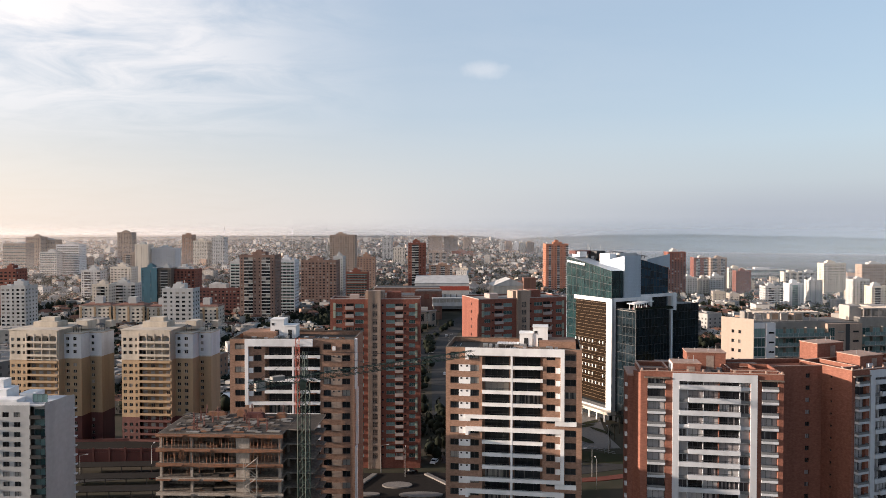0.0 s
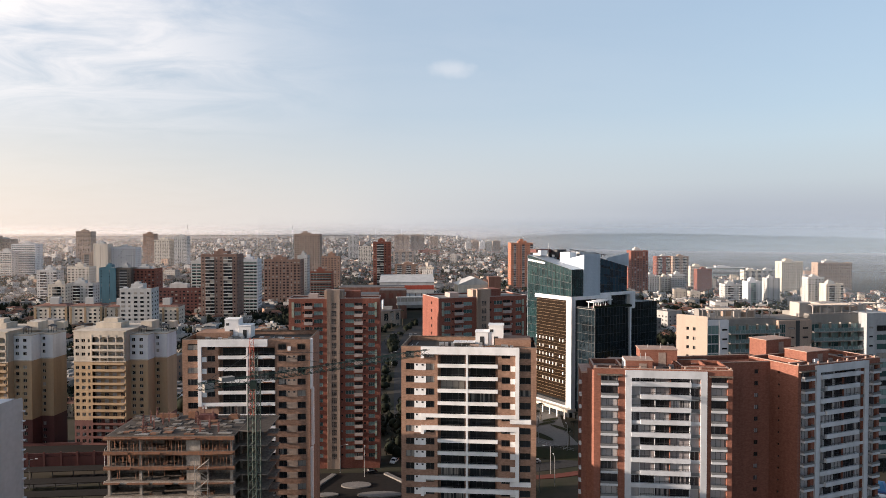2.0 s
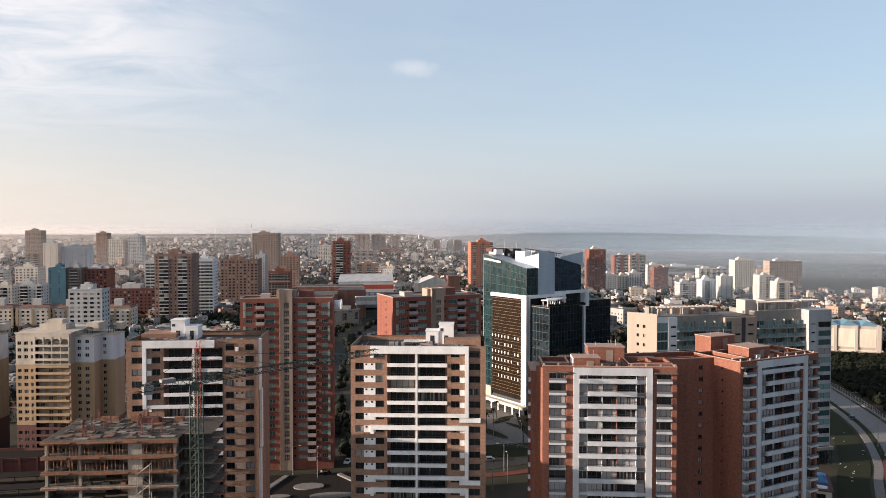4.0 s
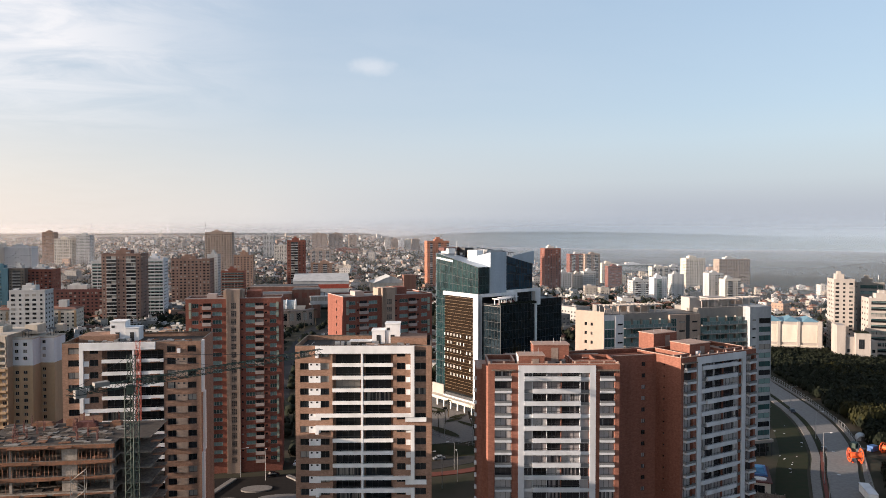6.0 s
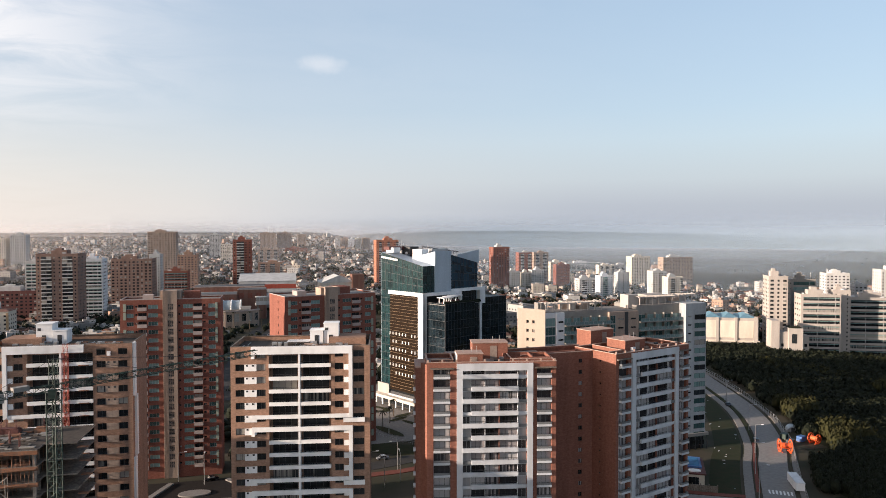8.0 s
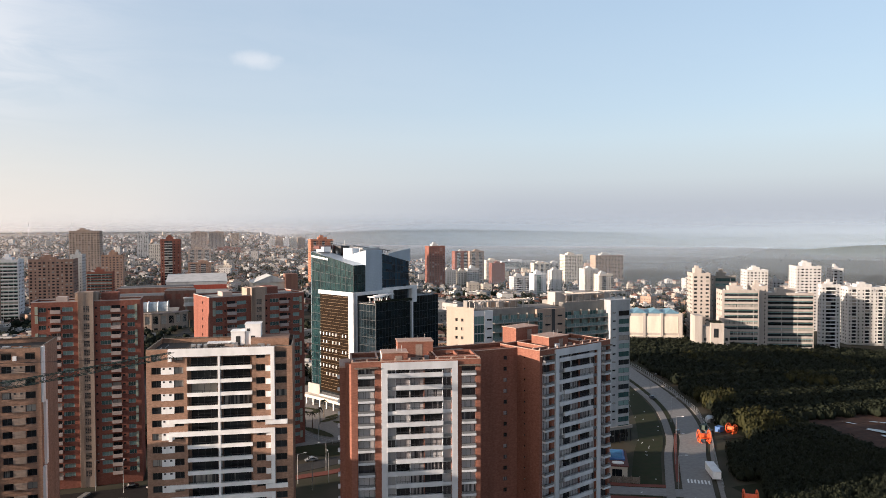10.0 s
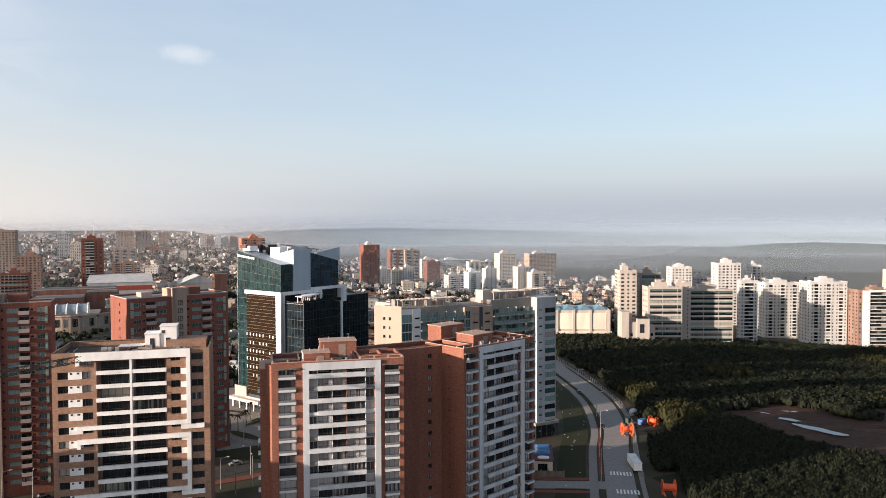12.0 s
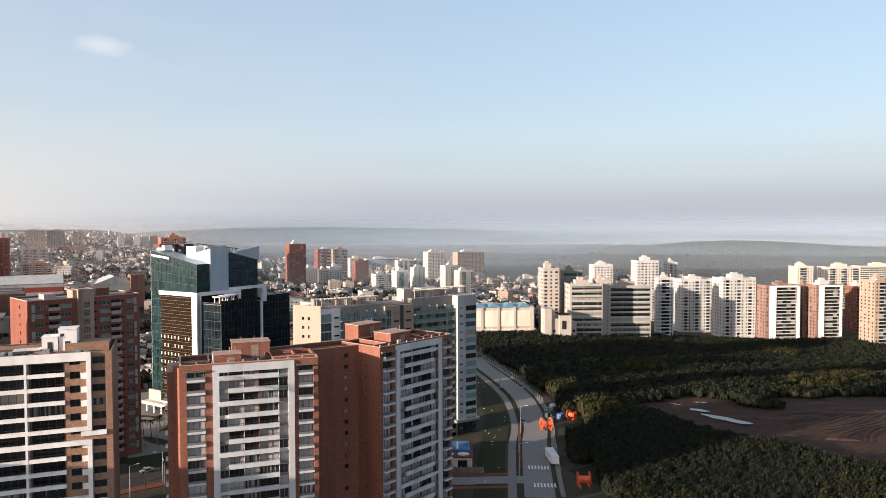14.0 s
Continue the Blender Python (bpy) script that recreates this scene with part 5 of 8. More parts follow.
        part("frame_leg", boxed((c, d, -0.6, -0.003, lo, hi - thick)), white, t)
        if k:
            c, d = X(23.4, 27.9)
            part("ledge", boxed((c, d, -0.35, -0.003, hi + 0.75, hi + 1.7)), white, t)
        c, d = X(4.3, 5.0)
        part("frame_leg", boxed((c, d, -0.6, -0.003, hi - thick - 0.9, hi - thick)), white, t)
    # roof
    g = Geo()
    g.box(0.25, W - 0.25, 0.25, D - 0.25, 51.7, 52.0)
    part("roof_deck", g, ROOF, t, "dark littered roof deck")
    g = Geo()
    for b in ((0, W, 0.0, 0.25), (0, W, D - 0.25, D), (0, 0.25, 0.25, D - 0.25), (W - 0.25, W, 0.25, D - 0.25)):
        g.box(b[0], b[1], b[2], b[3], 53.0, 53.12)
    part("coping", g, CONC, t)
    part("setback_wall", boxed((W - 9 if not mirror else 1, W - 1 if not mirror else 9, 7, D - 1, 52, 53.6)), TAN, t)
    a, b = X(18.6, 21.9)
    tall = stair_house(t, a, 9.2, 52, b - a, 4, 4.4, WHITE)
    part("vent_window", boxed((0.3, 1.0, -0.03, -0.003, 3.0, 3.6)), DARK, tall)
    a, b = X(15.6, 18.5)
    stair_house(t, a, 9.0, 52, b - a, 4, 2.9, WHITE, "tank_house")
    g = Geo()
    for q in range(8):
        g.box(a - 5 + q * 0.62, a - 4.45 + q * 0.62, 8.2, 11, 52.6, 52.75)
    part("roof_canopy", g, PALE, t)
    roof_clutter(t, 1.0, W - 4, 0.8, 8.0, 52.0, 3 if mirror else 4, 42)
    return t


def tan_towers():
    tan_tower(0.6, 152.2, -8, False, "tan brick apartment tower with white framed balconies, finished", True)
    b = tan_tower(-49.5, 163.2, -1, True, "unfinished tan brick apartment tower with white balcony frame", False)
    for k, (a, z0, z1) in enumerate(((0.2, 41.5, 53.1), (1.7, 28, 41.4), (0.2, 15, 27.9), (1.7, 2, 14.9))):
        part("side_frame", boxed((29.003, 29.5, a, a + 1.5, z0, z1)), WHITE, b)
    rnd = random.Random(9)
    for k in range(17):
        z = 49 - 2.7 * k
        if k < 5 or rnd.random() < 0.4:
            part("work_platform", boxed((18.4, 20.4, -0.8, -0.05, z - 0.4, z - 0.28)), FORM, b, "timber working platform")
    # builders' hoist on the front of the unfinished tower
    h = thing("builders_hoist", -33.9, 161.6, -1, "red lattice builders' hoist mast fixed to a tower", "hoist")
    g = Geo()
    for q in ((0, 0), (0.8, 0), (0, 0.8), (0.8, 0.8)):
        g.tube((q[0], q[1], 0), (q[0], q[1], 53.5), 0.06)
    for k in range(36):
        z = k * 1.48
        for a, b2 in (((0, 0), (0.8, 0)), ((0.8, 0), (0.8, 0.8)), ((0.8, 0.8), (0, 0.8)), ((0, 0.8), (0, 0))):
            g.tube((*a, z), (*b2, z), 0.035, 0, 4)
            g.tube((*a, z), (*b2, z + 1.48), 0.035, 0, 4)
    part("mast", g, REDSTEEL, h)
    part("hoist_cage", boxed((1.0, 2.4, -0.2, 1.2, 14, 16.4)), REDSTEEL, h)


# ---------------------------------------------------------------- red brick pair with white framed fronts
def red_front(t, x0, bay_l, fr0, fr1, bay_r, W, D, H, N, proud):
    """Front of one wing: balcony bay, white frame over long balconies, balcony bay."""
    P, TOP = 2.7, 45.6
    rows = [TOP - P * k for k in range(N)]
    g = Geo()
    holes = [(bay_l[0], bay_l[1], 1.0, H - 1.0), (fr0 + 1.3, fr1 - 1.3, 1.0, H - 1.45), (bay_r[0], bay_r[1], 1.0, H - 1.0)]
    g.wall(x0, W, 0, H, holes, 0.0, 0.75)
    side = [(2.0, 2.5, z + 0.3, z + 0.75) for z in rows if z > 3] + [(8.2, 8.7, z + 0.3, z + 0.75) for z in rows if z > 3]
    g.m = pose(0, D, 0, 0, 0, -90)
    g.wall(0, D, 0, H, side, 0.0, 0.2)
    g.m = pose(W, 0, 0, 0, 0, 90)
    g.wall(0, D, 0, H, [], 0.0)
    g.m = pose(W, D, 0, 0, 0, 180)
    g.wall(0, W, 0, H, [], 0.0)
    g.m = None
    part("brick_wall", g, RED, t, "orange-red face brick")
    for a, b, c, d in side:
        part("vent_window", window_mesh(b - a, d - c, GLASS, DARK, 0), None, t, "", pose(0, D, 0, 0, 0, -90) @ at(a, 0.15, c))
    for h in holes:
        part("bay_back_wall", boxed((h[0], h[1], 0.75, 0.9, h[2], h[3])), STONEGREY, t)
    # white surround
    for a, b, z0, z1 in ((fr0, fr0 + 1.3, 0, H - 1.45), (fr1 - 1.3, fr1, 0, H - 1.45), (fr0, fr1, H - 1.45, H + 0.15)):
        part("frame_leg" if z0 == 0 else "frame_band", boxed((a, b, -0.4, -0.003, z0, z1)), STONEGREY, t, "pale grey rendered surround")
    for a, b in ((bay_l[0] - 0.7, bay_l[1] + 0.7), (bay_r[0] - 0.5, bay_r[1] + 0.9)):
        part("canopy_slab", boxed((a, b, -0.7, 0.8, H - 1.0, H - 0.75)), CONC, t)
    f0, f1 = fr0 + 1.3, fr1 - 1.3
    cut = f0 + (f1 - f0) * 0.86
    for k, z in enumerate(rows):
        # long balcony in the frame, with plain window strips at both ends
        lip = f0 if k % 2 == 0 else f0 + (f1 - f0) * 0.13
        g = Geo()
        g.box(f0, f1, -0.05, 0.74, z - 0.55, z - 0.35)
        g.box(lip, cut, -0.62, -0.05, z - 0.55, z + 0.4)
        bal = part("balcony", g, STONEGREY, t, "pale grey balcony band")
        for a, b in ((f0, lip), (cut, f1)):
            if b > a:
                part("window_box", boxed((a, b, -0.12, -0.052, z - 0.55, z + 0.14)), RAILGLASS if k % 3 else STONEGREY, bal)
        g = Geo()
        g.box(lip + 0.05, cut - 0.05, -0.5, -0.45, z + 0.86, z + 0.92)
        for q in range(int((cut - lip) / 1.15) + 1):
            g.box(lip + 0.1 + q * 1.15, lip + 0.15 + q * 1.15, -0.5, -0.46, z + 0.4, z + 0.87)
        part("railing", g, DARK, bal)
        cols = (0.0, 0.13, 0.35, 0.57, 0.86, 1.0)
        for q in range(5):
            a, b = f0 + (f1 - f0) * cols[q] + 0.06, f0 + (f1 - f0) * cols[q + 1] - 0.06
            end = q in (0, 4)
            part("sliding_door", window_mesh(b - a, 2.1, GLASS_RED if end or (q + k) % 5 == 0 else GLASS_MID, STEEL if end else DARK, 1 if end else 2), None, t, "", at(a, 0.62, z - 0.35))
            if q:
                part("party_pier", boxed((a - 0.12, a, 0.2, 0.74, z - 0.35, z + 1.75)), RED if q == 3 else STONEGREY, t)
        # small bays on either side
        for a, b in (bay_l, bay_r):
            g = Geo()
            g.box(a, b, -0.05, 0.74, z - 0.5, z - 0.3)
            g.box(a + 0.05, b - 0.05, -proud, -0.05, z - 0.5, z - 0.02)
            bal = part("balcony", g, STONEGREY, t, "pale grey balcony box")
            part("rail_panel", boxed((a + 0.06, a + 0.11, 0.13 - proud, -0.05, z - 0.02, z + 0.5), (b - 0.11, b - 0.06, 0.13 - proud, -0.05, z - 0.02, z + 0.5), (a + 0.1, b - 0.1, 0.08 - proud, 0.13 - proud, z - 0.02, z + 0.5)), RAILGLASS, bal)
            part("hand_rail", boxed((a + 0.06, b - 0.06, 0.06 - proud, 0.15 - proud, z + 0.5, z + 0.56)), DARK, bal)
            part("sliding_door", window_mesh(b - a - 0.2, 2.1, GLASS_RED, DARK, 2), None, t, "", at(a + 0.1, 0.62, z - 0.3))
    part("roof_deck", boxed((x0 + 0.3, W - 0.3, 0.3, D - 0.3, H - 0.9, H - 0.6)), TILE, t, "terracotta roof deck")
    g = Geo()
    for b in ((x0, W, 0, 0.3), (x0, W, D - 0.3, D), (x0, x0 + 0.3, 0.3, D - 0.3), (W - 0.3, W, 0.3, D - 0.3)):
        g.box(b[0], b[1], b[2], b[3], H, H + 0.4)
    part("parapet", g, RED, t)
    g = Geo()
    for b in ((x0 - 0.06, W + 0.06, -0.06, 0.36), (x0 - 0.06, W + 0.06, D - 0.36, D + 0.06), (x0 - 0.06, x0 + 0.36, 0.36, D - 0.36), (W - 0.36, W + 0.06, 0.36, D - 0.36)):
        g.box(b[0], b[1], b[2], b[3], H + 0.4, H + 0.52)
    part("coping", g, PINKCAP, t, "pink brick coping with sunlight painted into its colour")
    # terrace dividers: low brick walls with pale caps, brick posts and thin rails
    for a, b, c, d in ((bay_l[0] - 0.4, bay_l[1] + 0.9, 2.6, 2.85), (fr1 - 4.5, bay_r[1] + 0.3, 2.6, 2.85), (bay_l[1] + 0.65, bay_l[1] + 0.9, 2.85, D - 1.2), (fr1 - 4.5, fr1 - 4.25, 2.85, D - 1.2)):
        div = part("terrace_divider", boxed((a, b, c, d, H - 0.6, H + 0.55)), RED, t)
        part("cap", boxed((a - 0.05, b + 0.05, c - 0.05, d + 0.05, H + 0.55, H + 0.66)), PINKCAP, div)
    for a in np.arange(x0 + 0.1, W - 0.4, 3.1):
        part("brick_post", boxed((a, a + 0.35, 0.02, 0.34, H + 0.52, H + 1.0)), PINKCAP, t)
    g = Geo()
    g.box(x0 + 0.1, W - 0.1, 0.16, 0.2, H + 0.84, H + 0.9)
    part("roof_railing", g, DARK, t)
    rnd = random.Random(int(W * 10))
    for k in range(9):
        a, c = rnd.uniform(x0 + 1, W - 2.5), rnd.uniform(3.4, D - 2)
        g = Geo()
        w, h = rnd.uniform(0.5, 1.5), rnd.uniform(0.35, 1.0)
        g.box(0, w, 0, rnd.uniform(0.4, 0.9), 0, h)
        g.box(0.08, w - 0.08, -0.03, 0, 0.1, h - 0.1)
        part("roof_box", g, rnd.choice((STEEL, PALE, TILE, DARK)), t, "", at(a, c, H - 0.6))


def penthouse(t, x, y, w, d, h, z=47.4):
    ob = part("penthouse", boxed((0, w, 0, d, 0, h)), RED, t, "brick lift house", at(x, y, z))
    part("coping", boxed((-0.15, w + 0.15, -0.15, d + 0.15, h, h + 0.16)), PINKCAP, ob)
    g = Geo()
    for q in (0.25, 0.6, 0.8):
        g.tube((w * q, d * 0.4, h + 0.16), (w * q, d * 0.4, h + 0.7 + q), 0.05)
    part("vent_pipe", g, STEEL, ob)
    part("access_door", boxed((w * 0.5, w * 0.5 + 1.6, -0.05, -0.003, 0.1, h - 0.6)), TILE, ob)
    return ob


def red_towers():
    a = thing("apartment_tower", 41.8, 148.5, -9, "orange-red brick apartment tower with pale framed balconies", "apartment building", "red brick pair")
    red_front(a, 0, (1.4, 5.1), 6.5, 23.3, (24.2, 27.5), 28.5, 11.5, 48.2, 17, 0.5)
    part("rear_wing", boxed((5, 28.3, 11.503, 20, 0, 47.4)), RED, a)
    part("rear_roof_deck", boxed((5.3, 28, 11.6, 19.7, 47.4, 47.6)), TILE, a)
    part("flank_wall", boxed((-2.4, -0.003, 2.6, 11.4, 0, 47.0)), RED, a)
    g = Geo()
    g.face(((-1.25, 2.597, 0), (-0.003, 0.0, 0), (-0.003, 0.0, 48.2), (-1.25, 2.597, 48.2)))
    g.face(((-1.25, 2.597, 48.2), (-0.003, 0.0, 48.2), (-0.003, 2.597, 48.2)))
    part("splayed_corner", g, RED, a, "sunlit splayed brick corner")
    part("flank_coping", boxed((-2.5, -0.003, 2.5, 11.5, 47.0, 47.4)), PINKCAP, a)
    for k in range(17):
        part("vent_ledge", boxed((-2.9, -2.4, 2.8, 3.9, 44.6 - 2.7 * k, 45.25 - 2.7 * k)), PALE, a)
    penthouse(a, 11.0, 9.4, 8.2, 5, 3.8)
    penthouse(a, 6.8, 1.6, 5.6, 4.5, 2.7)
    part("white_panel", boxed((6.6, 6.79, 1.6, 6.1, 47.4, 50.1)), WHITE, a)
    g = Geo()
    for q in (18, 24, 28):
        g.box(q, q + 0.25, 4, 10.5, 47.4, 48.9)
    g.box(18, 28.2, 10.2, 10.45, 47.4, 48.9)
    g.box(18, 28.2, 4, 4.2, 47.4, 48.9)
    part("terrace_wall", g, RED, a)
    part("terrace_floor", boxed((18.3, 28, 4.3, 10.2, 47.62, 47.7)), PAVING, a)
    b = thing("apartment_tower", 87.0, 149.4, 21, "orange-red brick apartment tower with pale framed balconies", "apartment building", "red brick pair")
    red_front(b, 0, (0.9, 4.2), 5.2, 22.4, (23.0, 25.8), 26.6, 13.5, 48.0, 17, 1.05)
    for k in range(17):
        part("vent_window", boxed((4.75, 5.05, -0.06, -0.003, 45.3 - 2.7 * k, 45.8 - 2.7 * k)), DARK, b)
    penthouse(b, 6.3, 14.2, 8.2, 5, 4.2)
    penthouse(b, 8.9, 5.2, 7.2, 6, 2.6)
    # recessed brick link between the wings, under the same roof
    link = part("link_block", Geo(), RED, b, "shaded recessed brick link")
    rows = [45.6 - 2.7 * k for k in range(17)]
    holes = [(c, c + 1.0, z - 0.1, z + 0.9) for z in rows if z > 2 for c in (13.3,)]
    g = Geo()
    g.wall(-2, 19.0, 0, 47.7, holes, 0, 0.2)
    for q, s, ln in ((90, (19.0, 0), 9), (180, (19.0, 9), 21.0), (-90, (-2, 9), 9)):
        g.m = pose(s[0], s[1], 0, 0, 0, q)
        g.wall(0, ln, 0, 47.7, [], 0)
    g.m = None
    g.box(-1.8, 18.2, 0.2, 8.8, 46.9, 47.1)
    link.data = g.mesh("link_block", RED)
    link.matrix_basis = pose(87.0, 149.4, 0, 0, 0, 21).inverted() @ pose(67.3, 154.6, 0, 0, 0, 6)
    for a2, b2, c, d in holes:
        part("window", window_mesh(b2 - a2, d - c, GLASS_MID, DARK, 1), None, link, "", at(a2, 0.15, c))
    g = Geo()
    for b3 in ((-2, 18.4, 0, 0.25), (-2, 18.4, 8.75, 9)):
        g.box(b3[0], b3[1], b3[2], b3[3], 47.7, 48.2)
    part("parapet", g, RED, link)
    part("coping", boxed((-2, 18.4, -0.08, 0.33, 48.2, 48.32), (-2, 18.4, 8.67, 9.08, 48.2, 48.32)), PINKCAP, link)


tan_towers()
red_towers()

# ---------------------------------------------------------------- rose brick towers with a tan ribbed core
def rose_tower(x, y, ang, W, D, H, P, label):
    t = thing("apartment_tower", x, y, ang, label, "apartment building", "rose brick towers")
    s = W / 29.5
    rows = [H - 2.2 - P * k for k in range(int((H - 3) / P))]
    big = [(1.9, 3.9), (8.1, 11.0), (18.3, 21.2), (25.8, 27.9)]
    small = [(4.4, 5.0), (16.9, 17.5), (24.2, 25.0)]
    bal = [(5.2, 7.7), (21.4, 23.9)]
    g, holes, tiny, bays = Geo(), [], [], []
    for z in rows:
        holes += [(a * s, b * s, z - 0.65, z + 0.65) for a, b in big]
        tiny += [(a * s, b * s, z - 0.1, z + 0.5) for a, b in small]
        bays += [(a * s, b * s, z - 1.0, z + 0.8) for a, b in bal]
    lattice = [(13.95 * s, 15.5 * s, z - 0.95, z + 0.95) for z in rows]
    g.wall(0, W, 0, H, holes + tiny + bays, 0, 0.25)
    side = [(D * 0.55, D * 0.55 + 0.8, z - 0.5, z + 0.5) for z in rows]
    g.m = pose(0, D, 0, 0, 0, -90)
    g.wall(0, D, 0, H, side, 0, 0.2)
    for q, o, ln in ((90, (W, 0), D), (180, (W, D), W)):
        g.m = pose(*o, 0, 0, 0, q)
        g.wall(0, ln, 0, H, [], 0)
    g.m = None
    part("brick_wall", g, ROSE, t, "dull red face brick")
    windows(t, holes, GLASS_TEAL, 0.15, STEEL, 2)
    windows(t, tiny, GLASS, 0.15, DARK, 0)
    windows(t, side, GLASS, 0.12, DARK, 0, pose(0, D, 0, 0, 0, -90))
    for a, b, c, d in bays:
        part("sliding_door", window_mesh(b - a, d - c - 0.15, GLASS, DARK, 1), None, t, "", at(a, 0.2, c + 0.15))
        g = Geo()
        g.box(a - 0.1, b + 0.1, -1.0, 0.2, c - 0.12, c + 0.06)
        g.box(a - 0.1, b + 0.1, -1.0, -0.88, c + 0.06, c + 0.95)
        g.box(a - 0.1, a, -0.88, 0.0, c + 0.06, c + 0.95)
        g.box(b, b + 0.1, -0.88, 0.0, c + 0.06, c + 0.95)
        part("balcony", g, ROSEGREY, t, "pale pink-grey balcony box")
    core = Geo()
    core.wall(12.4 * s, 16.6 * s, 0, H + 2.8, lattice, -0.7, 0.25)
    core.box(12.4 * s, 12.41 * s, -0.7, 5, 0, H + 2.8)
    core.box(16.59 * s, 16.6 * s, -0.7, 5, 0, H + 2.8)
    core.box(11.4 * s, 17.6 * s, 0.6, 5.6, H - 0.5, H + 2.6)
    for q in range(6):
        part("core_rib", boxed(((12.5 + q * 0.24) * s, (12.6 + q * 0.24) * s, -0.8, -0.704, 0, H + 2.8)), CORE, t)
    part("lift_core", core, CORE, t, "ribbed tan lift core")
    lat = Geo()
    w = 1.55 * s
    for q in range(5):
        lat.box(0, w, 0, 0.08, 0.1 + q * 0.42, 0.2 + q * 0.42)
    lat.box(w * 0.3, w * 0.36, 0, 0.08, 0, 1.9)
    lat.box(w * 0.64, w * 0.7, 0, 0.08, 0, 1.9)
    lat.face(((0, 0.1, 0), (w, 0.1, 0), (w, 0.1, 1.9), (0, 0.1, 1.9)), 1)
    me = lat.mesh("lattice_vent", [CORE, DARK])
    for a, b, c, d in lattice:
        part("lattice_vent", me, None, t, "", at(a, -0.6, c))
    for a, b in ((1.0, 1.8), (27.9, 28.6)):
        for k, z in enumerate(rows):
            if k % 3 != 2:
                part("corner_panel", boxed((a * s, b * s, -0.25, -0.003, z - 1.3, z + 1.0)), SAGE, t)
    part("roof_deck", boxed((0.2, W - 0.2, 0.2, D - 0.2, H - 0.6, H - 0.4)), GREYSTONE, t, "grey roof deck")
    g = Geo()
    for b in ((0, W, 0, 0.2), (0, W, D - 0.2, D), (0, 0.2, 0.2, D - 0.2), (W - 0.2, W, 0.2, D - 0.2)):
        g.box(b[0], b[1], b[2], b[3], H, H + 0.25)
    part("coping", g, ROSEGREY, t)
    part("tank_house", boxed((W * 0.62, W * 0.78, D * 0.35, D * 0.75, H - 0.4, H + 2.2)), ROSE, t)
    part("tank_house", boxed((W * 0.2, W * 0.3, D * 0.4, D * 0.7, H - 0.4, H + 1.2)), ROSEGREY, t)
    return t


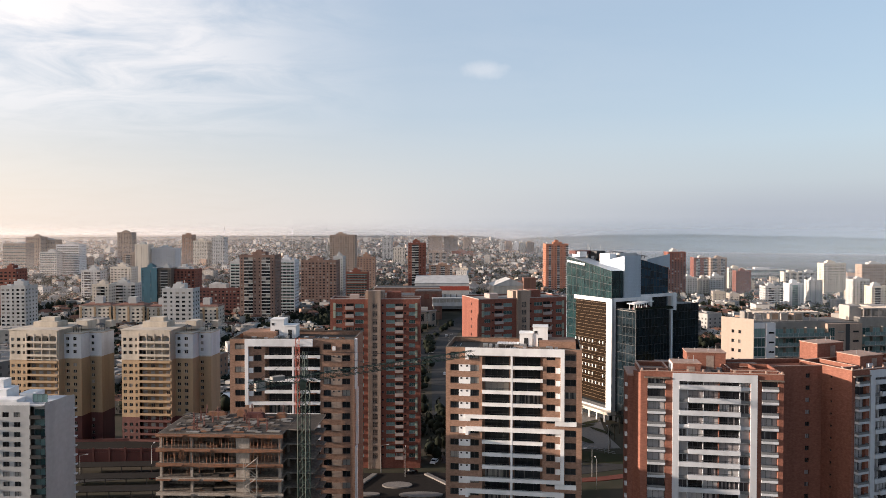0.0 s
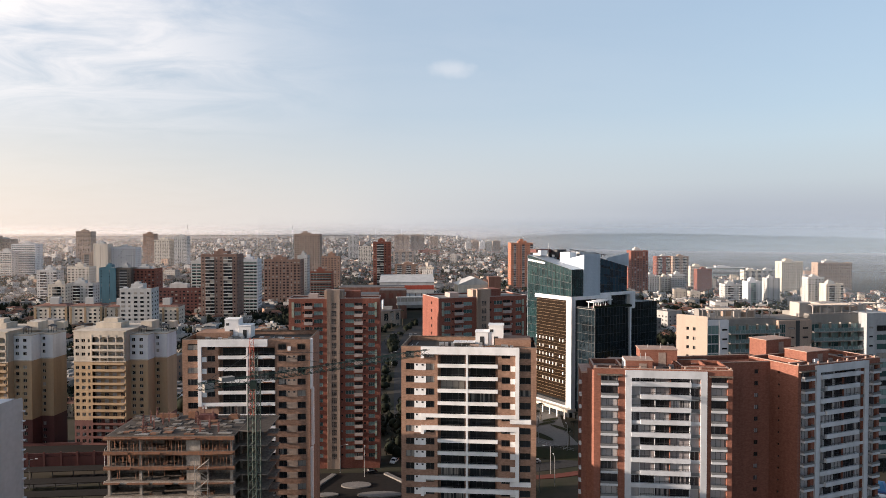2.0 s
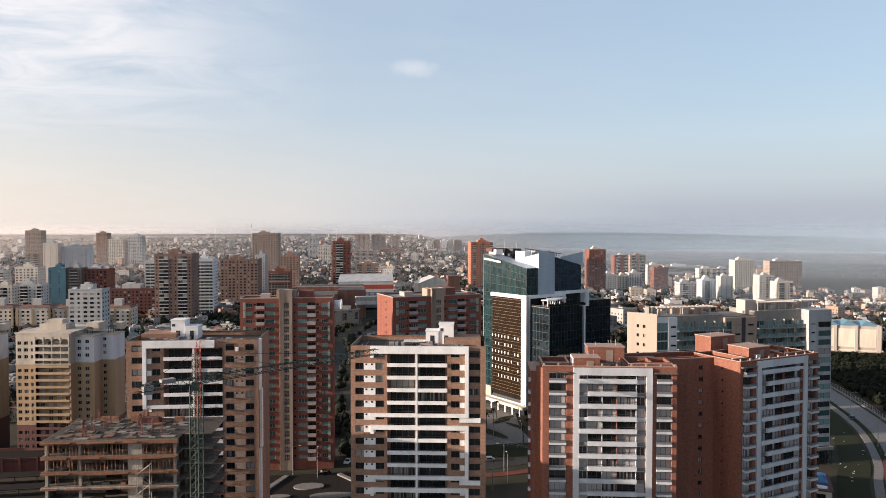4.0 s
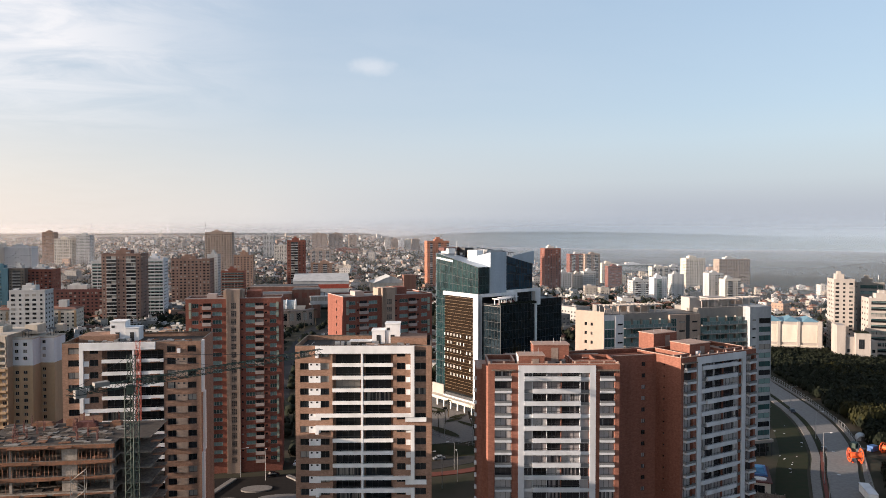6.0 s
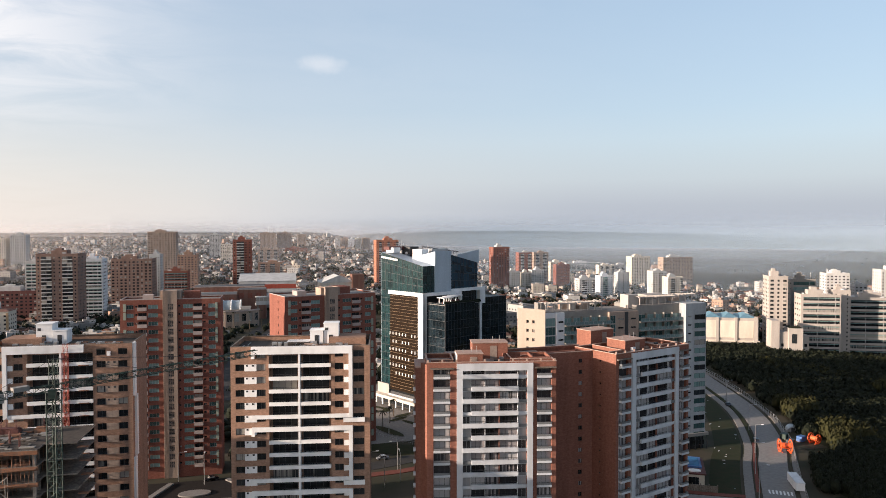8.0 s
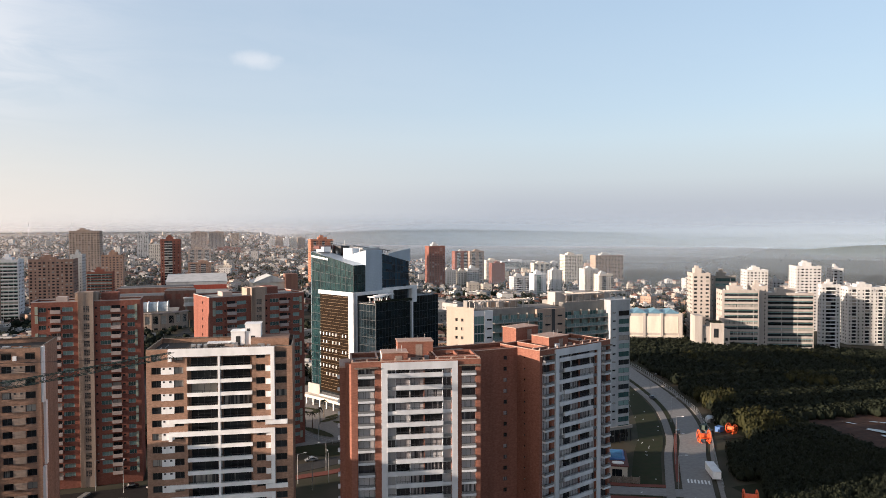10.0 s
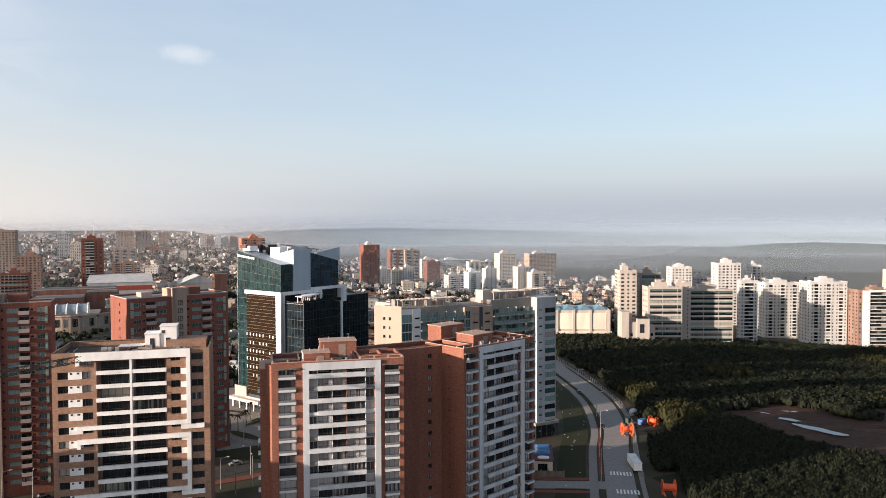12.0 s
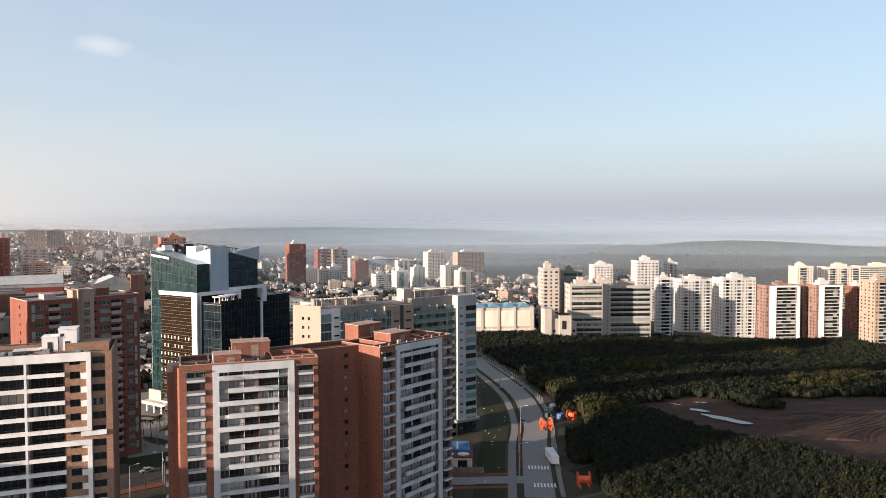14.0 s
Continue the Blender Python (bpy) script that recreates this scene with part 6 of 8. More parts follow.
# ---------------------------------------------------------------- yellow towers with arched crowns
def yellow_tower(x, y, ang):
    t = thing("apartment_tower", x, y, ang, "ochre and cream apartment tower with arched top loggias and maroon base", "apartment building", "ochre towers")
    P, H, W = 2.29, 43.6, 18.0
    rows = [H - 3.6 - P * k for k in range(17)]

    def mats(z0, z1):
        out = []
        for a, b, m, nm in ((-8, 13.3, MAROON, "base_wall"), (13.3, 33.5, OCHRE, "middle_wall"), (33.5, 60, OLDCREAM, "upper_wall")):
            lo, hi = max(a, z0), min(b, z1)
            if hi > lo:
                out.append((lo, hi, m, nm))
        return out

    blocks = (("front", 0, W, 0, 20, H), ("wing", W, W + 6.2, 3.2, 18, H - 1.5), ("flank", W + 6.2, W + 10.6, 8.5, 16.5, H - 1.8))
    for kind, x0, x1, y0, y1, h in blocks:
        if kind == "front":
            cols = [(0.6, 1.8), (2.7, 4.0), (4.9, 5.7)]
        elif kind == "wing":
            cols = [(x0 + 0.6, x0 + 1.8), (x0 + 3.2, x0 + 4.5)]
        else:
            cols = [(x0 + 0.5, x0 + 1.6)] if x0 < W + 8 else []
        wins = [(a, b, z - 0.1, z + 1.05) for z in rows for a, b in cols]
        loggia = [(6.4, 17.6, 0.5, H - 1.0)] if kind == "front" else []
        for lo, hi, m, nm in mats(-6, h):
            # Shade on wing and flank is painted in: their upper cream becomes grey.
            m = PALE if m == OLDCREAM and kind != "front" else m
            g = Geo()
            mine = [w for w in wins if lo < w[2] and w[3] < hi]
            log = [(q[0], q[1], max(q[2], lo), min(q[3], hi)) for q in loggia]
            g.wall(x0, x1, lo, hi, mine + log, y0, 1.4 if False else 0.2)
            for q, o, ln in ((90, (x1, y0), y1 - y0), (180, (x1, y1), x1 - x0), (-90, (x0, y1), y1 - y0)):
                g.m = pose(*o, 0, 0, 0, q)
                g.wall(0, ln, lo, hi, [], 0)
            g.m = None
            part(nm, g, m, t)
            windows(t, mine, GLASS, y0 + 0.15, OLDCREAM, 1)
            if log:
                part("loggia_back_wall", boxed((6.4, 17.6, 1.6, 1.8, lo, hi)), m, t)
        g = Geo()
        g.box(x0 - 0.25, x1 + 0.25, y0 - 0.25, y1, h, h + 0.35)
        part("cornice", g, OLDCREAM, t)
        part("string_course", boxed((x0 - 0.15, x1 + 0.15, y0 - 0.18, y0 + 0.05, 33.35, 33.7)), OLDCREAM, t)
    for k, z in enumerate(rows):
        m = OLDCREAM if z > 33.5 else OCHRE if z > 13 else MAROON
        g = Geo()
        g.box(6.4, 17.6, -0.5, 1.6, z - 0.75, z - 0.6)
        g.box(6.4, 17.6, -0.5, -0.38, z - 0.6, z + 0.05)
        bal = part("balcony", g, m, t)
        for q in range(4):
            part("sliding_door", window_mesh(1.5, 1.35, GLASS_RED, OLDCREAM, 1), None, t, "", at(7.0 + q * 2.8, 1.48, z - 0.55))
    for q in range(5):
        part("loggia_pier", boxed((6.3 + q * 2.8, 6.55 + q * 2.8, -0.4, 0.1, 33.7, H - 1)), OLDCREAM, t)
    # arches of the top loggia
    for q in range(4):
        g = Geo()
        c, r, zc = 7.8 + q * 2.8, 1.2, H - 2.6
        prev = None
        for k in range(9):
            a = math.pi * k / 8
            p = (c - r * math.cos(a), zc + 0.9 * math.sin(a))
            if prev:
                g.face(((prev[0], -0.3, prev[1]), (p[0], -0.3, p[1]), (p[0], -0.3, H), (prev[0], -0.3, H)))
                g.face(((prev[0], -0.3, prev[1]), (prev[0], 0.2, prev[1]), (p[0], 0.2, p[1]), (p[0], -0.3, p[1])))
            prev = p
        g.box(c - 1.4, c - 1.2, -0.3, 0.2, zc - 1.6, H)
        g.box(c + 1.2, c + 1.4, -0.3, 0.2, zc - 1.6, H)
        part("arch", g, OLDCREAM, t)
    for a, b, c, d, h in ((4, 13, 7, 13, 2.2), (6, 11, 8.5, 12, 3.6), (19, 23, 9, 15, 2.4), (26, 28.5, 15, 18, 1.8)):
        part("roof_room", boxed((a, b, c, d, H - 0.5, H + h)), OLDCREAM, t)
    for a, c in ((20.2, 5.0), (25.6, 10.5)):
        g = Geo()
        for q in ((0, 0), (1.8, 0), (0, 1.8), (1.8, 1.8)):
            g.box(q[0], q[0] + 0.12, q[1], q[1] + 0.12, 0, 2.2)
        g.face(((-0.3, -0.3, 2.2), (2.2, -0.3, 2.2), (0.95, 0.95, 3.0)))
        g.face(((2.2, -0.3, 2.2), (2.2, 2.2, 2.2), (0.95, 0.95, 3.0)))
        g.face(((2.2, 2.2, 2.2), (-0.3, 2.2, 2.2), (0.95, 0.95, 3.0)))
        g.face(((-0.3, 2.2, 2.2), (-0.3, -0.3, 2.2), (0.95, 0.95, 3.0)))
        part("roof_gazebo", g, DARK, t, "", at(a, c, H - 1.4))
    return t


def white_tower(x, y):
    t = thing("apartment_tower", x, y, 0, "white rendered apartment tower with dark glazed balcony stack", "apartment building")
    H, P = 32.4, 2.62
    rows = [H - 2.6 - P * k for k in range(12)]
    wins = [(a, b, z - 0.5, z + 0.8) for z in rows for a, b in ((1.2, 2.8), (7.9, 9.6), (10.9, 12.6))]
    g = Geo()
    g.wall(-2, 15.2, 0, H, wins, 0, 0.2)
    g.m = pose(18.5, 1.2, 0, 0, 0, 76)
    g.wall(0, 10.3, 0, H + 0.4, [], 0)
    g.m = None
    part("rendered_wall", g, FARWHITE, t, "white rendered wall")
    for b in ((-2, -1.9, 0.01, 11.2, 0, H), (-2, 21.0, 11.2, 11.4, 0, H), (15.2, 18.5, 1.8, 2.0, 0, H)):
        part("rear_wall", boxed(b), FARWHITE, t)
    windows(t, wins, GLASS, 0.15)
    for z in rows:
        g = Geo()
        g.box(15.2, 18.4, -0.6, 1.8, z - 0.9, z - 0.72)
        g.box(15.3, 18.3, -0.55, -0.45, z - 0.72, z + 0.1)
        part("balcony", g, DARK, t)
        part("sliding_door", window_mesh(2.6, 1.9, GLASS_TEAL, DARK, 1), None, t, "", at(15.5, 1.65, z - 0.7))
        part("ledge", boxed((21.05, 21.7, 10.4, 11.4, z - 0.9, z - 0.6)), PALE, t)
        g = Geo()
        g.box(-2, 0.6, -1.2, 0.0, z - 0.9, z - 0.1)
        part("balcony", g, WHITE, t)
    part("roof_deck", boxed((-2, 18.4, 0.1, 11.2, H - 0.3, H)), PALE, t)
    part("roof_deck", boxed((15, 18.9, 2.2, 11.1, H - 0.2, H + 0.1)), PALE, t)
    part("parapet", boxed((-2, 15.2, 0, 0.2, H, H + 0.8)), WHITE, t)
    for a, b, c, d, h in ((-1, 6, 5, 10.6, 3.0), (1, 4, 7, 10.5, 5.2), (9, 13, 6, 10.8, 1.9), (-1.8, 11, 1.2, 5, 1.2)):
        part("roof_room", boxed((a, b, c, d, H, H + h)), WHITE, t)
    part("roof_glazing", window_mesh(4.0, 2.2, GLASS_TEAL, DARK, 2), None, t, "", at(14.2, 3.0, H + 0.1))
    return t


# ---------------------------------------------------------------- glass office tower turned on its corner
def curtain(parent, name, x0, x1, z0, z1, mat, m, step=1.5, floor=3.6, top=None, label=""):
    """Curtain wall: panes a little out of true between thin mullions. top: height of the upper edge at x1 where it slopes."""
    rnd = random.Random(int(x1 * 7 + z1))
    g = Geo()
    nx, nz = max(1, int((x1 - x0) / step)), max(1, int((z1 - z0) / floor))
    sx = (x1 - x0) / nx

    def high(x):
        return z1 if top is None else z1 + (top - z1) * (x - x0) / (x1 - x0)

    for i in range(nx):
        a, b = x0 + sx * i, x0 + sx * (i + 1)
        for j in range(nz):
            fa, fb = (high(a) - z0) / nz, (high(b) - z0) / nz
            for part_lo, part_hi in ((0.0, 0.3), (0.3, 1.0)):
                t0, t1 = rnd.uniform(0, 0.03), rnd.uniform(0, 0.03)
                g.face(((a, t0, z0 + fa * (j + part_lo)), (b, t1, z0 + fb * (j + part_lo)), (b, t0, z0 + fb * (j + part_hi)), (a, t1, z0 + fa * (j + part_hi))))
    ob = tagged(part(name, g, mat, parent, label, m), kind="stuff")
    g = Geo()
    for i in range(nx + 1):
        a = x0 + sx * i
        g.box(a - 0.04, a + 0.04, -0.08, 0.0, z0, high(a))
    for j in range(nz + 1):
        za, zb = z0 + (high(x0) - z0) * j / nz, z0 + (high(x1) - z0) * j / nz
        g.face(((x0, -0.09, za - 0.07), (x1, -0.09, zb - 0.07), (x1, -0.09, zb + 0.07), (x0, -0.09, za + 0.07)))
    part("mullion_grid", g, DARK, ob)
    return ob


def letters(parent, text, size, mat, m):
    c = bpy.data.curves.new("sign", "FONT")
    c.body, c.size, c.extrude = text, size, 0.05
    tmp = bpy.data.objects.new("sign", c)
    me = bpy.data.meshes.new_from_object(tmp)
    bpy.data.objects.remove(tmp)
    me.materials.append(mat)
    return part("sign_letters", me, None, parent, "white sign letters", m)


def glass_tower():
    t = thing("office_tower", 69, 288, 30, "green and black glass office tower with white portal frames", "office building")
    left = lambda y0: pose(0, y0, 0, 0, 0, -90)     # wall frame on the face towards -x: runs from y0 to the corner
    # green prism with a raking top
    curtain(t, "green_glass", 0, 28.4, 50.5, 67.2, CURTAIN_GREEN, left(28.4), 1.6, 3.4, 61.8, "green tinted curtain wall")
    curtain(t, "green_glass", 0, 6.4, 5.5, 50.5, CURTAIN_GREEN, left(28.4), 1.6, 3.4)
    curtain(t, "green_glass", 0, 6.3, 50.5, 61.8, CURTAIN_GREEN, pose(0, 0, 0), 1.6, 3.4)
    g = Geo()
    g.face(((0, 0, 61.8), (6.3, 0, 61.8), (9.0, 28.4, 67.2), (0, 28.4, 67.2)))
    g.face(((0, 18, 65.4), (2.0, 18, 65.4), (7, 0.5, 62.2), (6.3, 0, 61.8)))
    g.box(0, 30, 28.2, 28.4, 0, 67)
    part("roof_plane", g, SILVER, t, "brushed metal raking roof")
    # bronze louvred face in a white portal
    lv = Geo()
    lv.box(6.6, 26.2, 0.15, 0.3, 6, 49.2)
    back = part("louvre_backing", lv, GLASS, t, "", left(28.4))
    for k in range(31):
        z = 7 + k * 1.38
        part("louvre", boxed((6.6, 26.2, -0.25, 0.1, z, z + 1.3)), BRONZE, t, "", left(28.4))
        part("louvre_rail", boxed((6.6, 26.2, -0.34, -0.25, z + 1.22, z + 1.3)), GOLDRAIL, t, "", left(28.4))
    rnd = random.Random(2)
    for j in range(6):
        for i in range(9):
            if rnd.random() < 0.85:
                a = 6.9 + i * 2.1
                part("open_sash", boxed((a, a + 0.42, -0.7, -0.4, 14 + j * 3.45, 15.2 + j * 3.45)), WHITE, t, "", left(28.4))
    for b in ((6.0, 29.9, -0.8, -0.003, 49.0, 50.6), (26.0, 29.9, -0.8, 0.0, 4.5, 49.0), (6.0, 29.9, -0.8, -0.003, 3.4, 4.9)):
        part("portal_frame", boxed(b), WHITE, t, "white portal frame", left(28.4))
    part("portal_frame", boxed((-1.5, 0.8, -1.5, -0.003, 4.5, 50.6)), WHITE, t)
    part("portal_frame", boxed((0.8, 21.5, -1.5, 1.2, 49.3, 50.6)), WHITE, t)
    part("portal_frame", boxed((20.3, 21.5, -1.5, -0.2, 46.2, 49.3)), WHITE, t)
    # silver fin block
    g = Geo()
    g.face(((6.3, -0.6, 50.6), (15.6, -0.6, 50.6), (15.6, -0.6, 68.0), (6.3, -0.6, 68.0)))
    g.face(((6.3, 14, 50.6), (6.3, -0.6, 50.6), (6.3, -0.6, 68.0), (6.3, 14, 65.0)))
    g.face(((15.6, -0.6, 50.6), (15.6, 20, 50.6), (15.6, 20, 65.0), (15.6, -0.6, 68.0)))
    g.face(((6.3, -0.6, 68.0), (15.6, -0.6, 68.0), (15.6, 20, 65.0), (6.3, 14, 65.0)))
    part("silver_block", g, SILVER, t, "silver louvred service block")
    for k in range(28):
        part("silver_slat", boxed((6.25, 15.65, -0.75, -0.6, 50.9 + k * 0.61, 51.2 + k * 0.61)), SILVER, t)
    # blue block and silver wing behind
    curtain(t, "blue_glass", 15.6, 33.0, 51.3, 66.5, CURTAIN_BLUE, pose(0, 0.6, 0), 1.7, 3.8, 62.3, "blue-black curtain wall")
    g = Geo()
    g.face(((15.6, 0.6, 66.5), (33, 0.6, 62.3), (33, 24, 64), (15.6, 24, 66.5)))
    g.face(((33, 0.6, 44), (33, 24, 44), (33, 24, 64), (33, 0.6, 62.3)))
    part("raking_roof_plane", g, SILVER, t)
    g = Geo()
    lo, hi = lambda u: 65.0 - 2.75 * u, lambda u: 66.3 + 2.0 * u
    for k in range(16):
        u0, u1 = k / 16, (k + 0.82) / 16
        x0, x1 = 21.5 + 13.2 * u0, 21.5 + 13.2 * u1
        g.face(((x0, 1.0, lo(u0)), (x1, 1.0, lo(u1)), (x1, 1.0, hi(u1)), (x0, 1.0, hi(u0))))
        g.face(((x1, 1.2, lo(u1)), (x0, 1.2, lo(u0)), (x0, 1.2, hi(u0)), (x1, 1.2, hi(u1))))
        g.face(((x0, 1.0, hi(u0)), (x1, 1.0, hi(u1)), (x1, 1.2, hi(u1)), (x0, 1.2, hi(u0))))
    for u in (0.0, 0.5, 1.0):
        g.tube((21.5 + 13.2 * u, 1.4, lo(u) - 0.6), (21.5 + 13.2 * u, 1.4, hi(u)), 0.14)
    part("wing_screen", g, SILVER, t, "pale slatted wing screen")
    # upper terrace and second portal
    for b in ((15.6, 36.8, -0.9, -0.003, 50.2, 51.5), (33.6, 36.8, -0.9, 2.0, 44, 50.2)):
        part("portal_frame", boxed(b), WHITE, t)
    curtain(t, "black_glass", 15.6, 33.6, 44.5, 50.2, CURTAIN_BLACK, pose(0, 1.2, 0), 1.8, 2.8)
    CX0, CX1, CY, CZ = 0.9, 18.0, -12.6, 46.4
    part("terrace_floor", boxed((CX0, CX1, CY + 0.2, -1.6, CZ - 0.3, CZ)), PAVING, t)
    curtain(t, "black_glass", CX0, CX1, 4.5, CZ + 0.5, CURTAIN_BLACK, pose(0, CY, 0), 1.7, 3.3, None, "black curtain wall")
    curtain(t, "black_glass", 0, -1.6 - CY, 4.5, CZ + 0.5, CURTAIN_BLACK, pose(CX0, -1.6, 0, 0, 0, -90), 1.7, 3.3, None, "dark curtain wall")
    curtain(t, "black_glass", 0, -1.6 - CY, 4.5, CZ + 0.5, CURTAIN_BLACK, pose(CX1, CY, 0, 0, 0, 90), 1.7, 3.3)
    curtain(t, "black_glass", CX1, 33.6, 4.5, 44.3, CURTAIN_BLACK, pose(0, 0, 0), 1.7, 3.3)
    part("portal_leg", boxed((33.5, 34.5, -0.9, -0.003, 4.5, 50.2)), WHITE, t)
    part("corner_post", boxed((CX0 - 0.1, CX0 + 0.15, CY - 0.1, CY + 0.15, 4.5, CZ + 0.5)), DARK, t)
    for k in range(3):
        g = Geo()
        a = 2.0 + k * 5.2
        c = -10.5 + k * 2.4
        for q in (0, 4.0):
            g.box(a + q, a + q + 0.25, c, c + 0.25, CZ, CZ + 2.6)
            g.box(a + q, a + q + 0.25, c + 2.6, c + 2.85, CZ, CZ + 2.6)
        g.box(a - 0.6, a + 4.9, c - 0.6, c + 3.4, CZ + 2.6, CZ + 2.95)
        part("terrace_canopy", g, WHITE, t)
        part("terrace_bar", boxed((a + 0.3, a + 3.9, c + 0.8, c + 1.4, CZ, CZ + 1.1)), MAROON, t)
    g = Geo()
    for k in range(60):
        a = 1.2 + k * 0.35
        g.box(a, a + 0.45, CY + 0.3 + rnd.uniform(0, 0.2), CY + 0.9, CZ, CZ + 0.9 + rnd.uniform(0, 0.5))
    part("planter_hedge", g, LEAF, t)
    # black flank with sail canopy
    curtain(t, "black_glass", 36.8, 53.0, 4.5, 46.2, CURTAIN_BLACK, pose(0, 1.0, 0), 1.7, 3.3)
    g = Geo()
    g.box(36.8, 53, 1.1, 30, 4.5, 46.0)
    g.box(0.2, 36.8, 1.3, 28, 4.5, 44.2)
    g.box(CX0 + 0.3, CX1 - 0.3, CY + 0.3, 1.0, 4.5, CZ - 0.35)
    g.box(6.5, 33, 6, 28, 44.2, 60)
    part("core_block", g, DARK, t)
    g = Geo()
    for k in range(6):
        u0, u1 = k / 6, (k + 1) / 6
        z = lambda u: 49.8 - 4.2 * u + 1.2 * u * u
        g.face(((37 + 7 * u0, -1, z(u0)), (37 + 7 * u1, -1, z(u1)), (37 + 7 * u1, 5, z(u1) + 0.8 * (1 - u1)), (37 + 7 * u0, 5, z(u0) + 1)))
    part("sail_canopy", g, WHITE, t)
    # podium
    for b in ((-3.5, 1.0, -2, 31, 3.2, 4.4), (-3.5, 22, -15.5, -12.7, 3.2, 4.4)):
        part("entrance_canopy", boxed(b), CREAM, t)
    for k in range(7):
        part("canopy_column", boxed((-3.0, -2.4, 0.5 + k * 4.6, 1.1 + k * 4.6, 0, 3.2)), WHITE, t)
    part("lobby_wall", boxed((0.3, 53, 1.5, 28, 0, 4.5)), GLASS, t)
    part("lobby_wall", boxed((1.5, 17.5, -12, 1.4, 0, 4.5)), GLASS, t)
    part("lobby_wall", boxed((-0.4, 0.25, 22.5, 30.5, 4.4, 8.8)), SAND, t)
    # rooftop plant, red terrace cover, sign
    for a, b, c, d, z0, z1, m in ((2, 6, 22, 27, 67, 69.2, WHITE), (1.2, 10, 24, 28, 68.2, 69.6, MAROON), (8, 12, 10, 16, 65, 68.6, WHITE), (10, 15, 20, 27, 66, 69.5, DARK), (16, 26, 12, 18, 66, 68.6, STEEL)):
        part("roof_plant", boxed((a, b, c, d, z0, z1)), m, t)
    for k in range(26):
        a, c = rnd.uniform(9, 31), rnd.uniform(13, 26)
        w, d, h = rnd.uniform(0.6, 2.6), rnd.uniform(0.6, 2.0), rnd.uniform(0.6, 2.2)
        g = boxed((0, w, 0, d, 0.25, h), (0.1, 0.25, 0.1, d - 0.1, 0, 0.25), (w - 0.25, w - 0.1, 0.1, d - 0.1, 0, 0.25))
        part("cooling_unit", g, rnd.choice((STEEL, PALE, WHITE, MAROON)), t, "", at(a, c, 64.9 if a > 15 else 66.0))
    for k in range(5):
        g = Geo()
        a, c = rnd.uniform(3, 30), rnd.uniform(16, 26)
        g.tube((a, c, 64), (a, c, rnd.uniform(69, 72.5)), 0.09)
        part("aerial", g, STEEL, t)
    g = Geo()
    for k in range(14):
        g.box(12 + k * 1.6, 12.15 + k * 1.6, 14, 14.2, 66, 69.8 - k * 0.2)
        g.box(12 + k * 1.6, 13.6 + k * 1.6, 14, 14.15, 69.4 - k * 0.2, 69.7 - k * 0.2)
    part("roof_screen", g, DARK, t)
    for k in range(10):
        part("sign_bar", boxed((1.0 + k * 1.15, 1.85 + k * 1.15, -0.45, -0.2, 64.6 - 0.12 * k, 65.5 - 0.12 * k)), WHITE, t, "white sign bar", left(28.4))
    return t


